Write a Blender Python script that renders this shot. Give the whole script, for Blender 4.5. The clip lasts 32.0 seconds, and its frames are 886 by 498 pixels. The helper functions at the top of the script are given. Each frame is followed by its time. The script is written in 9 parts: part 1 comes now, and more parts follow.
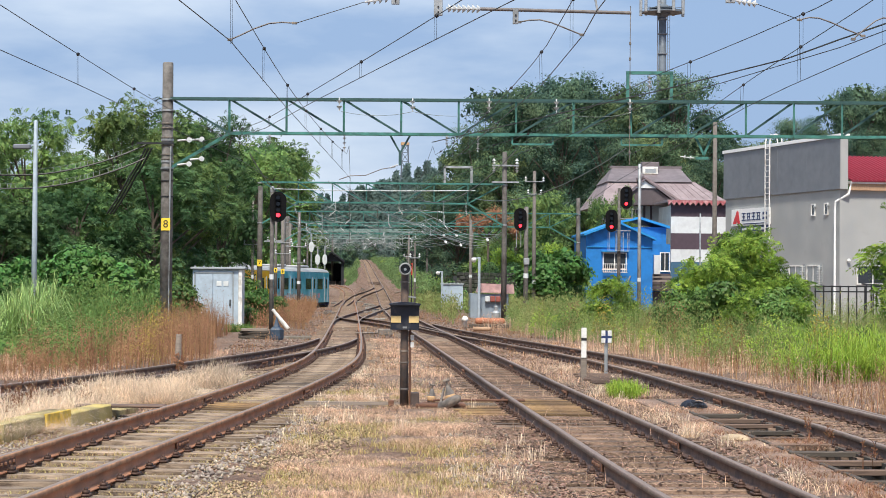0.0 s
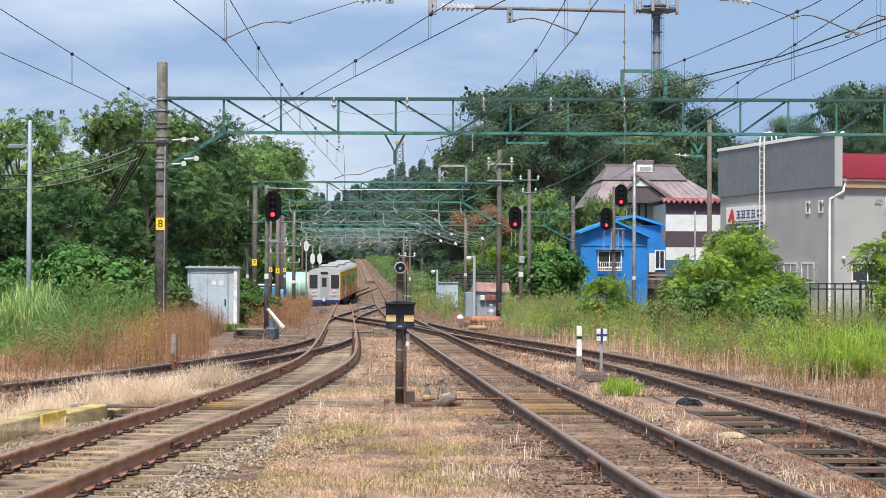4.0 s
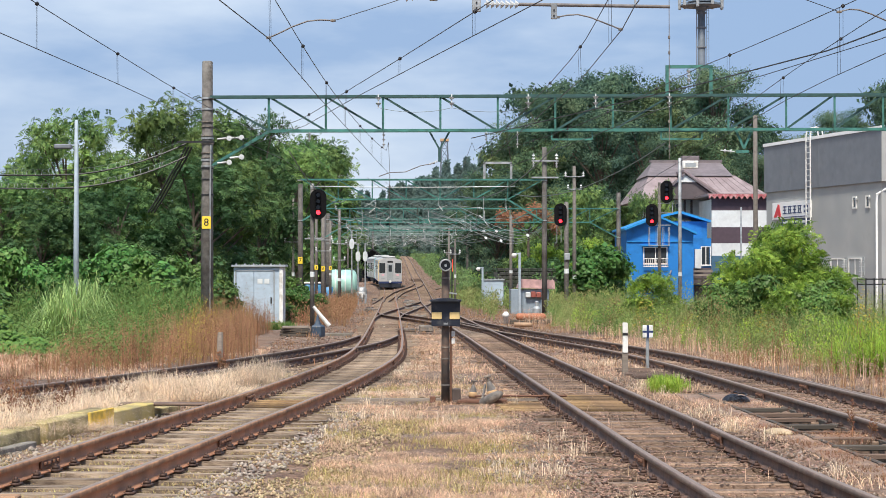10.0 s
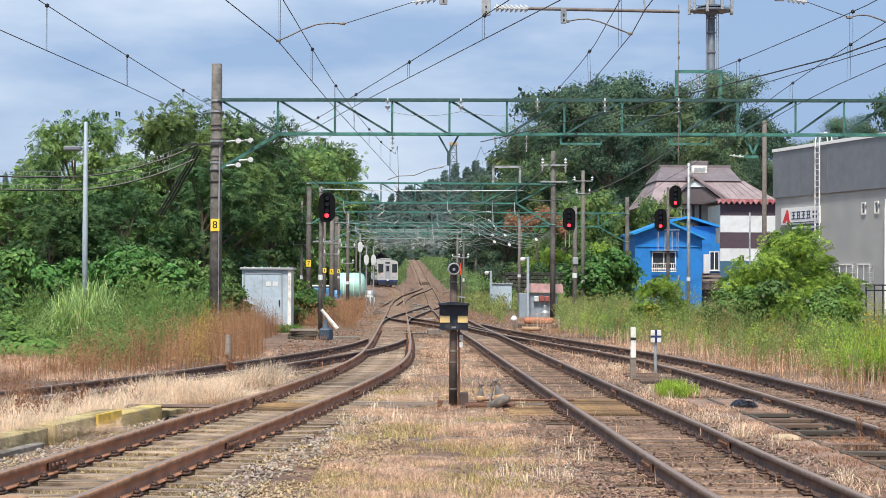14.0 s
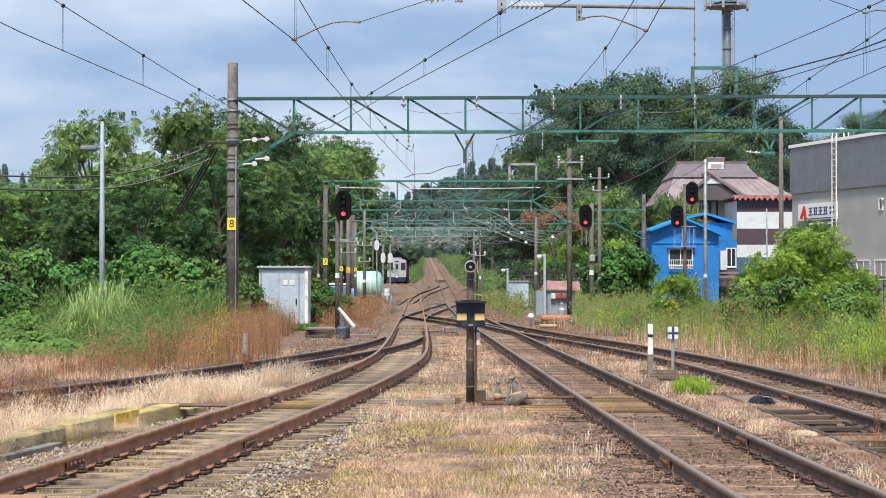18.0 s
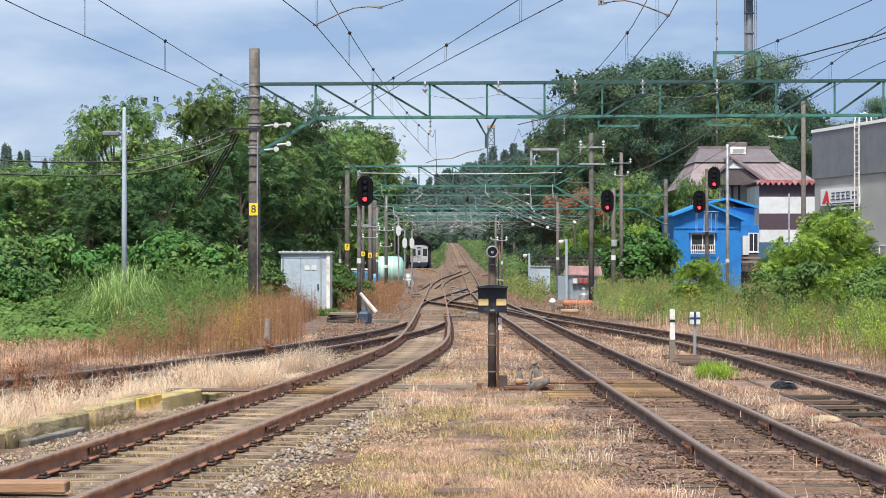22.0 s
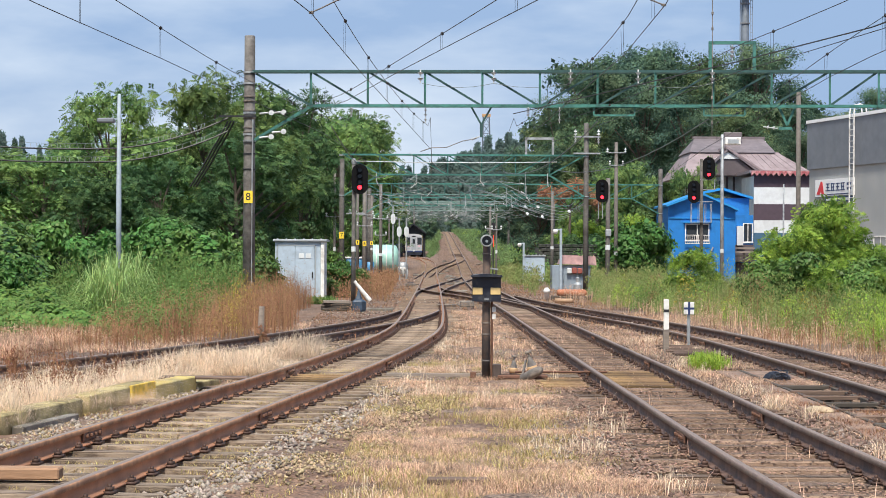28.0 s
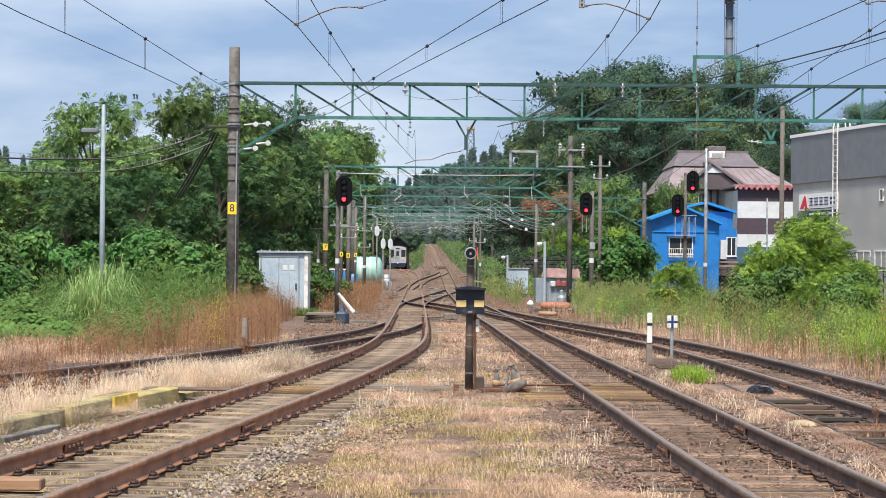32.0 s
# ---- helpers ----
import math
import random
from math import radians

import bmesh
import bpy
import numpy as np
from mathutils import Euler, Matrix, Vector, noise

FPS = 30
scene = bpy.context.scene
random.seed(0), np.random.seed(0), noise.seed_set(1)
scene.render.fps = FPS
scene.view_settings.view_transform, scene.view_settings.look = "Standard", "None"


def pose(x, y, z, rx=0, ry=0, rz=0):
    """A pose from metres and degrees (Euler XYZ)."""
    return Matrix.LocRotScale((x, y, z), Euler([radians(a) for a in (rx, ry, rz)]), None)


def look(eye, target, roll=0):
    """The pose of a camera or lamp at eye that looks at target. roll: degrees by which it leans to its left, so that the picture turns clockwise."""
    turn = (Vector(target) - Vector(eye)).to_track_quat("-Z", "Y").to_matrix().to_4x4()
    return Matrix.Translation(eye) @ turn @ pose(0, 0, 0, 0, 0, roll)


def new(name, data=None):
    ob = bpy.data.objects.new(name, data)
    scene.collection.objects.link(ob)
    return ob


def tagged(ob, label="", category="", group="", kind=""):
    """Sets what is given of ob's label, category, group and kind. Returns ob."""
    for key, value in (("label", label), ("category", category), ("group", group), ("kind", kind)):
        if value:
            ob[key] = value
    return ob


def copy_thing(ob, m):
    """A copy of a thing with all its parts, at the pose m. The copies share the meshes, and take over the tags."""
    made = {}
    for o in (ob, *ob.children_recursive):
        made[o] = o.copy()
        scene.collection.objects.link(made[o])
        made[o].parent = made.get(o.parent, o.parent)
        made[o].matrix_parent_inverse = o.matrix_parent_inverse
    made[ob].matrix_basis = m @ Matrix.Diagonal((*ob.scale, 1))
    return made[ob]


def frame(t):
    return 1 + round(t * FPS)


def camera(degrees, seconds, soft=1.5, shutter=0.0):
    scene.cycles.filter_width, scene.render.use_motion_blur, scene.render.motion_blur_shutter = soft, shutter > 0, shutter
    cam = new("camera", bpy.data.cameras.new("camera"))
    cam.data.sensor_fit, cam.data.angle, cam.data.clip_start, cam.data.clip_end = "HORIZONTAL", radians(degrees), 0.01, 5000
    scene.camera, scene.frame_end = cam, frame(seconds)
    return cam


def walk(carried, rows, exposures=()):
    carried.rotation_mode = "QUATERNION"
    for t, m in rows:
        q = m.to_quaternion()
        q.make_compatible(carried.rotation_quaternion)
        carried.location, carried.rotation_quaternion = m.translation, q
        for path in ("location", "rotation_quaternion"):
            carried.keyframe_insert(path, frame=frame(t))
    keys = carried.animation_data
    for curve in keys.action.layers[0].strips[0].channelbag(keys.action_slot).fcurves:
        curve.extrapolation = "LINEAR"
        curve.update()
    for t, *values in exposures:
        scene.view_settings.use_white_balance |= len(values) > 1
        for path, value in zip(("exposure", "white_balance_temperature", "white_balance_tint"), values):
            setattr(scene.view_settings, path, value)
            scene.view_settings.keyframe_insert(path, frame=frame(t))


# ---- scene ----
# The camera stands on the ground between two tracks and pans by hand: seconds, heading, pitch, lean.
EYE_Z = 1.78
TURNS = (
    (0, -2.559, 0.896, 0.433),
    (0.5, -2.619, 0.894, 0.516),
    (1, -2.725, 0.892, 0.578),
    (1.5, -2.856, 0.885, 0.658),
    (2, -2.963, 0.869, 0.668),
    (2.5, -3.011, 0.861, 0.644),
    (3, -2.973, 0.863, 0.521),
    (3.5, -2.861, 0.865, 0.382),
    (5.5, -2.168, 0.842, -0.120),
    (6, -2.029, 0.836, -0.145),
    (6.5, -1.927, 0.817, -0.189),
    (7, -1.821, 0.821, -0.226),
    (7.5, -1.710, 0.801, -0.262),
    (8, -1.627, 0.790, -0.246),
    (8.5, -1.560, 0.779, -0.240),
    (9, -1.515, 0.797, -0.184),
    (9.5, -1.446, 0.812, -0.110),
    (10, -1.394, 0.779, -0.037),
    (10.5, -1.330, 0.730, 0.068),
    (11, -1.293, 0.644, 0.133),
    (11.5, -1.258, 0.598, 0.218),
    (12, -1.249, 0.590, 0.261),
    (12.5, -1.227, 0.644, 0.257),
    (13, -1.202, 0.722, 0.226),
    (13.5, -1.184, 0.823, 0.223),
    (14, -1.150, 0.885, 0.268),
    (14.5, -1.099, 0.897, 0.219),
    (16.5, -0.902, 0.817, 0.106),
    (17, -0.828, 0.838, 0.098),
    (17.5, -0.753, 0.830, 0.080),
    (18, -0.670, 0.820, -0.005),
    (18.5, -0.569, 0.793, -0.030),
    (19, -0.476, 0.763, -0.063),
    (19.5, -0.388, 0.718, -0.054),
    (20, -0.288, 0.642, -0.057),
    (20.5, -0.202, 0.537, -0.057),
    (21, -0.124, 0.447, -0.036),
    (21.5, -0.071, 0.406, -0.054),
    (22, -0.042, 0.392, -0.041),
    (22.5, -0.017, 0.372, -0.015),
    (23, -0.000, 0.344, -0.000),
    (23.5, 0.004, 0.298, 0.047),
    (24, -0.005, 0.264, 0.067),
    (24.5, -0.005, 0.210, 0.076),
    (25, -0.010, 0.126, 0.066),
    (25.5, 0.002, 0.010, 0.053),
    (27.5, -0.189, 0.046, 0.238),
    (28, -0.203, 0.065, 0.283),
    (28.5, -0.235, 0.101, 0.377),
    (29, -0.300, 0.171, 0.428),
    (29.5, -0.379, 0.261, 0.495),
    (30, -0.474, 0.331, 0.522),
    (30.5, -0.561, 0.360, 0.588),
    (31, -0.613, 0.364, 0.599),
    (31.5, -0.643, 0.379, 0.572),
    (32, -0.668, 0.427, 0.571),
)


def camera_pose(yaw, pitch, lean):
    return pose(0, 0, EYE_Z, 90 + pitch, 0, yaw) @ pose(0, 0, 0, 0, 0, lean)


cam = camera(25.24, 32.0, soft=0.85)
walk(cam, [(t, camera_pose(a, b, c)) for t, a, b, c in TURNS], exposures=((0, 0.45), (32, 0.45)))

# ---- light: a bright, half-clouded sky, the sun veiled ----
SUN_UP, SUN_TURN = 58, 188
world = bpy.data.worlds.new("sky")
scene.world = world
world.use_nodes = True
wn, wl = world.node_tree.nodes, world.node_tree.links
wn.clear()
w_out, w_bg = wn.new("ShaderNodeOutputWorld"), wn.new("ShaderNodeBackground")
w_sky = wn.new("ShaderNodeTexSky")
w_sky.sky_type, w_sky.sun_disc = "NISHITA", False
w_sky.sun_elevation, w_sky.sun_rotation = radians(SUN_UP), radians(SUN_TURN)
w_sky.air_density, w_sky.dust_density = 1.0, 2.5
w_co, w_map = wn.new("ShaderNodeTexCoord"), wn.new("ShaderNodeMapping")
w_map.inputs["Scale"].default_value = (3.2, 1.0, 11.0)
w_noise = wn.new("ShaderNodeTexNoise")
w_noise.inputs["Scale"].default_value, w_noise.inputs["Detail"].default_value = 1.7, 6
w_noise.inputs["Roughness"].default_value = 0.52
w_ramp = wn.new("ShaderNodeValToRGB")
w_ramp.color_ramp.elements[0].position, w_ramp.color_ramp.elements[1].position = 0.38, 0.68
w_ramp.color_ramp.elements[0].color, w_ramp.color_ramp.elements[1].color = (0.25, 0.365, 0.57, 1), (0.58, 0.66, 0.77, 1)
w_mul = wn.new("ShaderNodeMix")
w_mul.data_type, w_mul.inputs["Factor"].default_value = "RGBA", 0.86
w_gain = wn.new("ShaderNodeMix")
w_gain.data_type, w_gain.blend_type, w_gain.inputs["Factor"].default_value = "RGBA", "MULTIPLY", 1.0
w_gain.inputs[7].default_value = (0.1, 0.1, 0.1, 1)
wl.new(w_co.outputs["Generated"], w_map.inputs["Vector"])
wl.new(w_map.outputs["Vector"], w_noise.inputs["Vector"])
# more cloud towards the west, clearer overhead
w_sep = wn.new("ShaderNodeSeparateXYZ")
w_lean = wn.new("ShaderNodeMath")
w_lean.operation, w_lean.inputs[1].default_value = "MULTIPLY", -0.36
w_high = wn.new("ShaderNodeMath")
w_high.operation, w_high.inputs[1].default_value = "MULTIPLY", -0.35
w_sum, w_all = wn.new("ShaderNodeMath"), wn.new("ShaderNodeMath")
wl.new(w_co.outputs["Generated"], w_sep.inputs[0])
wl.new(w_sep.outputs["X"], w_lean.inputs[0])
wl.new(w_sep.outputs["Z"], w_high.inputs[0])
wl.new(w_lean.outputs[0], w_sum.inputs[0])
wl.new(w_high.outputs[0], w_sum.inputs[1])
wl.new(w_sum.outputs[0], w_all.inputs[0])
wl.new(w_noise.outputs["Fac"], w_all.inputs[1])
wl.new(w_all.outputs[0], w_ramp.inputs["Fac"])
wl.new(w_sky.outputs["Color"], w_gain.inputs[6])
wl.new(w_gain.outputs[2], w_mul.inputs[6])
wl.new(w_ramp.outputs["Color"], w_mul.inputs[7])
wl.new(w_mul.outputs[2], w_bg.inputs["Color"])
w_bg.inputs["Strength"].default_value = 1.0
wl.new(w_bg.outputs["Background"], w_out.inputs["Surface"])
sun = new("sun", bpy.data.lights.new("sun", "SUN"))
sun.data.energy, sun.data.angle, sun.data.color = 4.2, radians(10), (1.0, 0.93, 0.82)
sun.matrix_world = look((0, 0, 0), (-0.53 * math.sin(radians(SUN_TURN)), -0.53 * math.cos(radians(SUN_TURN)), -0.848))


# ---- materials ----
def material(name, color, rough=0.7, metal=0.0, vary=0.25, scale=8.0, bump=0.0, bump_scale=60.0, dark=None, dark_scale=1.5,
             dark_amount=0.4, per_object=0.0, per_island=0.0, glow=0.0, through_light=0.0, stretch=(1, 1, 1), hue=0.0, gloss=0.5):
    """Procedural surface: base colour, grain, larger stains, relief and a change from piece to piece."""
    m = bpy.data.materials.new(name)
    m.use_nodes = True
    n, l = m.node_tree.nodes, m.node_tree.links
    b = n["Principled BSDF"]
    b.inputs["Roughness"].default_value, b.inputs["Metallic"].default_value = rough, metal
    b.inputs["Specular IOR Level"].default_value = 0.22 if through_light else gloss
    co, mp = n.new("ShaderNodeTexCoord"), n.new("ShaderNodeMapping")
    mp.inputs["Scale"].default_value = stretch
    l.new(co.outputs["Object"], mp.inputs["Vector"])
    n1 = n.new("ShaderNodeTexNoise")
    n1.inputs["Scale"].default_value, n1.inputs["Detail"].default_value = scale, 5
    l.new(mp.outputs["Vector"], n1.inputs["Vector"])
    r1 = n.new("ShaderNodeMapRange")
    r1.inputs["From Min"].default_value, r1.inputs["From Max"].default_value = 0.3, 0.7
    r1.inputs["To Min"].default_value, r1.inputs["To Max"].default_value = 1 - vary, 1 + vary
    l.new(n1.outputs["Fac"], r1.inputs["Value"])
    last = n.new("ShaderNodeRGB")
    last.outputs[0].default_value = (*color, 1)
    last = last.outputs[0]
    if dark:
        n2 = n.new("ShaderNodeTexNoise")
        n2.inputs["Scale"].default_value, n2.inputs["Detail"].default_value = dark_scale, 6
        n2.inputs["Roughness"].default_value = 0.65
        l.new(mp.outputs["Vector"], n2.inputs["Vector"])
        r2 = n.new("ShaderNodeMapRange")
        r2.inputs["From Min"].default_value, r2.inputs["From Max"].default_value = 0.56 - dark_amount * 0.3, 0.68 - dark_amount * 0.2
        l.new(n2.outputs["Fac"], r2.inputs["Value"])
        mx = n.new("ShaderNodeMix")
        mx.data_type = "RGBA"
        mx.inputs[7].default_value = (*dark, 1)
        l.new(r2.outputs[0], mx.inputs["Factor"])
        l.new(last, mx.inputs[6])
        last = mx.outputs[2]
    value = r1.outputs[0]
    for amount, node, out in ((per_object, "ShaderNodeObjectInfo", "Random"), (per_island, "ShaderNodeNewGeometry", "Random Per Island")):
        if amount:
            src = n.new(node)
            r3 = n.new("ShaderNodeMapRange")
            r3.inputs["To Min"].default_value, r3.inputs["To Max"].default_value = 1 - amount, 1 + amount
            l.new(src.outputs[out], r3.inputs["Value"])
            mu = n.new("ShaderNodeMath")
            mu.operation = "MULTIPLY"
            l.new(value, mu.inputs[0])
            l.new(r3.outputs[0], mu.inputs[1])
            value = mu.outputs[0]
            if hue:
                hs = n.new("ShaderNodeHueSaturation")
                r4 = n.new("ShaderNodeMapRange")
                r4.inputs["To Min"].default_value, r4.inputs["To Max"].default_value = 0.5 - hue, 0.5 + hue
                mo = n.new("ShaderNodeMath")
                mo.operation = "FRACT"
                m7 = n.new("ShaderNodeMath")
                m7.operation, m7.inputs[1].default_value = "MULTIPLY", 7.31
                l.new(src.outputs[out], m7.inputs[0])
                l.new(m7.outputs[0], mo.inputs[0])
                l.new(mo.outputs[0], r4.inputs["Value"])
                l.new(r4.outputs[0], hs.inputs["Hue"])
                l.new(last, hs.inputs["Color"])
                last = hs.outputs["Color"]
    mul = n.new("ShaderNodeMix")
    mul.data_type, mul.blend_type, mul.inputs["Factor"].default_value = "RGBA", "MULTIPLY", 1.0
    l.new(last, mul.inputs[6])
    l.new(value, mul.inputs[7])
    l.new(mul.outputs[2], b.inputs["Base Color"])
    if bump:
        n3 = n.new("ShaderNodeTexNoise")
        n3.inputs["Scale"].default_value, n3.inputs["Detail"].default_value = bump_scale, 4
        l.new(mp.outputs["Vector"], n3.inputs["Vector"])
        bp = n.new("ShaderNodeBump")
        bp.inputs["Strength"].default_value, bp.inputs["Distance"].default_value = bump, 0.02
        l.new(n3.outputs["Fac"], bp.inputs["Height"])
        l.new(bp.outputs["Normal"], b.inputs["Normal"])
    if glow:
        b.inputs["Emission Color"].default_value = (*color, 1)
        b.inputs["Emission Strength"].default_value = glow
    if through_light:
        tr = n.new("ShaderNodeBsdfTranslucent")
        l.new(mul.outputs[2], tr.inputs["Color"])
        ms = n.new("ShaderNodeMixShader")
        ms.inputs["Fac"].default_value = through_light
        l.new(b.outputs[0], ms.inputs[1])
        l.new(tr.outputs[0], ms.inputs[2])
        l.new(ms.outputs[0], n["Material Output"].inputs["Surface"])
    return m


def ground_material():
    """Dry grass, brown earth, old ballast and gravel in patches."""
    m = bpy.data.materials.new("yard_ground")
    m.use_nodes = True
    n, l = m.node_tree.nodes, m.node_tree.links
    b = n["Principled BSDF"]
    b.inputs["Roughness"].default_value = 0.95
    co = n.new("ShaderNodeTexCoord")

    def noise_node(scale, detail, rough=0.6):
        t = n.new("ShaderNodeTexNoise")
        t.inputs["Scale"].default_value, t.inputs["Detail"].default_value, t.inputs["Roughness"].default_value = scale, detail, rough
        l.new(co.outputs["Object"], t.inputs["Vector"])
        return t.outputs["Fac"]

    def ramp(src, stops):
        r = n.new("ShaderNodeValToRGB")
        while len(r.color_ramp.elements) < len(stops):
            r.color_ramp.elements.new(0.5)
        for e, (p, c) in zip(r.color_ramp.elements, stops):
            e.position, e.color = p, (*c, 1)
        l.new(src, r.inputs["Fac"])
        return r.outputs["Color"]

    def mix(fac, a, c, blend="MIX"):
        x = n.new("ShaderNodeMix")
        x.data_type, x.blend_type = "RGBA", blend
        if isinstance(fac, float):
            x.inputs["Factor"].default_value = fac
        else:
            l.new(fac, x.inputs["Factor"])
        l.new(a, x.inputs[6])
        l.new(c, x.inputs[7])
        return x.outputs[2]
    earth = ramp(noise_node(1.3, 8), ((0.3, (0.10, 0.058, 0.04)), (0.5, (0.215, 0.13, 0.088)), (0.7, (0.36, 0.24, 0.16))))
    stone = n.new("ShaderNodeTexVoronoi")
    stone.inputs["Scale"].default_value = 22
    l.new(co.outputs["Object"], stone.inputs["Vector"])
    stones = ramp(stone.outputs["Color"], ((0.15, (0.10, 0.07, 0.055)), (0.5, (0.23, 0.165, 0.125)), (0.9, (0.36, 0.29, 0.24))))
    patches = ramp(noise_node(0.55, 5), ((0.42, (0, 0, 0)), (0.6, (0.85, 0.85, 0.85))))
    base = mix(patches, earth, stones)
    fine = ramp(noise_node(26, 8, 0.75), ((0.36, (0.25, 0.24, 0.24)), (0.66, (1.5, 1.45, 1.4))))
    l.new(mix(1.0, base, fine, "MULTIPLY"), b.inputs["Base Color"])
    bp = n.new("ShaderNodeBump")
    bp.inputs["Strength"].default_value, bp.inputs["Distance"].default_value = 0.8, 0.03
    l.new(stone.outputs["Distance"], bp.inputs["Height"])
    l.new(bp.outputs["Normal"], b.inputs["Normal"])
    return m


M_GROUND = ground_material()
M_RAIL = material("rusty_rail", (0.095, 0.058, 0.05), 0.75, 0.05, 0.3, 6, 0.25, 80, (0.15, 0.085, 0.06), 3, 0.5)
M_RAIL_RED = material("red_brown_rail", (0.54, 0.245, 0.125), 0.75, 0.0, 0.25, 6, 0.25, 80, (0.34, 0.16, 0.085), 3, 0.45)
# Head paler than the web: the light on it is put into the colour.
M_RAILHEAD = material("lit_tone_rail_head", (0.185, 0.135, 0.105), 0.6, 0.1, 0.25, 8, 0.2, 80, (0.15, 0.10, 0.08), 3, 0.35)
M_RAILHEAD_RED = material("rusted_rail_head", (0.50, 0.265, 0.14), 0.7, 0.05, 0.25, 8, 0.2, 80, (0.29, 0.15, 0.085), 3, 0.35)
M_RAILTOP = material("worn_rail_head", (0.28, 0.205, 0.16), 0.5, 0.3, 0.2, 20, stretch=(6, 0.3, 6))
M_SLEEPER = material("weathered_sleeper", (0.44, 0.34, 0.25), 0.9, 0, 0.3, 5, 0.5, 40, (0.10, 0.07, 0.05), 2.5, 0.5, per_object=0.3, stretch=(1, 6, 6))
M_SLEEPER_DARK = material("dark_weathered_sleeper", (0.33, 0.228, 0.162), 0.9, 0, 0.35, 5, 0.5, 40, (0.08, 0.055, 0.042), 2.5, 0.55, per_object=0.4, stretch=(1, 6, 6))
# Darker copy of the tree leaves that carries shade; plain colour on the hedges.
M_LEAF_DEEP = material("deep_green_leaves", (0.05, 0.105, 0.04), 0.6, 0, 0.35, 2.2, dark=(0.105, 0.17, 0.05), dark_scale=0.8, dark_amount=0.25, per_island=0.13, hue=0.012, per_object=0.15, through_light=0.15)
# Olive patches in both leaf colours of the wood stand for highlights.
M_LEAF_MID = material("light_wood_leaves", (0.095, 0.165, 0.09), 0.9, 0, 0.3, 1.2, dark=(0.19, 0.25, 0.105), dark_scale=0.35, dark_amount=0.4, per_island=0.15, hue=0.02, per_object=0.25, through_light=0.28)
M_SLEEPER_FAR = material("old_sleepers", (0.20, 0.145, 0.105), 0.9, 0, 0.3, 5, per_island=0.3)
M_CLIP = material("rusty_fastening", (0.075, 0.042, 0.032), 0.7, 0.3, 0.35, 30, per_island=0.3)
M_BALLAST = material("ballast_stone", (0.31, 0.26, 0.215), 0.95, 0, 0.3, 20, per_island=0.35, hue=0.02)
M_SHRUB = material("broad_leaves", (0.10, 0.20, 0.048), 0.5, 0, 0.45, 0.9, per_island=0.3, hue=0.02, per_object=0.25, through_light=0.18)
M_BALLAST_DARK = material("rusty_ballast", (0.205, 0.135, 0.10), 0.95, 0, 0.35, 20, per_island=0.55, hue=0.015)
M_BALLAST_OCHRE = material("ochre_ballast", (0.33, 0.245, 0.15), 0.95, 0, 0.35, 20, per_island=0.5, hue=0.02)
M_DRY = material("dry_grass", (0.65, 0.45, 0.315), 0.85, 0, 0.3, 2, per_island=0.5, hue=0.02, through_light=0.3)
M_STRAW = material("pale_straw", (0.77, 0.62, 0.46), 0.8, 0, 0.2, 3, per_island=0.3, hue=0.015, through_light=0.3)
M_RUST_WEED = material("withered_weed", (0.37, 0.21, 0.115), 0.85, 0, 0.25, 2, per_island=0.28, hue=0.02, through_light=0.25)
M_LIME = material("young_grass", (0.33, 0.46, 0.07), 0.6, 0, 0.2, 2, per_island=0.3, hue=0.02, through_light=0.45)
M_BROWN_WEED = material("seeding_weed", (0.27, 0.135, 0.075), 0.85, 0, 0.25, 2, per_island=0.4, hue=0.02, through_light=0.25)
M_GREENWEED = material("green_weed_leaves", (0.14, 0.23, 0.062), 0.65, 0, 0.25, 2, per_island=0.2, hue=0.025, through_light=0.35)
M_KUDZU = material("vine_leaves", (0.145, 0.255, 0.06), 0.5, 0, 0.2, 2, per_island=0.22, hue=0.02, through_light=0.35)
M_LITTER = material("dead_leaf_litter", (0.24, 0.145, 0.10), 0.9, 0, 0.25, 3, per_island=0.6, hue=0.02)
M_WEED = material("weed_leaves", (0.235, 0.305, 0.095), 0.7, 0, 0.3, 1.3, dark=(0.33, 0.31, 0.13), dark_scale=0.9, dark_amount=0.3, per_island=0.16, hue=0.02, through_light=0.35)
# Here and in shrub_leaves, lighter noise patches stand for sunlit clumps.
M_LEAF = material("tree_leaves", (0.075, 0.155, 0.055), 0.6, 0, 0.35, 2.2, dark=(0.205, 0.30, 0.085), dark_scale=0.75, dark_amount=0.45, per_island=0.13, hue=0.012, per_object=0.25, through_light=0.2)
M_IRON = material("dull_cast_iron", (0.15, 0.135, 0.125), 0.75, 0.2, 0.3, 14, 0.2, 60, (0.26, 0.22, 0.18), 6, 0.4)
M_PAMPAS = material("pampas_leaves", (0.34, 0.47, 0.17), 0.5, 0, 0.2, 2, per_island=0.35, hue=0.02, through_light=0.35)
M_LOWGREEN = material("low_yellow_green", (0.49, 0.39, 0.17), 0.8, 0, 0.2, 4, per_island=0.35, hue=0.03, through_light=0.3)
M_GOLD = material("yellowing_weed", (0.42, 0.33, 0.06), 0.75, 0, 0.25, 2, per_island=0.4, hue=0.03, through_light=0.3)
M_SCRUB = material("hillside_scrub", (0.145, 0.225, 0.085), 0.7, 0, 0.3, 0.5, per_island=0.4, hue=0.02, through_light=0.3)
# Extra blue in the base colour stands for haze over the hill.
M_LEAF_DARK = material("wood_leaves", (0.062, 0.12, 0.088), 0.9, 0, 0.3, 1.2, dark=(0.125, 0.19, 0.105), dark_scale=0.35, dark_amount=0.4, per_island=0.15, hue=0.02, per_object=0.3, through_light=0.28)
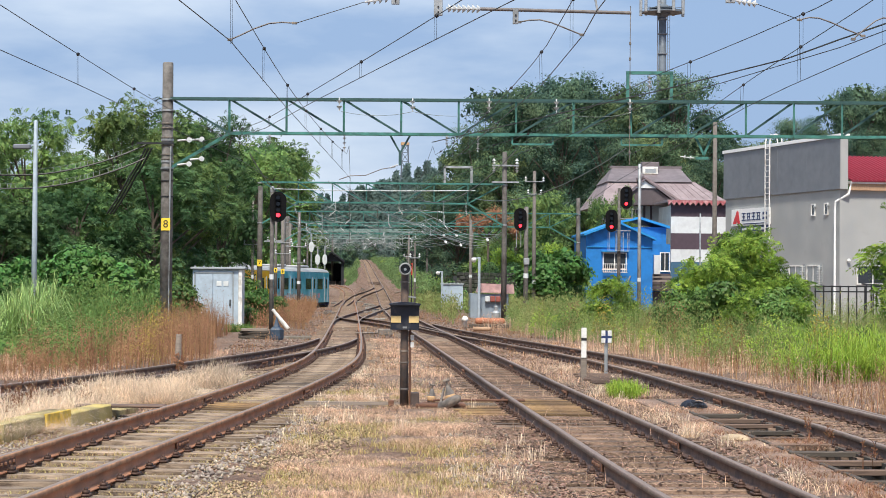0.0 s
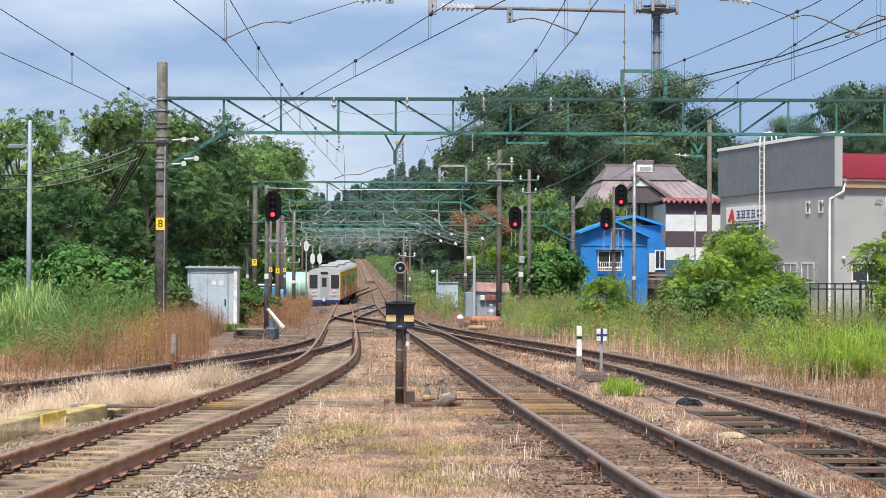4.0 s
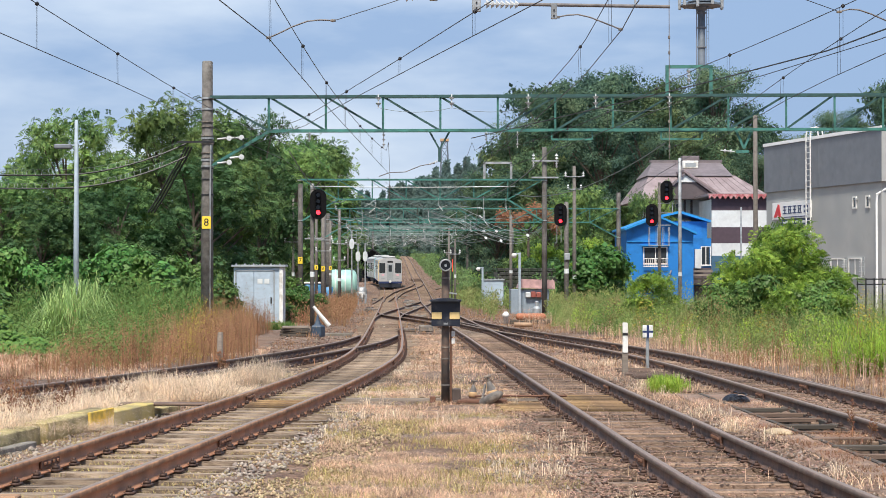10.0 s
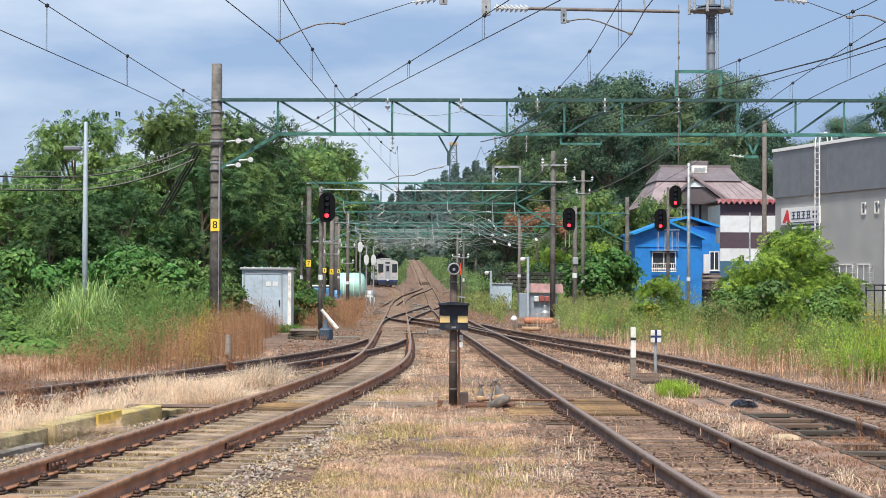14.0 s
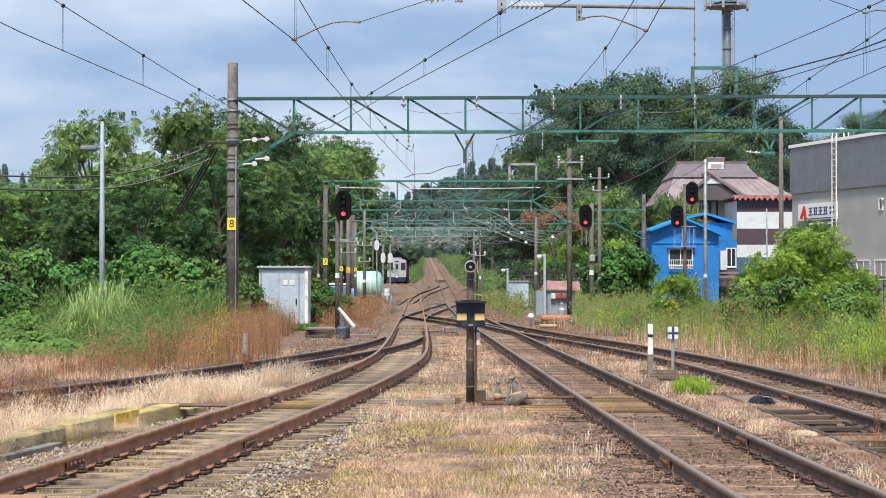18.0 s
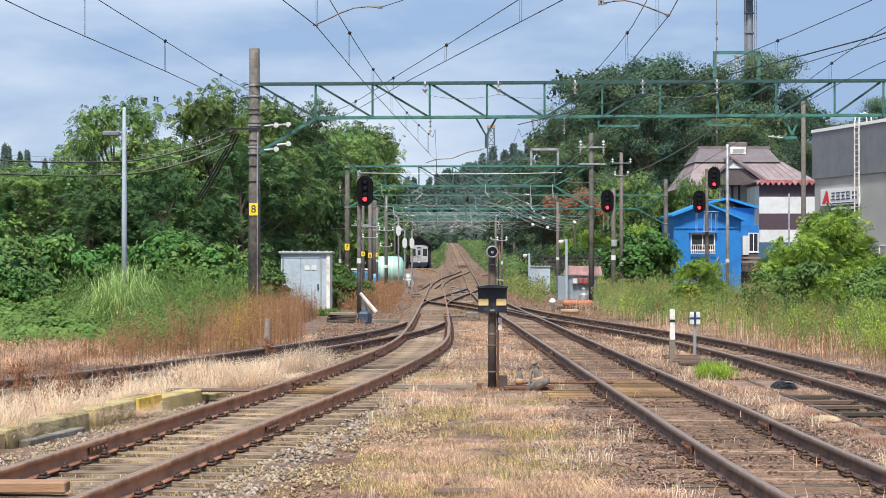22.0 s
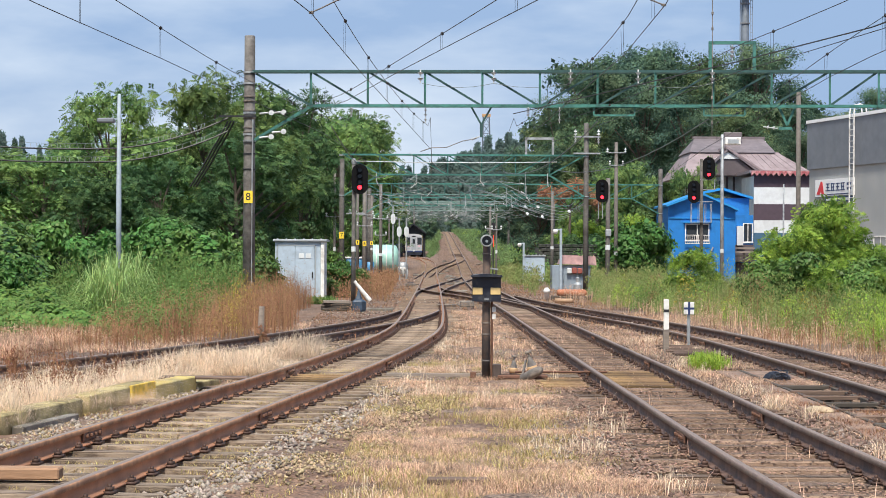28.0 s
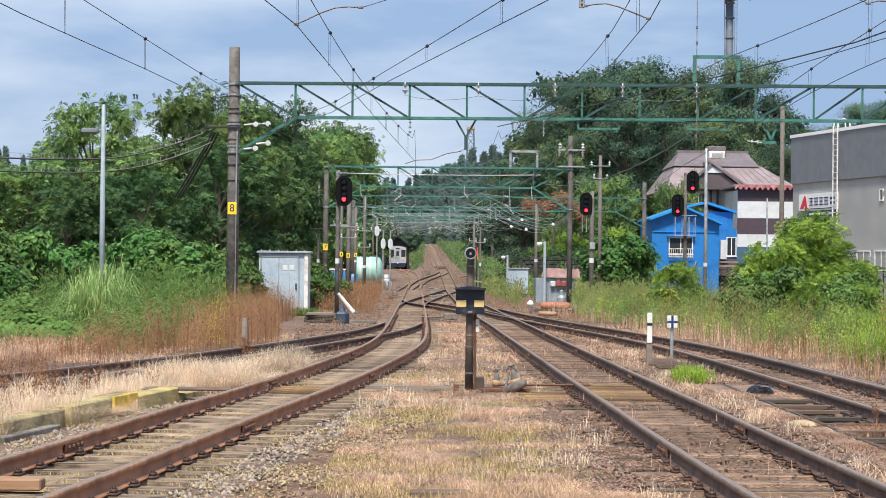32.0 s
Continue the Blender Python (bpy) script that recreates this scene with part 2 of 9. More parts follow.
M_LEAF_LIGHT = material("shrub_leaves", (0.105, 0.20, 0.042), 0.55, 0, 0.3, 2.2, dark=(0.31, 0.44, 0.07), dark_scale=1.1, dark_amount=0.5, per_island=0.2, hue=0.02, through_light=0.4)
# Paler and bluer than real needles: distance haze put into the base colour.
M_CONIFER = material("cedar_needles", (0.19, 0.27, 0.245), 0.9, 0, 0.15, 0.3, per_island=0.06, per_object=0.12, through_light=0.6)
M_BARK = material("bark", (0.10, 0.078, 0.06), 0.9, 0, 0.35, 9, 0.6, 20, stretch=(1, 1, 0.3))
M_CONCRETE = material("grey_concrete", (0.30, 0.28, 0.25), 0.85, 0, 0.15, 12, 0.2, 90, (0.16, 0.14, 0.115), 2, 0.5)
M_POLE = material("pole_concrete", (0.172, 0.162, 0.15), 0.85, 0, 0.2, 9, 0.2, 70, (0.095, 0.085, 0.076), 1.2, 0.45, per_object=0.15)
M_POLE_PALE = material("pale_pole_concrete", (0.18, 0.165, 0.15), 0.85, 0, 0.2, 9, 0.15, 70, (0.15, 0.135, 0.12), 1.2, 0.4, per_object=0.2)
M_DARKSTONE = material("dark_masonry", (0.07, 0.068, 0.06), 0.9, 0, 0.35, 3, 0.5, 6, (0.05, 0.06, 0.04), 0.8, 0.4)
M_MOSS = material("mossy_concrete", (0.44, 0.36, 0.17), 0.9, 0, 0.25, 6, 0.4, 50, (0.19, 0.155, 0.075), 2.5, 0.4)
M_KERB_YELLOW = material("worn_yellow_concrete", (0.56, 0.44, 0.15), 0.85, 0, 0.2, 6, 0.3, 50, (0.34, 0.28, 0.12), 3, 0.35)
M_GREEN = material("green_gantry_paint", (0.06, 0.205, 0.17), 0.55, 0.1, 0.2, 5, 0.1, 60, (0.04, 0.13, 0.11), 3, 0.35)
M_GREEN_DARK = material("aged_green_paint", (0.033, 0.085, 0.08), 0.6, 0.1, 0.2, 5)
# Paler green-grey for the farthest gantries: haze put into the paint colour.
M_GREEN_HAZED = material("hazed_green_steel", (0.20, 0.29, 0.265), 0.7, 0.1, 0.2, 5)
M_ARM = material("grey_brown_pipe", (0.15, 0.135, 0.13), 0.6, 0.0, 0.25, 8)
M_WIRE = material("overhead_wire", (0.045, 0.045, 0.048), 0.5, 0.6, 0.1)
M_WIRE_WHITE = material("pale_sheathed_wire", (0.30, 0.33, 0.325), 0.6, 0.1, 0.1)
M_WIRE_PALE = material("bare_wire", (0.15, 0.18, 0.18), 0.6, 0.3, 0.1)
M_MAST = material("mast_steel", (0.14, 0.17, 0.21), 0.6, 0.0, 0.15, 1, dark=(0.10, 0.12, 0.14), dark_scale=0.3)
M_BRICKRED = material("dull_brick_red_plastic", (0.30, 0.085, 0.065), 0.6, 0, 0.2, 6)
M_BUOY = material("faded_orange_rubber", (0.44, 0.17, 0.09), 0.7, 0, 0.25, 5)
M_GALV = material("galvanised_steel", (0.43, 0.45, 0.46), 0.5, 0.5, 0.15, 12, dark=(0.28, 0.29, 0.29), dark_scale=3)
M_RUSTY = material("rusty_steel", (0.17, 0.085, 0.055), 0.75, 0.3, 0.3, 10, 0.2, 60)
M_PORCELAIN = material("porcelain", (0.58, 0.60, 0.60), 0.2, 0, 0.08)
M_BLACK = material("black_paint", (0.018, 0.018, 0.02), 0.5, 0, 0.15, 6)
M_SIGNAL = material("matt_signal_black", (0.007, 0.007, 0.008), 0.9, 0, 0.1, 6, gloss=0.15)
M_NAVY = material("dark_navy_enamel", (0.012, 0.016, 0.028), 0.42, 0, 0.2, 10, dark=(0.05, 0.05, 0.055), dark_scale=6, dark_amount=0.2)
M_CREAM = material("cream_panel", (0.68, 0.50, 0.22), 0.5, 0, 0.1, 10)
M_WHITE = material("white_paint", (0.78, 0.77, 0.74), 0.6, 0, 0.08, 8, dark=(0.55, 0.52, 0.47), dark_scale=3, dark_amount=0.2)
M_YELLOW = material("yellow_plate", (0.86, 0.62, 0.05), 0.5, 0, 0.08, 10)
M_YELLOW_OLD = material("faded_yellow_paint", (0.74, 0.50, 0.07), 0.8, 0, 0.2, 9, 0.2, 50, (0.45, 0.33, 0.10), 4, 0.15)
M_RED_LIGHT = material("lit_red_lens", (1.0, 0.018, 0.03), 0.3, glow=5.0, vary=0.0)
M_FLASH = material("lit_red_bar", (1.0, 0.05, 0.015), 0.4, glow=1.1, vary=0.0)
M_LENS = material("unlit_lens", (0.02, 0.025, 0.03), 0.12, 0, 0.05)
M_HUT = material("pale_blue_sheet_metal", (0.46, 0.555, 0.64), 0.5, 0.1, 0.08, 3, dark=(0.38, 0.45, 0.52), dark_scale=1.4, dark_amount=0.25)
M_HUT_EDGE = material("grey_trim", (0.36, 0.39, 0.41), 0.5, 0.2, 0.1)
M_BLUEWALL = material("bright_blue_wall", (0.010, 0.18, 0.53), 0.6, 0, 0.07, 2, 0.08, 30, (0.010, 0.145, 0.42), 0.8, 0.25)
M_BLUEROOF = material("blue_sheet_roof", (0.025, 0.26, 0.60), 0.45, 0.1, 0.1, 3)
M_GLASS = material("dark_window_glass", (0.035, 0.042, 0.05), 0.08, 0, 0.1)
M_GREYWALL = material("grey_siding", (0.39, 0.395, 0.385), 0.65, 0, 0.06, 2, 0.1, 40, (0.335, 0.345, 0.345), 0.5, 0.4)
M_DARKPANEL = material("dark_cladding", (0.185, 0.20, 0.225), 0.55, 0.1, 0.08, 2, dark=(0.165, 0.18, 0.205), dark_scale=0.6)
M_REDROOF = material("red_metal_roof", (0.33, 0.035, 0.06), 0.5, 0.1, 0.12, 4)
M_FADED_EAVE = material("faded_red_eave", (0.36, 0.09, 0.10), 0.6, 0.1, 0.2, 4, dark=(0.55, 0.30, 0.29), dark_scale=3)
M_WOODBAND = material("wood_soffit", (0.42, 0.27, 0.17), 0.7, 0, 0.15, 5, stretch=(6, 6, 1))
M_BROWNROOF = material("brown_sheet_roof", (0.31, 0.25, 0.255), 0.6, 0.1, 0.1, 2, dark=(0.25, 0.195, 0.20), dark_scale=0.7)
# Same sheet as the lower roof; its duller light is put into this colour.
M_UPPERROOF = material("shade_toned_brown_roof", (0.20, 0.168, 0.175), 0.6, 0.1, 0.12, 2, dark=(0.16, 0.135, 0.14), dark_scale=0.7)
M_DARKROOF = material("dark_gable_cladding", (0.10, 0.08, 0.085), 0.7, 0, 0.1, 3)
M_PURPLE = material("plum_brown_siding", (0.075, 0.05, 0.065), 0.65, 0, 0.1, 3)
M_OFFWHITE = material("off_white_siding", (0.66, 0.69, 0.69), 0.6, 0, 0.05, 3, dark=(0.58, 0.60, 0.60), dark_scale=0.8)
M_SLATE = material("slate_blue_siding", (0.05, 0.125, 0.20), 0.65, 0, 0.1, 3)
M_SHED = material("tarred_shed_boards", (0.016, 0.019, 0.024), 0.75, 0, 0.2, 3, stretch=(4, 4, 0.4))
M_SILVER = material("silver_car_body", (0.47, 0.48, 0.50), 0.35, 0.1, 0.05, 3)
M_CARROOF = material("grey_car_roof", (0.36, 0.37, 0.37), 0.6, 0.1, 0.1, 3)
M_ORANGE = material("orange_livery", (0.93, 0.62, 0.025), 0.35, 0, 0.1, 1.2, dark=(0.92, 0.47, 0.025), dark_scale=0.5, dark_amount=0.4)
M_ORANGE_DEEP = material("red_orange_livery", (0.92, 0.24, 0.03), 0.4, 0, 0.15, 1.2)
M_TEAL = material("teal_livery", (0.06, 0.46, 0.58), 0.35, 0, 0.1, 1.2, dark=(0.24, 0.62, 0.72), dark_scale=0.6, dark_amount=0.4)
M_DARKSKIRT = material("dark_underframe", (0.025, 0.03, 0.045), 0.6, 0.2, 0.2)
M_PINK = material("pink_panel", (0.72, 0.45, 0.50), 0.5, 0, 0.1)
M_MINT = material("mint_green_tank", (0.36, 0.60, 0.52), 0.45, 0.05, 0.08, 3, dark=(0.30, 0.50, 0.44), dark_scale=1.2, dark_amount=0.3)
M_TARP = material("blue_tarpaulin", (0.04, 0.065, 0.10), 0.5, 0, 0.25, 6)
M_PLASTIC_BLUE = material("blue_drum", (0.05, 0.22, 0.42), 0.45, 0, 0.1)
M_GREYBLUE = material("blue_grey_corrugated", (0.30, 0.36, 0.42), 0.5, 0.2, 0.1, 4)
M_PINKROOF = material("faded_red_roof_sheet", (0.55, 0.34, 0.33), 0.6, 0.1, 0.2, 5)
M_TIMBER = material("grey_timber", (0.24, 0.20, 0.165), 0.85, 0, 0.2, 6, 0.2, 50, stretch=(0.4, 5, 5), per_object=0.2)
M_OCHRE = material("yellow_ochre_paint", (0.46, 0.29, 0.15), 0.7, 0, 0.2, 12)
M_LIGHTPOLE = material("pale_blue_grey_pole", (0.42, 0.49, 0.55), 0.5, 0.2, 0.1, 6)
M_FENCE = material("black_fence_paint", (0.02, 0.022, 0.025), 0.5, 0.1, 0.1)
M_PIT = material("pit_boards", (0.075, 0.062, 0.05), 0.9, 0, 0.25, 6, stretch=(0.5, 6, 6), per_object=0.25)
M_OLDPLANK = material("dark_brown_planks", (0.12, 0.08, 0.06), 0.9, 0, 0.3, 6, stretch=(0.5, 6, 6), per_object=0.4)
M_EARTHFILL = material("dry_earth", (0.27, 0.185, 0.14), 0.95, 0, 0.4, 5, 0.5, 40, (0.2, 0.135, 0.1), 2.5, 0.5)
# Bed painted near black to hold the shade of the pit.
M_PIT_SHADE = material("pit_bed", (0.02, 0.018, 0.016), 0.9, 0, 0.3, 8)
M_SIGNWHITE = material("clean_white_enamel", (0.86, 0.86, 0.85), 0.45, 0, 0.03, 6)
# The panes' pale reflection is put into the base colour.
M_PALEGLASS = material("painted_reflection_glass", (0.30, 0.33, 0.34), 0.15, 0, 0.15, 1.5)
M_OVAL = material("grey_white_oval_board", (0.56, 0.60, 0.60), 0.5, 0, 0.1, 4)
M_SIGNBLUE = material("navy_sign_paint", (0.02, 0.04, 0.13), 0.5, 0, 0.05)
M_SIGNRED = material("red_sign_paint", (0.65, 0.03, 0.04), 0.5, 0, 0.05)


# ---- small builders ----
def box(bm, lo, hi):
    """An upright box between two corners."""
    c = [(a + b) / 2 for a, b in zip(lo, hi)]
    s = [abs(b - a) for a, b in zip(lo, hi)]
    bmesh.ops.create_cube(bm, size=1, matrix=Matrix.Translation(c) @ Matrix.Diagonal((*s, 1)))
    return bm


def beam(bm, p, q, w, h=None):
    """A square bar from p to q."""
    p, q = Vector(p), Vector(q)
    d = q - p
    rot = d.to_track_quat("Y", "Z").to_matrix().to_4x4()
    m = Matrix.Translation((p + q) / 2) @ rot @ Matrix.Diagonal((w, d.length, h or w, 1))
    bmesh.ops.create_cube(bm, size=1, matrix=m)
    return bm


def angle_bar(bm, p, q, w):
    """A rolled angle section from p to q: two thin legs."""
    p, q = Vector(p), Vector(q)
    d = q - p
    m = Matrix.Translation(p) @ d.to_track_quat("Y", "Z").to_matrix().to_4x4()
    t = w * 0.17
    ring = ((-w / 2, -t / 2), (w / 2, -t / 2), (w / 2, t / 2), (-w / 2 + t, t / 2), (-w / 2 + t, w), (-w / 2, w))
    a = [bm.verts.new(m @ Vector((x, 0, z))) for x, z in ring]
    b = [bm.verts.new(m @ Vector((x, d.length, z))) for x, z in ring]
    bm.faces.new(a)
    bm.faces.new(b[::-1])
    for i in range(6):
        bm.faces.new((a[i], b[i], b[(i + 1) % 6], a[(i + 1) % 6]))
    return bm


def rod(bm, p, q, r, r2=None, sides=8):
    p, q = Vector(p), Vector(q)
    d = q - p
    rot = d.to_track_quat("Z", "Y").to_matrix().to_4x4()
    bmesh.ops.create_cone(bm, cap_ends=True, segments=sides, radius1=r, radius2=r if r2 is None else r2, depth=d.length,
                          matrix=Matrix.Translation((p + q) / 2) @ rot)
    return bm


def tube(bm, pts, r, sides=5):
    """A round bar through the points."""
    pts = [Vector(p) for p in pts]
    rings = []
    for i, p in enumerate(pts):
        d = (pts[min(i + 1, len(pts) - 1)] - pts[max(i - 1, 0)]).normalized()
        a = d.cross(Vector((0, 0, 1)))
        a = a.normalized() if a.length > 1e-3 else Vector((1, 0, 0))
        b = d.cross(a)
        rings.append([bm.verts.new(p + (a * math.cos(k * math.tau / sides) + b * math.sin(k * math.tau / sides)) * r) for k in range(sides)])
    for i in range(len(rings) - 1):
        for k in range(sides):
            bm.faces.new((rings[i][k], rings[i][(k + 1) % sides], rings[i + 1][(k + 1) % sides], rings[i + 1][k]))
    bm.faces.new(rings[0][::-1])
    bm.faces.new(rings[-1])
    return bm


def lathe(bm, profile, sides=14, m=Matrix()):
    """Turn a profile of (radius, height) about the z axis of m."""
    rings = [[bm.verts.new(m @ Vector((r * math.cos(k * math.tau / sides), r * math.sin(k * math.tau / sides), z))) for k in range(sides)] for r, z in profile]
    for a, b in zip(rings, rings[1:]):
        for k in range(sides):
            bm.faces.new((a[k], a[(k + 1) % sides], b[(k + 1) % sides], b[k]))
    bm.faces.new(rings[0][::-1])
    bm.faces.new(rings[-1])
    return bm


def prism(bm, outline, y0, y1):
    """Push an outline in (x, z) from y0 to y1."""
    a = [bm.verts.new((x, y0, z)) for x, z in outline]
    b = [bm.verts.new((x, y1, z)) for x, z in outline]
    k = len(outline)
    bm.faces.new(a)
    bm.faces.new(b[::-1])
    for i in range(k):
        bm.faces.new((a[i], b[i], b[(i + 1) % k], a[(i + 1) % k]))
    bmesh.ops.recalc_face_normals(bm, faces=bm.faces)
    return bm


def soften(bm, width, segments=1):
    bmesh.ops.bevel(bm, geom=bm.edges[:], offset=width, segments=segments, affect="EDGES", profile=0.6)
    return bm


def part(name, bm, mat, parent, label="", smooth=False):
    """Link a bmesh as one mesh object under a thing or a part."""
    me = bpy.data.meshes.new(name)
    bmesh.ops.recalc_face_normals(bm, faces=bm.faces)
    bm.to_mesh(me)
    bm.free()
    me.materials.append(mat)
    if smooth:
        me.shade_smooth()
    ob = new(name, me)
    ob.parent = parent
    return tagged(ob, label)


def thing(name, m, label, category, group="", kind=""):
    ob = new(name)
    ob.matrix_world = m
    return tagged(ob, label, category, group, kind)


def solid(name, bm, mat, label, category, group="", kind="", m=None, smooth=False):
    """A thing that is one mesh."""
    ob = part(name, bm, mat, None, "", smooth)
    if m is not None:
        ob.matrix_world = m
    return tagged(ob, label, category, group, kind)


def fast_mesh(name, verts, faces, mat, smooth=False):
    """A mesh from arrays; every face has the same number of corners."""
    verts, faces = np.asarray(verts, dtype=np.float32), np.asarray(faces, dtype=np.int32)
    me = bpy.data.meshes.new(name)
    me.vertices.add(len(verts))
    me.vertices.foreach_set("co", verts.ravel())
    k = faces.shape[1]
    me.loops.add(faces.size)
    me.loops.foreach_set("vertex_index", faces.ravel())
    me.polygons.add(len(faces))
    me.polygons.foreach_set("loop_start", np.arange(len(faces), dtype=np.int32) * k)
    me.update(calc_edges=True)
    me.materials.append(mat)
    if smooth:
        me.shade_smooth()
    return me


def new_bm():
    return bmesh.new()


# ---- the lie of the land ----
LAND_Y = (0, 22, 50, 80, 190, 200, 212, 239, 257, 272, 300, 327, 420, 520, 700, 2000)
LAND_YARD = (0, 0, -0.13, -0.22, -0.48, -0.42, -0.12, 0.17, 0.6, 0.72, 0.83, 0.87, 2.4, 4, 5, 9)
LAND_MAIN = (0, 0, -0.13, -0.22, -0.5, -0.28, -0.03, 0.55, 0.93, 1.3, 2.0, 2.7, 5.2, 6.9, 6.5, 9)


def smooth_step(x, a, b):
    s = np.clip((np.asarray(x, dtype=float) - a) / (b - a), 0, 1)
    return s * s * (3 - 2 * s)


def bed(x, y):
    """Height of the track bed: level in the yard, the main line climbing away, the shed track staying lower."""
    a, b = np.interp(y, LAND_Y, LAND_YARD), np.interp(y, LAND_Y, LAND_MAIN)
    c = np.array(TRACK_PLATFORM)
    off = np.abs(np.asarray(x, dtype=float) - np.interp(y, c[:, 1], c[:, 0]))
    cutting = 0.68 * (1 - smooth_step(off, 1.35, 2.4)) * smooth_step(y, 84, 100) * (1 - smooth_step(y, 166, 193))
    return a + (b - a) * smooth_step(x, -1.2, 1.2) - cutting


def value_noise(x, y, size, seed=0):
    """Smooth random heights, -1 to 1, on a grid of that size."""
    x, y = np.asarray(x) / size, np.asarray(y) / size
    xi, yi = np.floor(x), np.floor(y)
    fx, fy = x - xi, y - yi
    fx, fy = fx * fx * (3 - 2 * fx), fy * fy * (3 - 2 * fy)

    def h(a, b):
        v = np.sin(a * 127.1 + b * 311.7 + seed * 74.7) * 43758.5453
        return (v - np.floor(v)) * 2 - 1
    return (h(xi, yi) * (1 - fx) + h(xi + 1, yi) * fx) * (1 - fy) + (h(xi, yi + 1) * (1 - fx) + h(xi + 1, yi + 1) * fx) * fy


def land(x, y):
    """Height of the ground, with the wooded hills behind the yard."""
    x, y = np.asarray(x, dtype=float), np.asarray(y, dtype=float)
    z = bed(x, y)
    z = z + 9.0 * smooth_step(x, 12, 42) * smooth_step(y, 185, 245) * (1 - 0.6 * smooth_step(y, 420, 800))
    z = z + 10.0 * smooth_step(-x, 14, 60) * smooth_step(y, 160, 420)
    z = z + 16.0 * smooth_step(np.abs(x - 4), 10, 120) * smooth_step(y, 480, 900)
    z = z + 12.0 * smooth_step(y, 800, 1500) * (1 - smooth_step(y, 2000, 3000))
    z = z + 11.0 * smooth_step(y, 545, 640) * smooth_step(x, -60, 60)
    wild = smooth_step(np.abs(x - 1.0), 6.5, 12)
    return z + value_noise(x, y, 2.3, 3) * (0.02 + 0.12 * wild)


def spaced(start, stop, step, grow):
    out, s = [start], step
    while out[-1] < stop:
        out.append(out[-1] + s)
        s *= grow
    return out


# ---- tracks: centre lines in plan ----
TRACK_LEFT = ((-4.6, 5), (-3.4, 11), (-2.89, 15.5), (-2.55, 18.5), (-2.27, 21), (-1.88, 24.5), (-1.53, 28), (-1.19, 32), (-0.88, 36), (-0.55, 41.5),
              (-0.40, 47), (-0.34, 58), (-0.34, 75), (-0.37, 120), (-0.5, 190), (-0.55, 215), (-0.62, 235), (-0.95, 247), (-1.6, 258), (-2.5, 272),
              (-3.2, 284), (-3.5, 300), (-3.66, 330), (-4.1, 372))
TRACK_RIGHT = ((3.3, 5), (3.0, 12), (2.88, 16), (2.82, 20), (2.79, 24.5), (2.76, 30), (2.75, 36.5), (2.72, 46), (2.68, 57), (2.6, 66), (2.42, 100),
               (2.6, 150), (3.0, 192), (3.05, 246), (2.9, 300), (2.45, 474), (2.2, 620))
TRACK_SIDING = ((-13, 8), (-10.2, 15), (-7.6, 21.5), (-5.9, 26.5), (-4.85, 30.3), (-3.5, 36.3), (-2.35, 43), (-1.55, 48), (-0.8, 54), (-0.4, 61))
TRACK_OUTER = ((5.95, 5), (5.85, 20), (5.85, 30), (5.85, 37), (5.7, 43), (5.35, 49), (4.7, 56), (3.9, 64), (3.2, 73), (2.7, 84))
TRACK_PLATFORM = ((-16.5, 86), (-14.5, 100), (-10.5, 124), (-6.6, 144), (-3.5, 160), (-2.15, 171), (-1.25, 180), (-0.75, 189), (-0.55, 200))
CROSS_NEAR = ((2.66, 66), (2.45, 73), (2.0, 79.5), (1.32, 85.5), (0.5, 91.5), (-0.1, 97), (-0.36, 106))
CROSS_MIDDLE = ((-0.36, 86), (-0.25, 94), (0.1, 104), (0.83, 119.5), (2.03, 144.5), (2.62, 158), (2.75, 168))
CROSS_FAR = ((-0.5, 178), (-0.3, 194), (0.24, 207), (1.2, 219), (2.2, 229.5), (2.9, 241), (3.05, 252))


def resample(pts, step, y0=None, y1=None):
    """Even steps along a smooth curve through the points: rows of x, y and the run so far."""
    p = np.array(pts, dtype=float)
    s = np.concatenate(([0], np.cumsum(np.hypot(*np.diff(p, axis=0).T))))
    fine = np.linspace(0, s[-1], int(s[-1] / 0.25) + 2)
    x, y = np.interp(fine, s, p[:, 0]), np.interp(fine, s, p[:, 1])
    for _ in range(2):
        pad = 9
        ker = np.ones(2 * pad + 1) / (2 * pad + 1)
        x = np.convolve(np.concatenate((2 * x[0] - x[pad:0:-1], x, 2 * x[-1] - x[-2:-pad - 2:-1])), ker, "valid")
        y = np.convolve(np.concatenate((2 * y[0] - y[pad:0:-1], y, 2 * y[-1] - y[-2:-pad - 2:-1])), ker, "valid")
    run = np.concatenate(([0], np.cumsum(np.hypot(np.diff(x), np.diff(y)))))
    k = np.arange(0, run[-1], step)
    out = np.stack((np.interp(k, run, x), np.interp(k, run, y), k), 1)
    if y0 is not None:
        out = out[(out[:, 1] >= y0) & (out[:, 1] <= y1)]
    return out


def headings(c):
    d = np.gradient(c[:, :2], axis=0)
    return d / np.linalg.norm(d, axis=1)[:, None]


RAIL_OUTLINE = ((-0.0625, 0.0), (0.0625, 0.0), (0.0625, 0.012), (0.012, 0.03), (0.008, 0.098), (0.0335, 0.112), (0.0325, 0.146), (0.026, 0.153),
                (-0.026, 0.153), (-0.0325, 0.146), (-0.0335, 0.112), (-0.008, 0.098), (-0.012, 0.03), (-0.0625, 0.012))


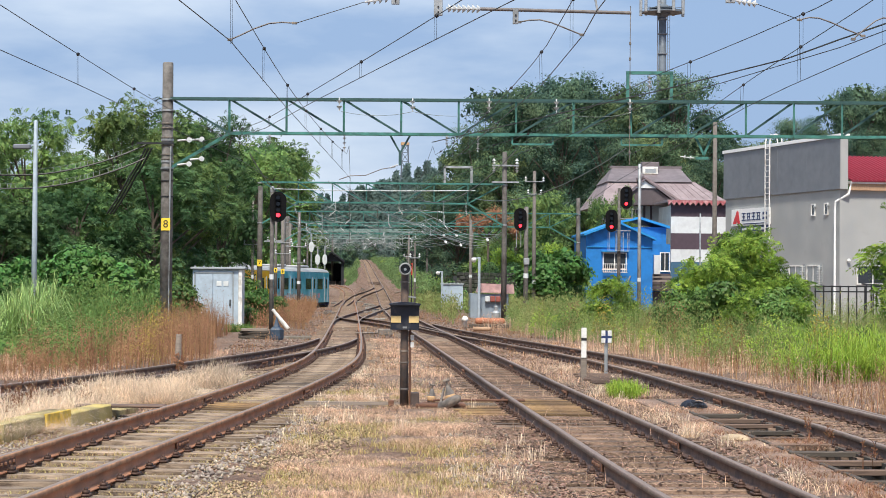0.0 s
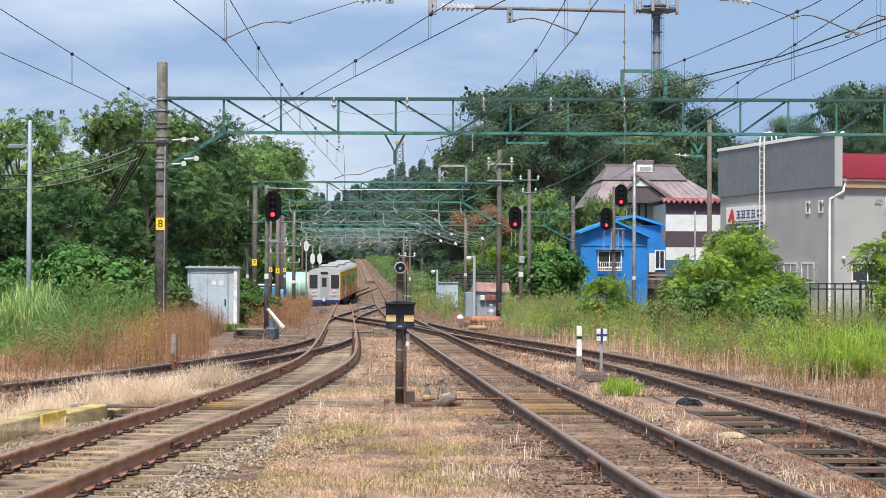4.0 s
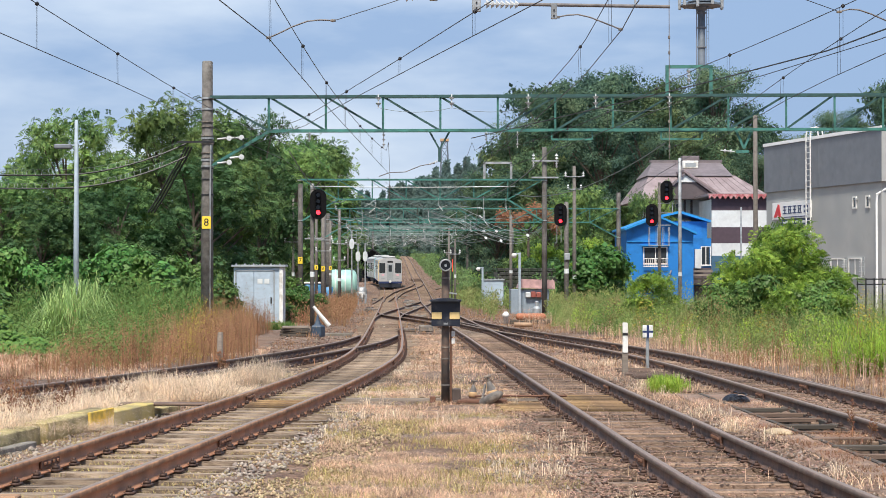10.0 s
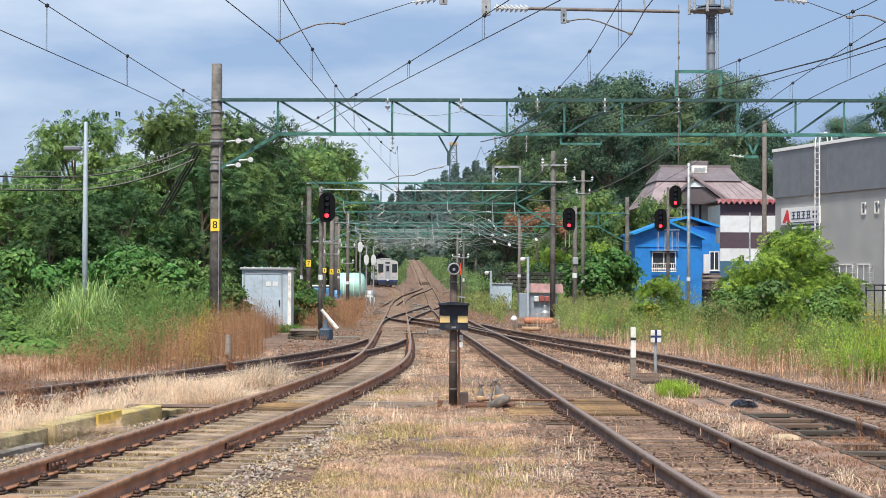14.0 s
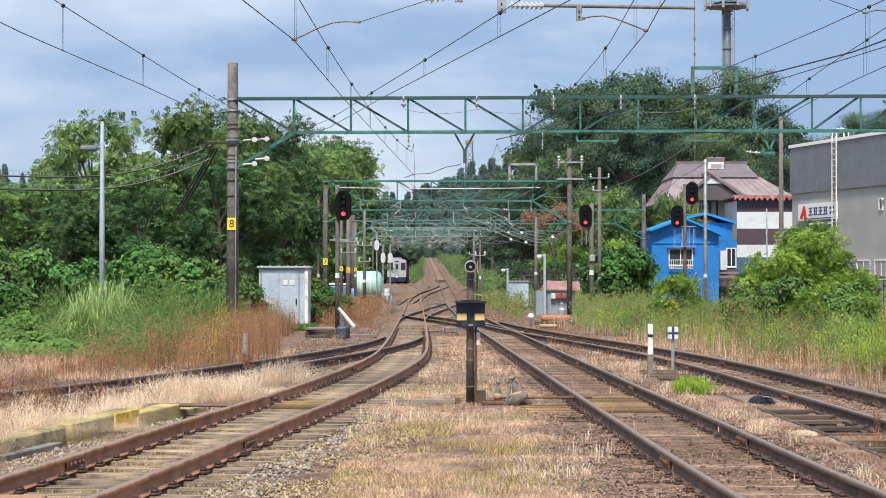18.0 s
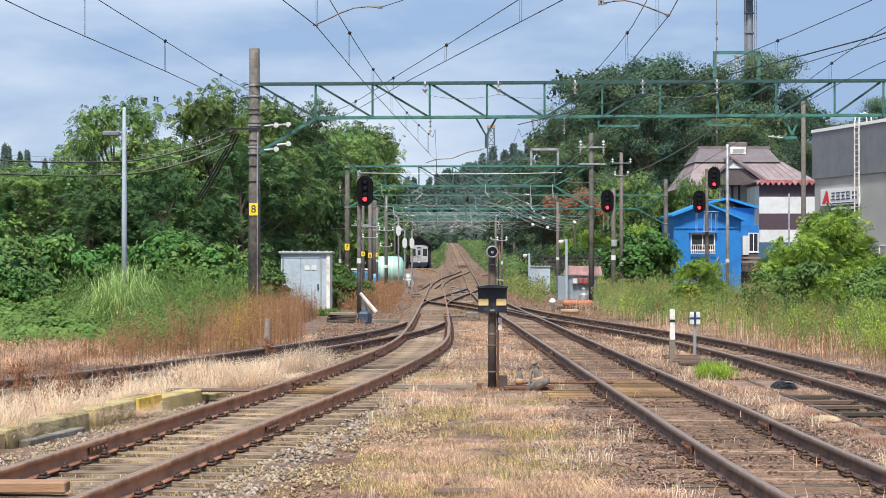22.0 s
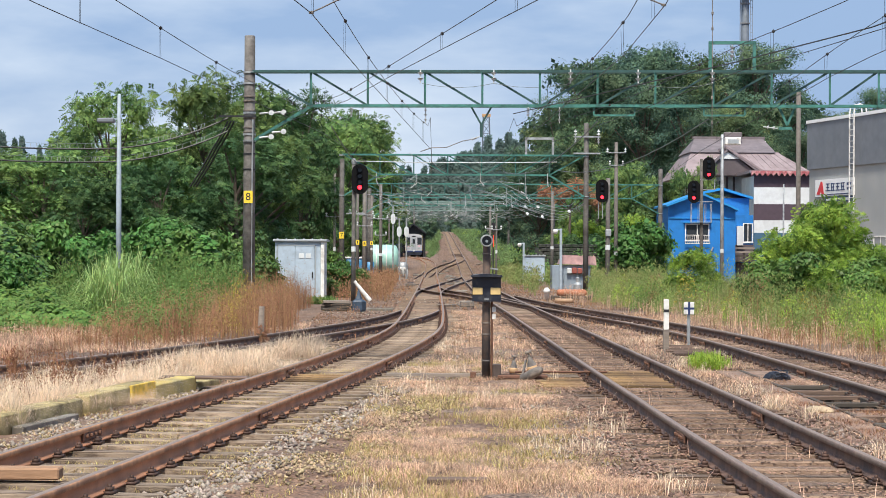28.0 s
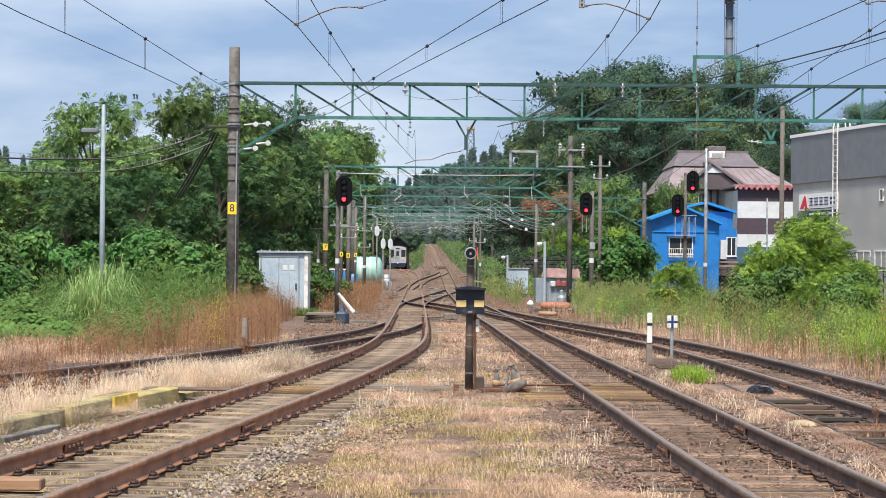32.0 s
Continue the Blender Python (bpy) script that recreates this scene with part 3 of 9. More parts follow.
def rail_mesh(c, side, mat):
    """One rail swept along the centre line c, at half the gauge to a side. The worn head, toned as if lit, is a second
    material.
    """
    d = headings(c)
    nx, ny = d[:, 1], -d[:, 0]
    z = bed(c[:, 0], c[:, 1])
    k = len(RAIL_OUTLINE)
    verts = np.zeros((len(c), k, 3))
    for j, (o, h) in enumerate(RAIL_OUTLINE):
        verts[:, j, 0] = c[:, 0] + nx * (side * 0.566 + o)
        verts[:, j, 1] = c[:, 1] + ny * (side * 0.566 + o)
        verts[:, j, 2] = z + h + 0.012
    i = np.arange(len(c) - 1)[:, None] * k
    j = np.arange(k)[None]
    faces = np.stack((i + j, i + (j + 1) % k, i + k + (j + 1) % k, i + k + j), 2).reshape(-1, 4)
    me = fast_mesh("rail", verts.reshape(-1, 3), faces, mat)
    me.materials.append(M_RAILHEAD_RED if mat is M_RAIL_RED else M_RAILHEAD)
    me.materials.append(M_RAILTOP)
    j = np.arange(k)
    top = np.tile(np.where(j == 7, 2, np.where((j >= 5) & (j <= 9), 1, 0)).astype(np.int32), len(c) - 1)
    me.polygons.foreach_set("material_index", top)
    return me


def sleeper_mesh(name, length, seed, mat):
    r = random.Random(seed)
    bm = new_bm()
    box(bm, (-length / 2, -0.105, -0.13), (length / 2, 0.105, 0.010))
    soften(bm, 0.012)
    for v in bm.verts:
        v.co += Vector((r.uniform(-0.02, 0.02), r.uniform(-0.010, 0.010), r.uniform(-0.006, 0.004)))
    me = bpy.data.meshes.new(name)
    bm.to_mesh(me)
    bm.free()
    me.materials.append(mat)
    return me


SLEEPERS = [sleeper_mesh("sleeper", 2.1, s, M_SLEEPER) for s in range(4)]
SLEEPERS_DARK = [sleeper_mesh("sleeper", 2.1, s, M_SLEEPER_DARK) for s in range(4)]
UNIT_CUBE = np.array([(x, y, z) for x in (-0.5, 0.5) for y in (-0.5, 0.5) for z in (-0.5, 0.5)])
CUBE_FACES = np.array(((0, 1, 3, 2), (4, 6, 7, 5), (0, 4, 5, 1), (2, 3, 7, 6), (0, 2, 6, 4), (1, 5, 7, 3)))


def many_boxes(name, centres, sizes, dirs, mat):
    """Many small boxes, each turned to its direction in plan, in one mesh."""
    n = len(centres)
    local = UNIT_CUBE[None] * np.asarray(sizes)[:, None]
    dx, dy = np.asarray(dirs)[:, 0][:, None], np.asarray(dirs)[:, 1][:, None]
    v = np.empty((n, 8, 3))
    v[:, :, 0] = local[:, :, 0] * dy + local[:, :, 1] * dx
    v[:, :, 1] = -local[:, :, 0] * dx + local[:, :, 1] * dy
    v[:, :, 2] = local[:, :, 2]
    v += np.asarray(centres)[:, None]
    f = (np.arange(n)[:, None, None] * 8 + CUBE_FACES[None]).reshape(-1, 4)
    return fast_mesh(name, v.reshape(-1, 3), f, mat)


def track(pts, label, near, y0=4, y1=700, step=0.6, sleepers=True, steel=None):
    """A narrow-gauge track: two rails, single sleepers where the walk is near, the rest joined, and fastenings."""
    root = thing("railway_track", Matrix(), label, "railway track", "tracks of the yard", "structure")
    c = resample(pts, 0.5, y0, y1)
    for side in (-1, 1):
        ob = new("rail", rail_mesh(c, side, steel or M_RAIL))
        ob.parent = root
    if not sleepers:
        return root
    s = resample(pts, step, y0, y1)
    d = headings(s)
    z = bed(s[:, 0], s[:, 1])
    r = random.Random(len(pts))
    close = s[:, 1] < near
    for i in np.nonzero(close)[0]:
        ob = new("sleeper", (SLEEPERS if pts is TRACK_LEFT else SLEEPERS_DARK)[r.randrange(4)])
        ob.parent = root
        ob.matrix_basis = pose(s[i, 0] + (0.3 if pts is TRACK_OUTER and s[i, 1] < 29.8 else 0), s[i, 1], z[i] + r.uniform(-0.012, 0.004), 0, 0, math.degrees(math.atan2(-d[i, 0], d[i, 1])) + r.uniform(-1.2, 1.2))
    far = np.array([i for i in np.nonzero(~close)[0] if r.random() < 0.5], dtype=int)
    if len(far):
        me = many_boxes("far_sleepers", np.stack((s[far, 0], s[far, 1], z[far] - 0.05), 1), np.tile((2.1, 0.21, 0.13), (len(far), 1)), d[far], M_SLEEPER_FAR)
        tagged(new("far_sleepers", me), kind="stuff").parent = root
    mid = np.nonzero(s[:, 1] < 75)[0]
    cs, ss, ds = [], [], []
    for i in mid:
        for side in (-1, 1):
            for off in (-0.085, 0.085):
                o = side * 0.566 + off
                for lift, size in ((0.018, (0.085, 0.15, 0.02)), (0.04, (0.05, 0.075, 0.03)), (0.058, (0.026, 0.026, 0.035))):
                    cs.append((s[i, 0] + d[i, 1] * o, s[i, 1] - d[i, 0] * o, z[i] + lift))
                    ss.append(size)
                    ds.append(d[i])
    if cs:
        tagged(new("rail_fastenings", many_boxes("rail_fastenings", cs, ss, ds, M_CLIP)), kind="stuff").parent = root
    # fishplates at the rail joints
    for k, i in enumerate(range(5, len(mid), 17)):
        for side in (-1, 1):
            bm = new_bm()
            o = side * 0.566
            for off in (-0.028, 0.028):
                beam(bm, (o + off, -0.28, 0.075), (o + off, 0.28, 0.075), 0.022, 0.07)
            for y in (-0.2, -0.07, 0.07, 0.2):
                rod(bm, (o - 0.06, y, 0.08), (o + 0.06, y, 0.08), 0.017, sides=6)
            j = mid[min(i + (side + 1) * 2, len(mid) - 1)]
            ob = part("fishplate", bm, M_RUSTY, root)
            ob.matrix_basis = pose(s[j, 0], s[j, 1], z[j] + 0.012, 0, 0, math.degrees(math.atan2(-d[j, 0], d[j, 1])))
    return root


track(TRACK_LEFT, "rusty narrow-gauge track curving across the weedy yard", 62, 5, 372, steel=M_RAIL_RED)
track(TRACK_RIGHT, "main line track climbing away over brown ballast", 62, 5, 620)
track(TRACK_SIDING, "rusty siding track half sunk in dry grass", 61, 6, 60)
track(TRACK_OUTER, "little-used outer track beside the weeds", 62, 5, 83)
track(TRACK_PLATFORM, "platform track joining from behind the weeds", 0, 86, 198)
for pts in (CROSS_NEAR, CROSS_MIDDLE, CROSS_FAR):
    track(pts, "crossover track between two lines", 0, 60, 260)


# ---- ground ----
def ground_sheet():
    xs = sorted([-x for x in spaced(9.6, 3000, 0.2, 1.09)] + list(np.arange(-9.5, 9.6, 0.13)) + spaced(9.6, 3000, 0.2, 1.09))
    ys = sorted([-y for y in spaced(2, 1500, 2.0, 1.3)] + list(np.arange(-1.9, 11, 0.5)) + list(np.arange(11, 42, 0.14)) + spaced(42, 3500, 0.2, 1.028))
    x, y = np.meshgrid(xs, ys)
    z = land(x, y)
    stones = value_noise(x, y, 0.16, 1) * 0.017 + value_noise(x, y, 0.5, 2) * 0.022
    z = z + stones * (y < 70) - 0.022
    for pts, last, sink in ((TRACK_LEFT, 60, 0.045), (TRACK_RIGHT, 60, 0.02), (TRACK_OUTER, 45, 0.02)):
        c = np.array(pts)
        off = np.abs(x - np.interp(y, c[:, 1], c[:, 0]))
        z = z - sink * (1 - smooth_step(off, 0.85, 1.15)) * (y < last) * (y > 11)
    pit = ((np.abs(x - 4.75) < 0.52) & (y > 13) & (y < 29.5))
    z = np.where(pit, z - 1.0, z)
    verts = np.stack((x, y, z), 2).reshape(-1, 3)
    w, h = len(xs), len(ys)
    i = (np.arange(h - 1)[:, None] * w + np.arange(w - 1)[None]).reshape(-1)
    faces = np.stack((i, i + 1, i + 1 + w, i + w), 1)
    return tagged(new("ground", fast_mesh("ground", verts, faces, M_GROUND, True)), "brown yard ground of old ballast, earth and dry grass", "ground", kind="structure")


ground_sheet()


# ---- plants ----
def leaf_quads(rs, pos, out, length, width, droop=0.3):
    """Diamond leaves at the positions, facing roughly outwards."""
    n = len(pos)
    nrm = out + rs.normal(0, 0.38, (n, 3)) + np.array((0, 0, 0.35))
    nrm /= np.linalg.norm(nrm, axis=1)[:, None]
    t = np.cross(nrm, rs.normal(0, 1, (n, 3)))
    t /= np.linalg.norm(t, axis=1)[:, None] + 1e-9
    t[:, 2] -= droop
    t /= np.linalg.norm(t, axis=1)[:, None]
    b = np.cross(nrm, t)
    size = rs.uniform(0.65, 1.3, n)[:, None]
    a, w = t * length * size, b * width * size
    v = np.stack((pos, pos + a * 0.45 + w * 0.5, pos + a, pos + a * 0.45 - w * 0.5), 1)
    return v.reshape(-1, 3), np.arange(n * 4).reshape(-1, 4)


def frond_quads(rs, pos, out, length, leaflet, pairs=6, droop=0.3):
    """Feathered leaves: leaflets in two rows along bowed ribs that start at the positions."""
    n = len(pos)
    d = out * 0.5 + rs.normal(0, 0.62, (n, 3))
    d /= np.linalg.norm(d, axis=1)[:, None]
    s = np.cross(out + rs.normal(0, 0.22, (n, 3)) + np.array((0, 0, 0.3)), d)
    s /= np.linalg.norm(s, axis=1)[:, None] + 1e-9
    size = rs.uniform(0.6, 1.25, n)
    quads = []
    for k in range(pairs):
        f = 0.18 + 0.82 * k / (pairs - 1)
        base = pos + d * (length * f * size)[:, None] - np.array((0, 0, 1.0)) * (droop * length * f * f * size)[:, None]
        ll = leaflet * size * (1.15 - 0.5 * abs(f - 0.45)) * rs.uniform(0.8, 1.2, n)
        for side in (-1, 1):
            a = (s * side + d * 0.35 - np.array((0, 0, 0.25))) * ll[:, None]
            w = d * (ll * 0.22)[:, None]
            quads.append(np.stack((base, base + a * 0.5 + w, base + a, base + a * 0.5 - w), 1))
    v = np.stack(quads, 1).reshape(-1, 3)
    return v, np.arange(len(v)).reshape(-1, 4)


def crown_points(rs, lobes, clusters, per, spread):
    """Leaf positions in clusters near the upper skin of several lobes, with gaps between."""
    lobes = np.array(lobes, dtype=float)
    vol = np.prod(lobes[:, 3:], axis=1) ** 0.7
    k = rs.choice(len(lobes), clusters, p=vol / vol.sum())
    d = rs.normal(0, 1, (clusters, 3))
    d[:, 2] += 0.45
    d /= np.linalg.norm(d, axis=1)[:, None]
    r = np.where(rs.uniform(0, 1, clusters) < 0.85, 1 - np.abs(rs.normal(0, 0.12, clusters)), rs.uniform(0.2, 0.75, clusters))
    c = lobes[k, :3] + d * lobes[k, 3:] * np.clip(r, 0.2, 1)[:, None]
    pos = np.repeat(c, per, 0) + rs.normal(0, 1, (clusters * per, 3)) * np.array((spread, spread, spread * 0.5))
    return pos, np.repeat(d, per, 0)


def random_lobes(rs, height, radius, base, count, small=(0.27, 0.5)):
    out = []
    for i in range(count):
        f = i / max(1, count - 1)
        z = base + (height - base) * (0.1 + 0.84 * f)
        reach = radius * (0.3 + 0.55 * math.sin(math.pi * (0.25 + 0.65 * f)))
        a = rs.uniform(0, math.tau) + i * 2.4
        s = radius * rs.uniform(*small)
        r = reach * rs.uniform(0.25, 1.05) ** 0.7
        out.append((math.cos(a) * r, math.sin(a) * r, z - s * 0.3, s, s, s * rs.uniform(0.5, 0.8)))
    return out


def trunk_bm(rs, lobes, height, r):
    bm = new_bm()
    pts = [(math.sin(i * 0.9) * 0.03 * height * 0.2 * i / 5, math.cos(i * 1.3) * 0.02 * height * 0.2 * i / 5, height * 0.8 * i / 5 - 0.25) for i in range(6)]
    for a, b, k in zip(pts, pts[1:], range(5)):
        rod(bm, a, b, r * (1 - 0.15 * k), r * (0.85 - 0.15 * k), 8)
    for x, y, z, *_ in lobes:
        z0 = min(max(z - height * 0.22, height * 0.15), height * 0.6)
        m = (x * 0.45, y * 0.45, (z0 + z) / 2 - 0.1)
        tube(bm, ((0, 0, z0), m, (x, y, z)), r * 0.28, 5)
    return bm


def tree_kind(name, seed, height, radius, base, count, clusters, per, spread, leaf, mat, label, category="tree", r=0.16, frond=0.0, small=(0.27, 0.5)):
    """One tree: a trunk with limbs and a crown of many leaves."""
    rs = np.random.RandomState(seed)
    lobes = random_lobes(rs, height, radius, base, count, small)
    root = thing(name, Matrix(), label, category)
    part("trunk", trunk_bm(rs, lobes, height, r), M_BARK, root)
    pos, out = crown_points(rs, lobes, clusters, per, spread)
    v, f = frond_quads(rs, pos, out, frond, leaf, 5) if frond else leaf_quads(rs, pos, out, leaf, leaf * 0.6)
    # denser foliage inside the lobes
    size = min(leaf * 1.7, 0.3)
    inner = np.repeat(np.array(lobes), 130, 0)
    d = rs.normal(0, 0.33, (len(inner), 3))
    v2, f2 = leaf_quads(rs, inner[:, :3] + d * inner[:, 3:], d, size, size * 0.75)
    v, f = np.concatenate((v, v2)), np.concatenate((f, f2 + len(v)))
    ob = new("crown", fast_mesh("crown", v, f, mat))
    ob.parent = root
    return root


def set_out(kinds, places, group):
    """Use each kind first as itself, then as copies: places are x, y, turn, size."""
    used = set()
    for i, (x, y, turn, size, *wide) in enumerate(places):
        k = kinds[i % len(kinds)]
        m = pose(x, y, float(land(x, y)) - 0.05, 0, 0, turn)
        if k not in used:
            used.add(k)
            ob = k
            ob.matrix_world = m
        else:
            ob = copy_thing(k, m)
        w = size * (wide[0] if wide else 1)
        ob.scale = (w, w, size)
        tagged(ob, group=group)


def blades(rs, x, y, height, width, lean, z=None, segs=2):
    """Grass blades: bent strips from the ground."""
    n = len(x)
    z = land(x, y) - 0.03 if z is None else z
    a = rs.uniform(0, math.tau, n)
    h = height * rs.uniform(0.5, 1.25, n)
    dirx, diry = np.cos(a), np.sin(a)
    l = lean * h * rs.uniform(0.2, 1.3, n)
    px, py = -diry, dirx
    rows = []
    for k, (f, w) in enumerate(((0, 1), (0.55, 0.75), (1, 0.08))):
        cx, cy, cz = x + dirx * l * f * f, y + diry * l * f * f, z + h * f * (1 - 0.25 * lean * f)
        ww = width * w * 0.5
        rows.append(np.stack((cx - px * ww, cy - py * ww, cz), 1))
        rows.append(np.stack((cx + px * ww, cy + py * ww, cz), 1))
    v = np.stack(rows, 1)
    i = np.arange(n)[:, None] * 6
    f = np.concatenate((i + np.array((0, 1, 3, 2)), i + np.array((2, 3, 5, 4))))
    return v.reshape(-1, 3), f


def arch_blades(rs, x, y, height, width, reach, least=0.15):
    """Long blades that rise and bow over, in tufts at the given feet."""
    n = len(x)
    z = land(x, y) - 0.02
    a = rs.uniform(0, math.tau, n)
    h = height * rs.uniform(0.55, 1.2, n)
    l = reach * rs.uniform(least, 1.15, n)
    dx, dy = np.cos(a), np.sin(a)
    rows = []
    for f, w in ((0, 0.8), (0.4, 1.0), (0.75, 0.75), (1, 0.1)):
        cx, cy, cz = x + dx * l * f ** 1.4, y + dy * l * f ** 1.4, z + h * (1.95 * f - f * f * (0.75 + 0.85 * l / reach))
        ww = width * w * 0.5
        rows += [np.stack((cx + dy * ww, cy - dx * ww, cz), 1), np.stack((cx - dy * ww, cy + dx * ww, cz), 1)]
    v = np.stack(rows, 1).reshape(-1, 3)
    i = np.arange(n)[:, None] * 8
    return v, np.concatenate([i + np.array((k, k + 1, k + 3, k + 2)) for k in (0, 2, 4)])


def tufts(rs, cx, cy, per, size):
    """Feet of blades, gathered in tufts round the centres."""
    return np.repeat(cx, per) + rs.normal(0, size, len(cx) * per), np.repeat(cy, per) + rs.normal(0, size, len(cx) * per)


def weeds(rs, x, y, height, mat_leaf_size, leaves, lean=0.25, top=0.3, wide=0.10):
    """Tall weeds: thin stems with small leaves along them."""
    n = len(x)
    height = height * (0.85 + 0.35 * value_noise(x, y, 1.7, 41) + 0.32 * value_noise(x, y, 0.45, 42))
    v1, f1 = blades(rs, x, y, height, 0.013, lean)
    h = height * rs.uniform(0.6, 1.2, n)
    k = np.repeat(np.arange(n), leaves)
    f = rs.uniform(top, 1.05, n * leaves)
    z0 = land(x, y)
    spread = wide * height[k] * (1.1 - 0.6 * f)
    pos = np.stack((x[k] + rs.normal(0, 1, len(k)) * spread, y[k] + rs.normal(0, 1, len(k)) * spread, z0[k] + h[k] * f), 1)
    m = len(k)
    t = rs.normal(0, 0.55, (m, 3)) + np.array((0, 0, 0.75))
    t *= (mat_leaf_size * rs.uniform(0.6, 2.0, m) / np.linalg.norm(t, axis=1))[:, None]
    w = np.cross(t, rs.normal(0, 1, (m, 3)) + np.array((0, -1.2, 0)))
    w *= (mat_leaf_size * 0.19 / (np.linalg.norm(w, axis=1) + 1e-9))[:, None]
    v2 = np.stack((pos, pos + t * 0.5 + w, pos + t, pos + t * 0.5 - w), 1).reshape(-1, 3)
    f2 = np.arange(m * 4).reshape(-1, 4)
    return np.concatenate((v1, v2)), np.concatenate((f1, f2 + len(v1)))


def stuff(name, vf, mat, label, category):
    return tagged(new(name, fast_mesh(name, vf[0], vf[1], mat)), label, category, kind="stuff")


def scatter(rs, n, x0, x1, y0, y1, keep):
    x, y = rs.uniform(x0, x1, n), rs.uniform(y0, y1, n)
    k = keep(x, y)
    return x[k], y[k]


def off_track(x, y, pts, clear):
    c = np.array(pts, dtype=float)
    cx = np.interp(y, c[:, 1], c[:, 0])
    return np.abs(x - cx) > clear


def clear_of_tracks(x, y, clear=0.75):
    ok = np.ones(len(x), dtype=bool)
    for pts in (TRACK_LEFT, TRACK_RIGHT, TRACK_SIDING, TRACK_OUTER):
        c = np.array(pts, dtype=float)
        inside = (y > c[0, 1]) & (y < c[-1, 1])
        ok &= off_track(x, y, pts, clear) | ~inside
    return ok & ~((np.abs(x - 4.75) < 0.55) & (y < 30))


RS = np.random.RandomState(7)

# dry grass between the tracks
def between(x, y):
    patch = value_noise(x, y, 0.9, 5) + 0.5 * value_noise(x, y, 0.3, 6)
    return clear_of_tracks(x, y, 0.85) & (patch > 0.02 + 0.9 * smooth_step(x, 1.35, 2.1) * (y < 30) + 0.5 * RS.uniform(-1, 1, len(x))) & (x > -0.9 + 0.012 * (30 - y))


x, y = scatter(RS, 260000, -1.3, 2.3, 13.6, 33, between)
stuff("dry_grass", blades(RS, x, y, 0.10 * (0.75 + 0.6 * value_noise(x, y, 0.6, 61)), 0.0038, 1.2), M_DRY, "short dry tan grass between the tracks", "grass")
x, y = scatter(RS, 75000, -1.6, 2.3, 33, 64, between)
stuff("dry_grass", blades(RS, x, y, 0.13 * (0.75 + 0.5 * value_noise(x, y, 0.6, 61)), 0.008, 0.9), M_DRY, "short dry tan grass further up between the tracks", "grass")
x, y = scatter(RS, 1500, -1.0, 2.2, 14, 40, lambda x, y: between(x, y) & (value_noise(x, y, 1.1, 66) > 0.1))
x, y = tufts(RS, x, y, 14, 0.03)
stuff("dry_tufts", arch_blades(RS, x, y, 0.17, 0.005, 0.15), M_STRAW, "pale dry tufts standing in the grass between the tracks", "grass")
x, y = scatter(RS, 60000, -9.5, -1.4, 19, 52, lambda x, y: clear_of_tracks(x, y, 0.95) & (value_noise(x, y, 1.4, 8) > -0.15) & (x < -2.2 - 0.02 * y) & ((y > 26.5) | (x < -4.3 + (y - 18.5) * 0.135)))
stuff("dry_grass", blades(RS, x, y, 0.15, 0.007, 0.9), M_DRY, "dry tan grass beside the rusty siding", "grass")
x, y = scatter(RS, 1100, -5.9, -1.9, 19.5, 37, lambda x, y: clear_of_tracks(x, y, 0.8) & (np.where(y < 26.3, (x < -4.45 + 0.32 * (value_noise(x, y, 0.7, 92) > 0.1) + (y - 18.5) * 0.135) & (x > -5.5), np.abs(x + 3.25 - (y - 28) * 0.16) < 0.85)) & (value_noise(x, y, 0.9, 9) > -0.35))
x, y = tufts(RS, x, y, 85, 0.06)
stuff("straw_grass", arch_blades(RS, x, y, 0.36 * (0.8 + 0.6 * value_noise(x, y, 1.1, 62)), 0.0036, 0.7), M_STRAW, "pale straw-coloured grass in soft drooping tufts", "grass")
x, y = scatter(RS, 900, -5.4, -3.3, 16.5, 25, lambda x, y: (np.abs(x + 4.02 - (y - 22.6) * 0.17) < 0.24) & (value_noise(x, y, 0.8, 93) > -0.25) & ~((y > 22.4) & (y < 24.3) & (x > -3.9 + (y - 22.9) * 0.17)))
x, y = tufts(RS, x, y, 60, 0.05)
stuff("straw_grass", arch_blades(RS, x, y, 0.32, 0.0036, 0.55), M_STRAW, "pale straw hanging over the mossy edge", "grass")
x, y = scatter(RS, 500, -10, -6.6, 33, 41, lambda x, y: x < -6.9)
x, y = tufts(RS, x, y, 45, 0.06)
stuff("straw_grass", arch_blades(RS, x, y, 0.34, 0.006, 0.3), M_DRY, "tan straw tufts below the weedy bank", "grass")
x, y = scatter(RS, 70000, 3.4, 9.5, 14, 62, lambda x, y: clear_of_tracks(x, y, 0.8) & (value_noise(x, y, 1.2, 10) > -0.1))
stuff("dry_grass", blades(RS, x, y, 0.14, 0.007, 0.9), M_DRY, "thin dry grass beside the outer track", "grass")
x, y = scatter(RS, 120, 3.4, 5.0, 16, 42, lambda x, y: (value_noise(x, y, 0.8, 71) > 0.2) & clear_of_tracks(x, y, 0.7))
x, y = tufts(RS, x, y, 45, 0.05)
stuff("straw_grass", arch_blades(RS, x, y, 0.18, 0.0045, 0.26), M_STRAW, "bleached straw tufts near the open pit", "grass")
x, y = scatter(RS, 30000, -3.9, -0.6, 14, 34, lambda x, y: (value_noise(x, y, 0.9, 15) + 0.6 * value_noise(x, y, 0.3, 16) > 0.1) & (np.abs(x - np.interp(y, [p[1] for p in TRACK_LEFT], [p[0] for p in TRACK_LEFT])) < 1.9) & (np.abs(np.abs(x - np.interp(y, [p[1] for p in TRACK_LEFT], [p[0] for p in TRACK_LEFT])) - 0.566) > 0.12))
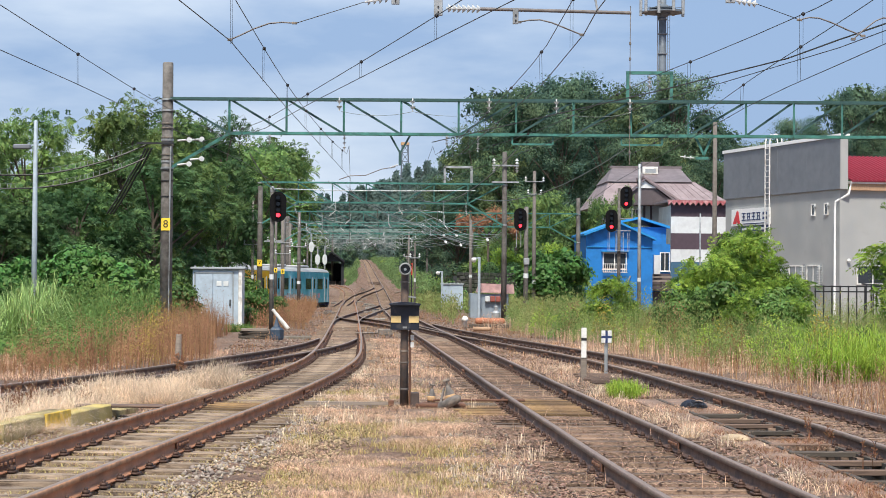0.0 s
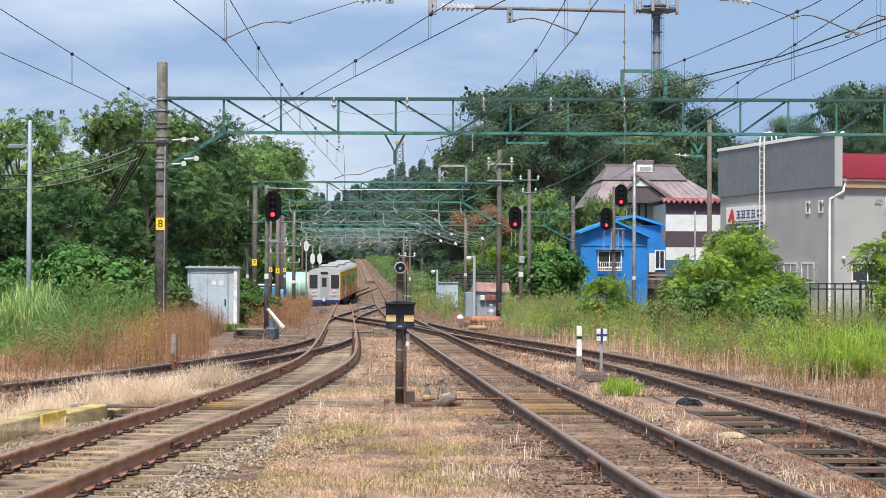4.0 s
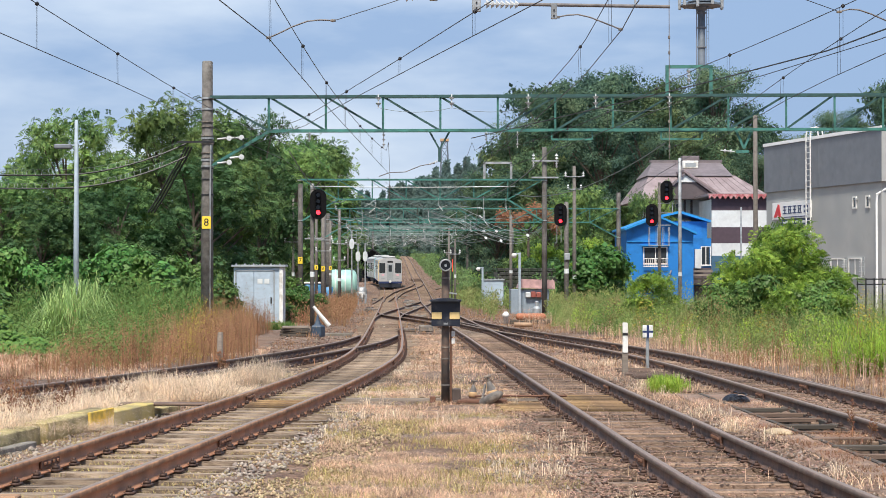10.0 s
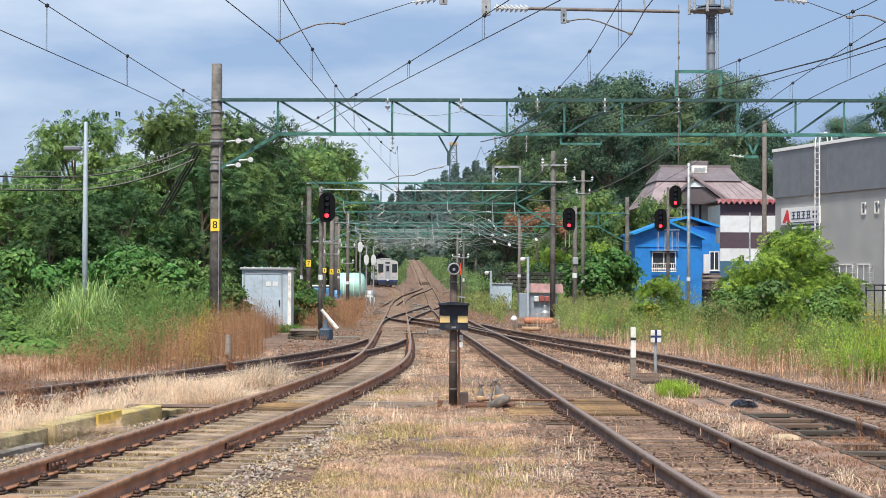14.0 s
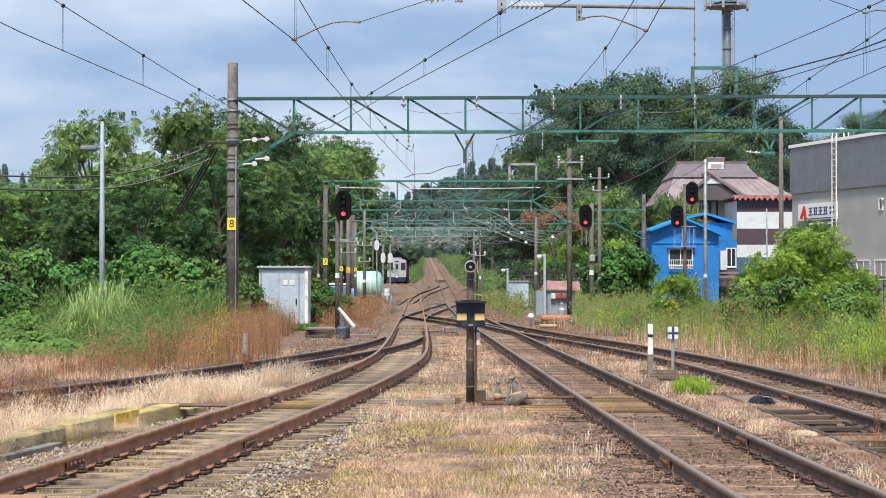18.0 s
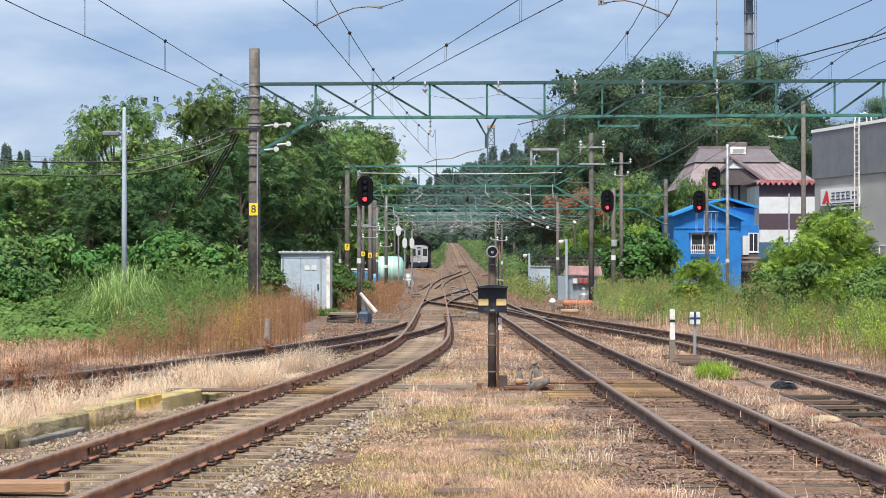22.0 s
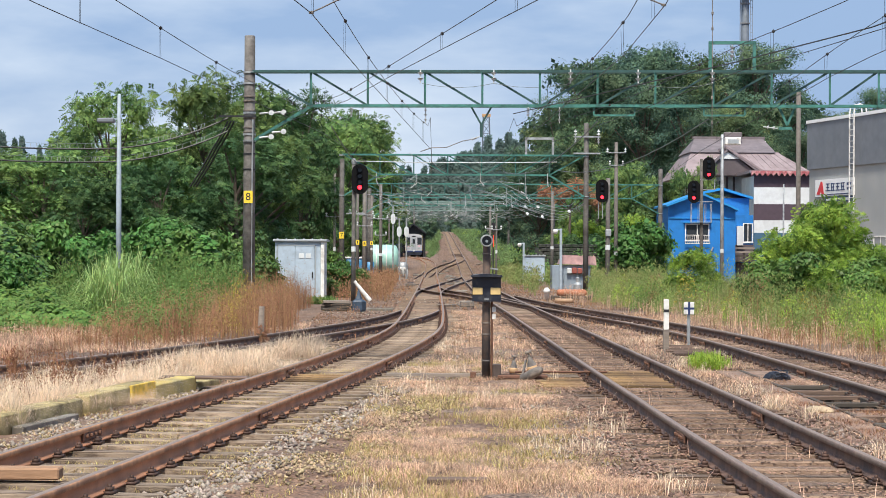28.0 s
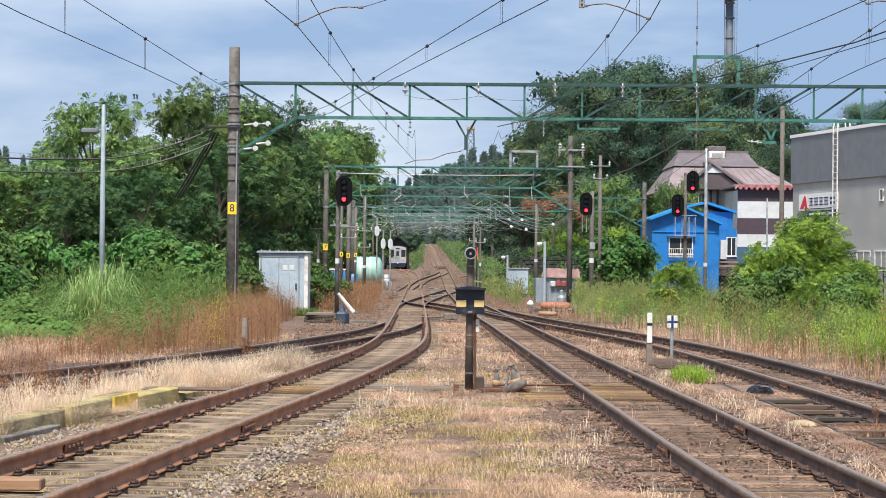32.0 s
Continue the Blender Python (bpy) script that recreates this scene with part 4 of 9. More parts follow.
stuff("yellow_green_plants", blades(RS, x, y, 0.05, 0.006, 1.4), M_LOWGREEN, "low yellow-green moss and weeds between the rails", "plants")
x, y = scatter(RS, 40000, -0.8, 1.6, 14, 36, lambda x, y: (value_noise(x, y, 0.9, 12) + 0.6 * value_noise(x, y, 0.3, 13) > 0.42) & clear_of_tracks(x, y, 0.8))
stuff("yellow_green_plants", blades(RS, x, y, 0.09, 0.006, 0.9), M_LOWGREEN, "low yellow-green plants in the gravel", "plants")
x, y = scatter(RS, 900, 1.9, 3.9, 14, 46, lambda x, y: value_noise(x, y, 0.6, 13) > 0.1)
stuff("dead_stalks", blades(RS, x, y, 0.19, 0.006, 0.8), M_DRY, "bleached dead stalks along the rails", "grass")
x, y = scatter(RS, 1500, -8, -3.6, 19, 34, lambda x, y: (value_noise(x, y, 0.7, 14) > 0.05) & (x < -4.5 + (y - 18.5) * 0.12))
stuff("dead_stalks", weeds(RS, x, y, 0.36, 0.03, 9, 0.3, 0.25, 0.14), M_BROWN_WEED, "brown dead stalks in the siding", "weeds")
x, y = scatter(RS, 2600, 6.6, 12, 22, 50, lambda x, y: value_noise(x, y, 1.2, 15) > -0.2)
stuff("dead_stalks", weeds(RS, x, y, 0.5, 0.035, 6), M_RUST_WEED, "brown dead stalks beside the outer track", "weeds")
x, y = scatter(RS, 46, 4.0, 4.66, 30.6, 32.4, lambda x, y: (x - 4.33) ** 2 / 0.06 + (y - 31.5) ** 2 / 0.6 < 1)
x, y = tufts(RS, x, y, 60, 0.05)
stuff("grass_tuft", arch_blades(RS, x, y, 0.24, 0.008, 0.2), M_LIME, "bright green grass tuft in the gravel", "grass")


def litter(rs, pts, n, y0, y1, half, size, mat, label):
    """Flat bits of dead leaf and bark lying over a track bed."""
    c = np.array(pts, dtype=float)
    y = y0 + (y1 - y0) * rs.uniform(0, 1, n) ** 1.5
    x = np.interp(y, c[:, 1], c[:, 0]) + rs.uniform(-half, half, n)
    k = value_noise(x, y, 0.5, 77) + 0.5 * value_noise(x, y, 2.0, 78) > -0.2
    k &= ~((np.abs(x - 4.75) < 0.62) & (y < 30))
    x, y = x[k], y[k]
    pos = np.stack((x, y, bed(x, y) + (-0.02 if pts is TRACK_LEFT else 0.014)), 1)
    up = np.tile(np.array((0, 0, 2.5)), (len(x), 1))
    stuff("dead_leaf_litter", leaf_quads(rs, pos, up, size, size * 0.7, 0.0), mat, label, "dead leaves")


litter(RS, TRACK_RIGHT, 26000, 13.5, 60, 0.95, 0.032, M_LITTER, "brown leaf and bark litter over the sleepers")
litter(RS, TRACK_OUTER, 22000, 16, 60, 1.0, 0.035, M_LITTER, "dark litter over the sleepers of the outer track")
litter(RS, TRACK_LEFT, 5000, 19, 60, 0.9, 0.05, M_LITTER, "scattered dead leaves on the shed track")
litter(RS, ((1.7, 13), (1.85, 40)), 15000, 13.5, 30, 0.5, 0.033, M_LITTER, "brown bark litter beside the rails")


# weeds along both sides
def weed_edge_left(y):
    return np.interp(y, (30, 33, 36.4, 38, 42, 45, 50, 56, 60, 78), (-8.6, -8.0, -6.6, -5.4, -3.8, -3.3, -3.5, -4.0, -4.5, -4.4))


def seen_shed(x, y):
    """Leaves a strip free of weeds so that the trackside shed stays in view."""
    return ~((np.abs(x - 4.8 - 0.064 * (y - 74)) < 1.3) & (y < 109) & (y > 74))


def weed_edge_right(y):
    return np.interp(y, (30, 36, 45, 58, 67, 75, 90), (7.9, 7.8, 7.3, 7.0, 6.3, 5.9, 4.8))


x, y = scatter(RS, 24000, -20, -3, 35, 72, lambda x, y: (x < weed_edge_left(y)) & (x > weed_edge_left(y) - 2.8) & (value_noise(x, y, 0.8, 95) + 0.6 * value_noise(x, y, 2.1, 96) > -0.35))
stuff("withered_weeds", weeds(RS, x, y, np.interp(y, (36, 41, 48, 58, 72), (0.45, 0.8, 0.92, 1.0, 1.1)), 0.03, 16, 0.13, 0.25, 0.04), M_RUST_WEED, "dense rust-brown withered weeds on the bank", "weeds")
x, y = scatter(RS, 3000, -20, -3, 36, 72, lambda x, y: (x < weed_edge_left(y) + 0.1) & (x > weed_edge_left(y) - 1.8) & (value_noise(x, y, 1.2, 28) > -0.2))
stuff("withered_weeds", weeds(RS, x, y, np.interp(y, (36, 48, 58, 72), (0.55, 0.95, 1.15, 1.2)), 0.032, 26, 0.1, 0.35, 0.035), M_BROWN_WEED, "dark reddish seed stalks among the weeds", "weeds")
x, y = scatter(RS, 7000, -20, -4, 40, 76, lambda x, y: (x < weed_edge_left(y) - 1.7) & (x > weed_edge_left(y) - 3.9) & (value_noise(x, y, 1.5, 29) > -0.25))
stuff("green_weeds", weeds(RS, x, y, np.interp(y, (40, 50, 60, 72), (0.7, 1.1, 1.5, 1.6)), 0.05, 30, 0.15, 0.1, 0.07), M_GREENWEED, "green upright weeds mixed with the withered ones", "weeds")
x, y = scatter(RS, 6000, -26, -5, 52, 76, lambda x, y: (x < weed_edge_left(y) - 1.6) & (value_noise(x, y, 3, 21) > -0.35))
stuff("green_weeds", weeds(RS, x, y, 1.35, 0.11, 14), M_GREENWEED, "green weeds before the trees", "weeds")
x, y = scatter(RS, 1500, -16, -4.6, 44, 74, lambda x, y: (x < weed_edge_left(y) - 0.3) & (x > weed_edge_left(y) - 2.6) & (value_noise(x, y, 1.6, 27) > 0.3))
stuff("yellow_weeds", weeds(RS, x, y, 1.15, 0.035, 26, 0.12, 0.25, 0.05), M_GOLD, "yellowing goldenrod among the withered weeds", "weeds")
x, y = scatter(RS, 60, -10.2, -6.4, 49, 54, lambda x, y: (x + 8.2) ** 2 / 0.5 + (y - 51.3) ** 2 / 3 < 1)
x, y = tufts(RS, x, y, 120, 0.1)
stuff("pampas_grass", arch_blades(RS, x, y, 2.15 * (0.9 + 0.3 * value_noise(x, y, 0.9, 97)), 0.024, 0.9, 0.3), M_PAMPAS, "tall arching green pampas grass", "grass")


def kudzu(rs, n, cx, cy, rx, ry, h, leaf, mat, label):
    """A low mound of climbing vine with broad leaves."""
    a, r = rs.uniform(0, math.tau, n), np.sqrt(rs.uniform(0, 1, n))
    x, y = cx + np.cos(a) * r * rx, cy + np.sin(a) * r * ry
    z = land(x, y) + h * (1 - r ** 2.2) * (0.75 + 0.5 * value_noise(x, y, 0.9, 33)) * rs.uniform(0.55, 1.0, n) + 0.08
    out = np.stack((np.cos(a) * r * 0.6, np.sin(a) * r * 0.6 - 0.5, np.ones(n)), 1)
    stuff("vine_mound", leaf_quads(rs, np.stack((x, y, z), 1), out, leaf, leaf * 0.85, 0.15), mat, label, "vine")


kudzu(RS, 5600, -11.4, 50.5, 2.6, 2.4, 1.35, 0.15, M_KUDZU, "bright broad-leaved vine over the bank")
kudzu(RS, 2600, -9.3, 47.0, 1.5, 1.2, 0.6, 0.13, M_KUDZU, "bright vine creeping into the brown weeds")
kudzu(RS, 5200, -13.2, 57.5, 2.9, 2.4, 2.6, 0.2, M_SHRUB, "large-leaved vine smothering a bush")
kudzu(RS, 2600, -8.25, 70, 0.85, 0.8, 3.6, 0.2, M_SHRUB, "large-leaved vine climbing a tall stump")
kudzu(RS, 3000, -6.7, 68.5, 1.7, 1.2, 1.6, 0.16, M_SHRUB, "leafy vine beside the gantry pole")
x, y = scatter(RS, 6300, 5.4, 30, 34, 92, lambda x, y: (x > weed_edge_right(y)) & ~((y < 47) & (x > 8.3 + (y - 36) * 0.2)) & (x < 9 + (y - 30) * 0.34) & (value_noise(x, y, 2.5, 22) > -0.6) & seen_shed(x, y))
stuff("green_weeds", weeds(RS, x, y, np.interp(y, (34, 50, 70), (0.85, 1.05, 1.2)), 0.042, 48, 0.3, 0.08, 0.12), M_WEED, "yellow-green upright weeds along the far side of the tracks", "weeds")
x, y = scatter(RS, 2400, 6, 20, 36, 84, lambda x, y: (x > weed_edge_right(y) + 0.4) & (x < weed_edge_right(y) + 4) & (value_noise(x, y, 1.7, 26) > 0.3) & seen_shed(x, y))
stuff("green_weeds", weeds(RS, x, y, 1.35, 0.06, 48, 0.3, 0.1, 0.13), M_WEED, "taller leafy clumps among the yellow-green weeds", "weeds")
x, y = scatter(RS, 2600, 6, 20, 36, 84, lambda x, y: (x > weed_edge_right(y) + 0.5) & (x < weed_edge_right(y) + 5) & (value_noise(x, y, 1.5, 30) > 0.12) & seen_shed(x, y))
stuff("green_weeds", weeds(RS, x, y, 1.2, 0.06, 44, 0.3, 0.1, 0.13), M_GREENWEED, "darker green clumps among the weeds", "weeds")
x, y = scatter(RS, 9000, 5.2, 20, 30, 84, lambda x, y: (x > weed_edge_right(y) - 0.45) & (x < weed_edge_right(y) + 1.1) & (value_noise(x, y, 1.3, 24) > -0.25))
stuff("withered_weeds", weeds(RS, x, y, 0.55, 0.03, 12, 0.2, 0.25, 0.05), M_DRY, "thin tan and brown weeds beside the outer track", "weeds")
x, y = scatter(RS, 800, 6.2, 13, 36, 66, lambda x, y: (x > weed_edge_right(y)) & (x < weed_edge_right(y) + 2.4) & (value_noise(x, y, 1.0, 25) > 0.1))
stuff("withered_weeds", weeds(RS, x, y, 1.1, 0.032, 30, 0.15, 0.3, 0.05), M_BROWN_WEED, "brown seeding weeds near the white marker posts", "weeds")
x, y = scatter(RS, 1100, 8.0, 14, 34, 52, lambda x, y: ((x - 11.4) ** 2 / 2.4 + (y - 46) ** 2 / 9 < 1) | ((x - 9.2) ** 2 / 0.6 + (y - 37.4) ** 2 / 2.4 < 1))
x, y = tufts(RS, x, y, 70, 0.12)
stuff("tall_lime_grass", arch_blades(RS, x, y, 0.8, 0.011, 1.0), M_LIME, "tall bright lime-green grass clump", "grass")
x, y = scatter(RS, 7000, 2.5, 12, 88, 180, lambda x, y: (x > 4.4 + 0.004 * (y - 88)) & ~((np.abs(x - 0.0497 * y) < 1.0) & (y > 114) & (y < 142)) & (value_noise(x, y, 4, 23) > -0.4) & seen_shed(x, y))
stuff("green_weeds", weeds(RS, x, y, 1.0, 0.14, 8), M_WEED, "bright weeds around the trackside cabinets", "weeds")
x, y = scatter(RS, 6500, -7, -1.6, 79, 150, lambda x, y: x < -1.9 - 0.012 * (y - 78))
stuff("withered_weeds", weeds(RS, x, y, 0.85, 0.07, 6), M_RUST_WEED, "tan dry weeds beside the junction", "weeds")
x, y = scatter(RS, 24, -4.75, -4.0, 74, 76.5, lambda x, y: x < 0)
x, y = tufts(RS, x, y, 40, 0.12)
stuff("grass_tuft", arch_blades(RS, x, y, 0.3, 0.02, 0.3), M_GREENWEED, "green grass beside the equipment hut", "grass")
def slope_side(x, y):
    return (x > np.interp(y, (170, 230, 300, 400), (6.2, 5.4, 4.9, 4.2))) | ((x < 0.5) & (x > -1.2) & (y > 285)) | ((x < 0.9) & (y > 375)) | (x < -7.5)


x, y = scatter(RS, 30000, -22, 26, 170, 560, slope_side)
stuff("lineside_scrub", weeds(RS, x, y, 0.6 + 0.35 * value_noise(x, y, 7, 81), 0.22, 9, 0.25, 0.05, 0.3), M_SCRUB, "green scrub on the slopes beside the climbing line", "scrub")
# leafy mounds of weeds along the right side
def weed_mounds(rs, cx, cy, r, h, per, leaf, mat, label, name="weed_clump"):
    """Low leafy domes, one round each centre, uneven in height."""
    n = len(cx)
    i = np.repeat(np.arange(n), per)
    a, q = rs.uniform(0, math.tau, n * per), np.sqrt(rs.uniform(0, 1, n * per))
    size = rs.uniform(0.7, 1.3, n)[i]
    x, y = cx[i] + np.cos(a) * q * r * size, cy[i] + np.sin(a) * q * r * size
    z = land(x, y) + h * size * (1 - q ** 2.4) * rs.uniform(0.35, 1.0, n * per) * (0.8 + 0.4 * value_noise(x, y, 0.35, 83)) + 0.05
    out = np.stack((np.cos(a) * q, np.sin(a) * q - 0.3, np.full(n * per, 0.7)), 1)
    stuff(name, leaf_quads(rs, np.stack((x, y, z), 1), out, leaf, leaf * 0.5, 0.1), mat, label, "weeds")


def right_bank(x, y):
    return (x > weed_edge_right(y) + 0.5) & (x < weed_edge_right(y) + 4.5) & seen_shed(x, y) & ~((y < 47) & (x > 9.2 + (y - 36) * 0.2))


for n, seed, r, h, leaf, mat, label in ((46, 84, 0.55, 1.0, 0.075, M_GREENWEED, "round clumps of leafy green weeds"), (40, 85, 0.5, 0.95, 0.065, M_WEED, "yellow-green clumps of leafy weeds"),
                                        (16, 86, 0.4, 1.15, 0.07, M_GOLD, "yellowing clumps of tall weeds"), (26, 88, 0.45, 1.05, 0.08, M_LIME, "bright lime clumps of young weeds"), (22, 87, 0.35, 1.1, 0.06, M_BROWN_WEED, "rust-brown clumps of seeding weeds")):
    x, y = scatter(RS, n * 6, 6, 18, 40, 92, lambda x, y: right_bank(x, y) & (value_noise(x, y, 2.2, seed) > 0.1))
    weed_mounds(RS, x[:n], y[:n], r, h, 700, leaf, mat, label)
for n, r, h, mat, label in ((150, 1.5, 1.5, M_SCRUB, "low green bushes on the slope beside the climbing line"), (70, 1.7, 2.0, M_SHRUB, "darker green bushes on the slope"), (90, 1.1, 0.9, M_LIME, "bright young growth on the slope")):
    x, y = scatter(RS, 4000, -20, 22, 176, 460, lambda x, y: slope_side(x - 1.4, y) & slope_side(x + 0.9, y))
    weed_mounds(RS, x[:n], y[:n], r, h, 260, 0.26, mat, label, "lineside_bushes")
x, y = scatter(RS, 400, 6.2, 14.5, 118, 151, lambda x, y: (x > 6.4 + 0.02 * (y - 118)) & ~((np.abs(x - 0.0497 * y) < 1.9) & (y < 143)))
weed_mounds(RS, x[:60], y[:60], 1.0, 1.1, 420, 0.15, M_WEED, "bright bushy weeds below the stone wall", "lineside_bushes")
x, y = scatter(RS, 60, 6.8, 14.5, 146, 151, lambda x, y: x > 0)
weed_mounds(RS, x[:26], y[:26], 1.2, 2.1, 420, 0.17, M_SHRUB, "green bushes against the stone wall", "lineside_bushes")


def left_bank(x, y, near, far):
    return (x < weed_edge_left(y) - near) & (x > weed_edge_left(y) - far)


for n, near, far, r, h, leaf, mat, label in ((40, 1.5, 3.6, 0.5, 1.1, 0.07, M_GREENWEED, "leafy green clumps among the withered weeds"), (10, 0.5, 2.4, 0.3, 1.25, 0.035, M_GOLD, "yellowing clumps among the withered weeds"),
                                             (44, 0.1, 2.0, 0.28, 1.1, 0.036, M_BROWN_WEED, "reddish-brown seeding clumps on the bank"), (40, 0.1, 2.2, 0.4, 0.85, 0.036, M_RUST_WEED, "tan withered clumps on the bank")):
    x, y = scatter(RS, n * 9, -16, -3, 38, 74, lambda x, y: left_bank(x, y, near, far))
    weed_mounds(RS, x[:n], y[:n], r, h, 600, leaf, mat, label)
x, y = scatter(RS, 400, -10.6, -6.6, 47.5, 50.2, lambda x, y: (x < weed_edge_left(y) - 0.4))
weed_mounds(RS, x[:22], y[:22], 0.42, 0.95, 600, 0.07, M_GREENWEED, "green weeds at the foot of the pampas grass")
# trees and shrubs
LEFT_KINDS = [tree_kind("broadleaf_tree", 11 + i, 9.6, 3.0, 0.9, 32, 380, 11, 0.22, 0.125, M_LEAF,
                        "bushy green broadleaf tree with feathery leaves", r=0.17, frond=0.36, small=(0.22, 0.4)) for i in range(3)]
set_out(LEFT_KINDS, ((-15.2, 92, 0, 1.08, 0.8), (-10.5, 90, 40, 1.07, 0.95), (-12.9, 97, 120, 0.9, 1.1), (-9.4, 98, 300, 1.08, 1.05), (-12.4, 86, 60, 0.74, 1.2),
                     (-7.9, 208, 10, 1.68, 0.9), (-9.6, 196, 80, 1.66), (-7.2, 216, 190, 1.72, 0.8), (-10.2, 220, 300, 1.85), (-20.8, 85, 150, 0.68, 1.3), (-18.4, 88, 250, 0.7, 1.3), (-16.6, 84, 30, 0.68, 1.3),
                     (-24.5, 100, 310, 0.66, 1.4), (-11.9, 204, 20, 1.62), (-13.5, 168, 210, 1.5), (-17.2, 100, 210, 0.84, 1.1),
                     (17.2, 192, 20, 1.12, 0.9), (13.0, 190, 140, 0.82), (21.5, 190, 250, 1.0), (16.2, 162, 20, 1.02, 0.75), (20.9, 167, 100, 1.0, 0.5), (23.2, 169.5, 300, 1.1, 0.36), (13.0, 168, 70, 0.8, 0.9)), "trees beside the yard")
# These trees get their shade through a darker leaf colour.
SHADE_TONED_KIND = tree_kind("broadleaf_tree", 17, 9.6, 3.0, 0.6, 34, 380, 11, 0.22, 0.125, M_LEAF_DEEP,
                      "broadleaf tree with shade put into its deep green leaves", r=0.17, frond=0.40, small=(0.2, 0.38))
set_out([SHADE_TONED_KIND], ((-7.7, 113, 200, 1.2, 0.8), (-9.2, 104, 150, 0.95), (-9.0, 118, 99, 1.12), (-8.6, 85, 75, 0.76, 1.2), (-11.6, 83, 210, 0.6, 1.2), (-14.6, 82, 20, 0.55, 1.2)), "trees beside the yard")
SHRUB_KINDS = [tree_kind("leafy_shrub", 31 + i, 3.0, 1.9, 0.15, 22, 640, 9, 0.16, 0.19, M_SHRUB,
                         "dense dark green shrub with broad leaves", "shrub", 0.05, small=(0.22, 0.4)) for i in range(2)]
set_out(SHRUB_KINDS, ((-15.5, 66, 0, 1.15), (-12.9, 68, 70, 1.0), (-17.5, 70, 140, 1.25), (-13.6, 61, 210, 0.9), (-8.6, 72, 20, 0.95), (-7.3, 75, 90, 0.85),
                      (-20, 74, 160, 1.25), (-10.6, 73, 240, 1.1), (-5.6, 96, 33, 0.7), (-7.2, 109, 13, 0.8), (-4.3, 86, 120, 0.55),
                      (-6.2, 69, 200, 0.6), (-12.0, 52, 165, 0.62), (-13.6, 56, 305, 0.7), (-12.4, 57, 45, 0.6), (-15.0, 60, 80, 1.0),
                      (-11.0, 66, 75, 0.85), (-14.4, 63, 275, 0.9), (11.4, 112, 200, 1.3), 
                      (-3.7, 96, 100, 0.42), (-4.7, 80.5, 300, 0.36), (11.9, 54.5, 60, 0.5), (9.6, 56.5, 190, 0.58), (10.8, 56, 20, 0.66), (12.3, 57, 130, 0.6)), "shrubs of the yard")
LIGHT_KINDS = [tree_kind("young_locust_tree", 51 + i, 3.9, 1.9, 0.2, 22, 800, 3, 0.14, 0.115, M_LEAF_LIGHT,
                         "young light green tree with feathery leaves", "tree", 0.06, frond=0.34, small=(0.22, 0.4)) for i in range(2)]
set_out(LIGHT_KINDS, ((11.95, 60, 0, 0.9), (10.7, 59, 90, 0.66), (9.15, 70, 45, 0.55), (18.3, 61, 20, 1.2), (11.3, 59.5, 140, 0.74), (12.6, 58.8, 290, 0.55), (9.9, 72, 130, 0.36), (11.0, 55.5, 200, 0.42), (12.1, 54.5, 75, 0.4), (15.4, 149, 40, 1.25, 0.9),
                      (9.9, 158, 110, 1.0), (12.4, 162, 60, 1.2)), "young trees beside the outer track")
WOOD_KINDS = [tree_kind("forest_tree", 71 + i, 15.5, 5.2, 1.5, 46, 760, 46, 0.42, 0.175, M_LEAF_MID if i == 1 else M_LEAF_DARK,
                        "tall green tree of the wooded hill", "tree", 0.28, small=(0.2, 0.36)) for i in range(3)]
WOOD_FAR_KINDS = [tree_kind("forest_tree", 81 + i, 15.5, 5.2, 1.0, 30, 800, 7, 0.5, 0.62, M_LEAF_DARK,
                            "green tree deep in the wooded hill", "tree", 0.28, small=(0.24, 0.42)) for i in range(2)]
WOOD_X, WOOD_TOP = (6, 9.6, 13.1, 14.8, 17.5, 21, 24.5, 28.2, 33, 37, 40.5, 42.8, 47, 60), (14.1, 17.6, 21.2, 23.5, 25.0, 25.2, 24.6, 24.2, 24, 23.5, 21.2, 17, 23, 24.5)
wr = random.Random(5)


def wood_row(y, x0, x1, gap, share):
    """Trees side by side whose tops follow the hill's skyline."""
    out, x = [], x0
    while x < x1:
        xx, yy = x + wr.uniform(-0.8, 0.8), y + wr.uniform(-4, 4)
        u = xx * 212 / yy
        top = min(float(np.interp(u + k, WOOD_X, WOOD_TOP)) + abs(k) * 0.5 for k in (-4, -2, 0, 2, 4)) * yy / 212 * share * wr.uniform(0.93, 1.03)
        size = max(0.3, (top - float(land(xx, yy))) / 15.2)
        out.append((xx, yy, wr.uniform(0, 360), size, min(1.6, max(0.85, 0.85 / size))))
        x += gap
    return out


set_out(WOOD_KINDS, wood_row(205, 10.5, 62, 5.2, 0.78) + wood_row(216, 12.5, 64, 5.4, 1.0), "trees of the wooded hill")
WOOD = wood_row(232, 14, 70, 5.5, 0.97)
for yy in (300, 340, 390, 450):
    WOOD += [(s * (k * 7.5 + 9 + wr.uniform(-2, 2)) + 3 + (s < 0) * -6, yy + wr.uniform(-12, 12), wr.uniform(0, 360), wr.uniform(0.5, 0.75)) for k in range(4) for s in (-1, 1)]
WOOD += [(x + wr.uniform(-2, 2), wr.uniform(500, 560), wr.uniform(0, 360), wr.uniform(0.4, 0.62)) for x in np.linspace(-34, 44, 26)]
set_out(WOOD_FAR_KINDS, WOOD, "trees of the wooded hill")


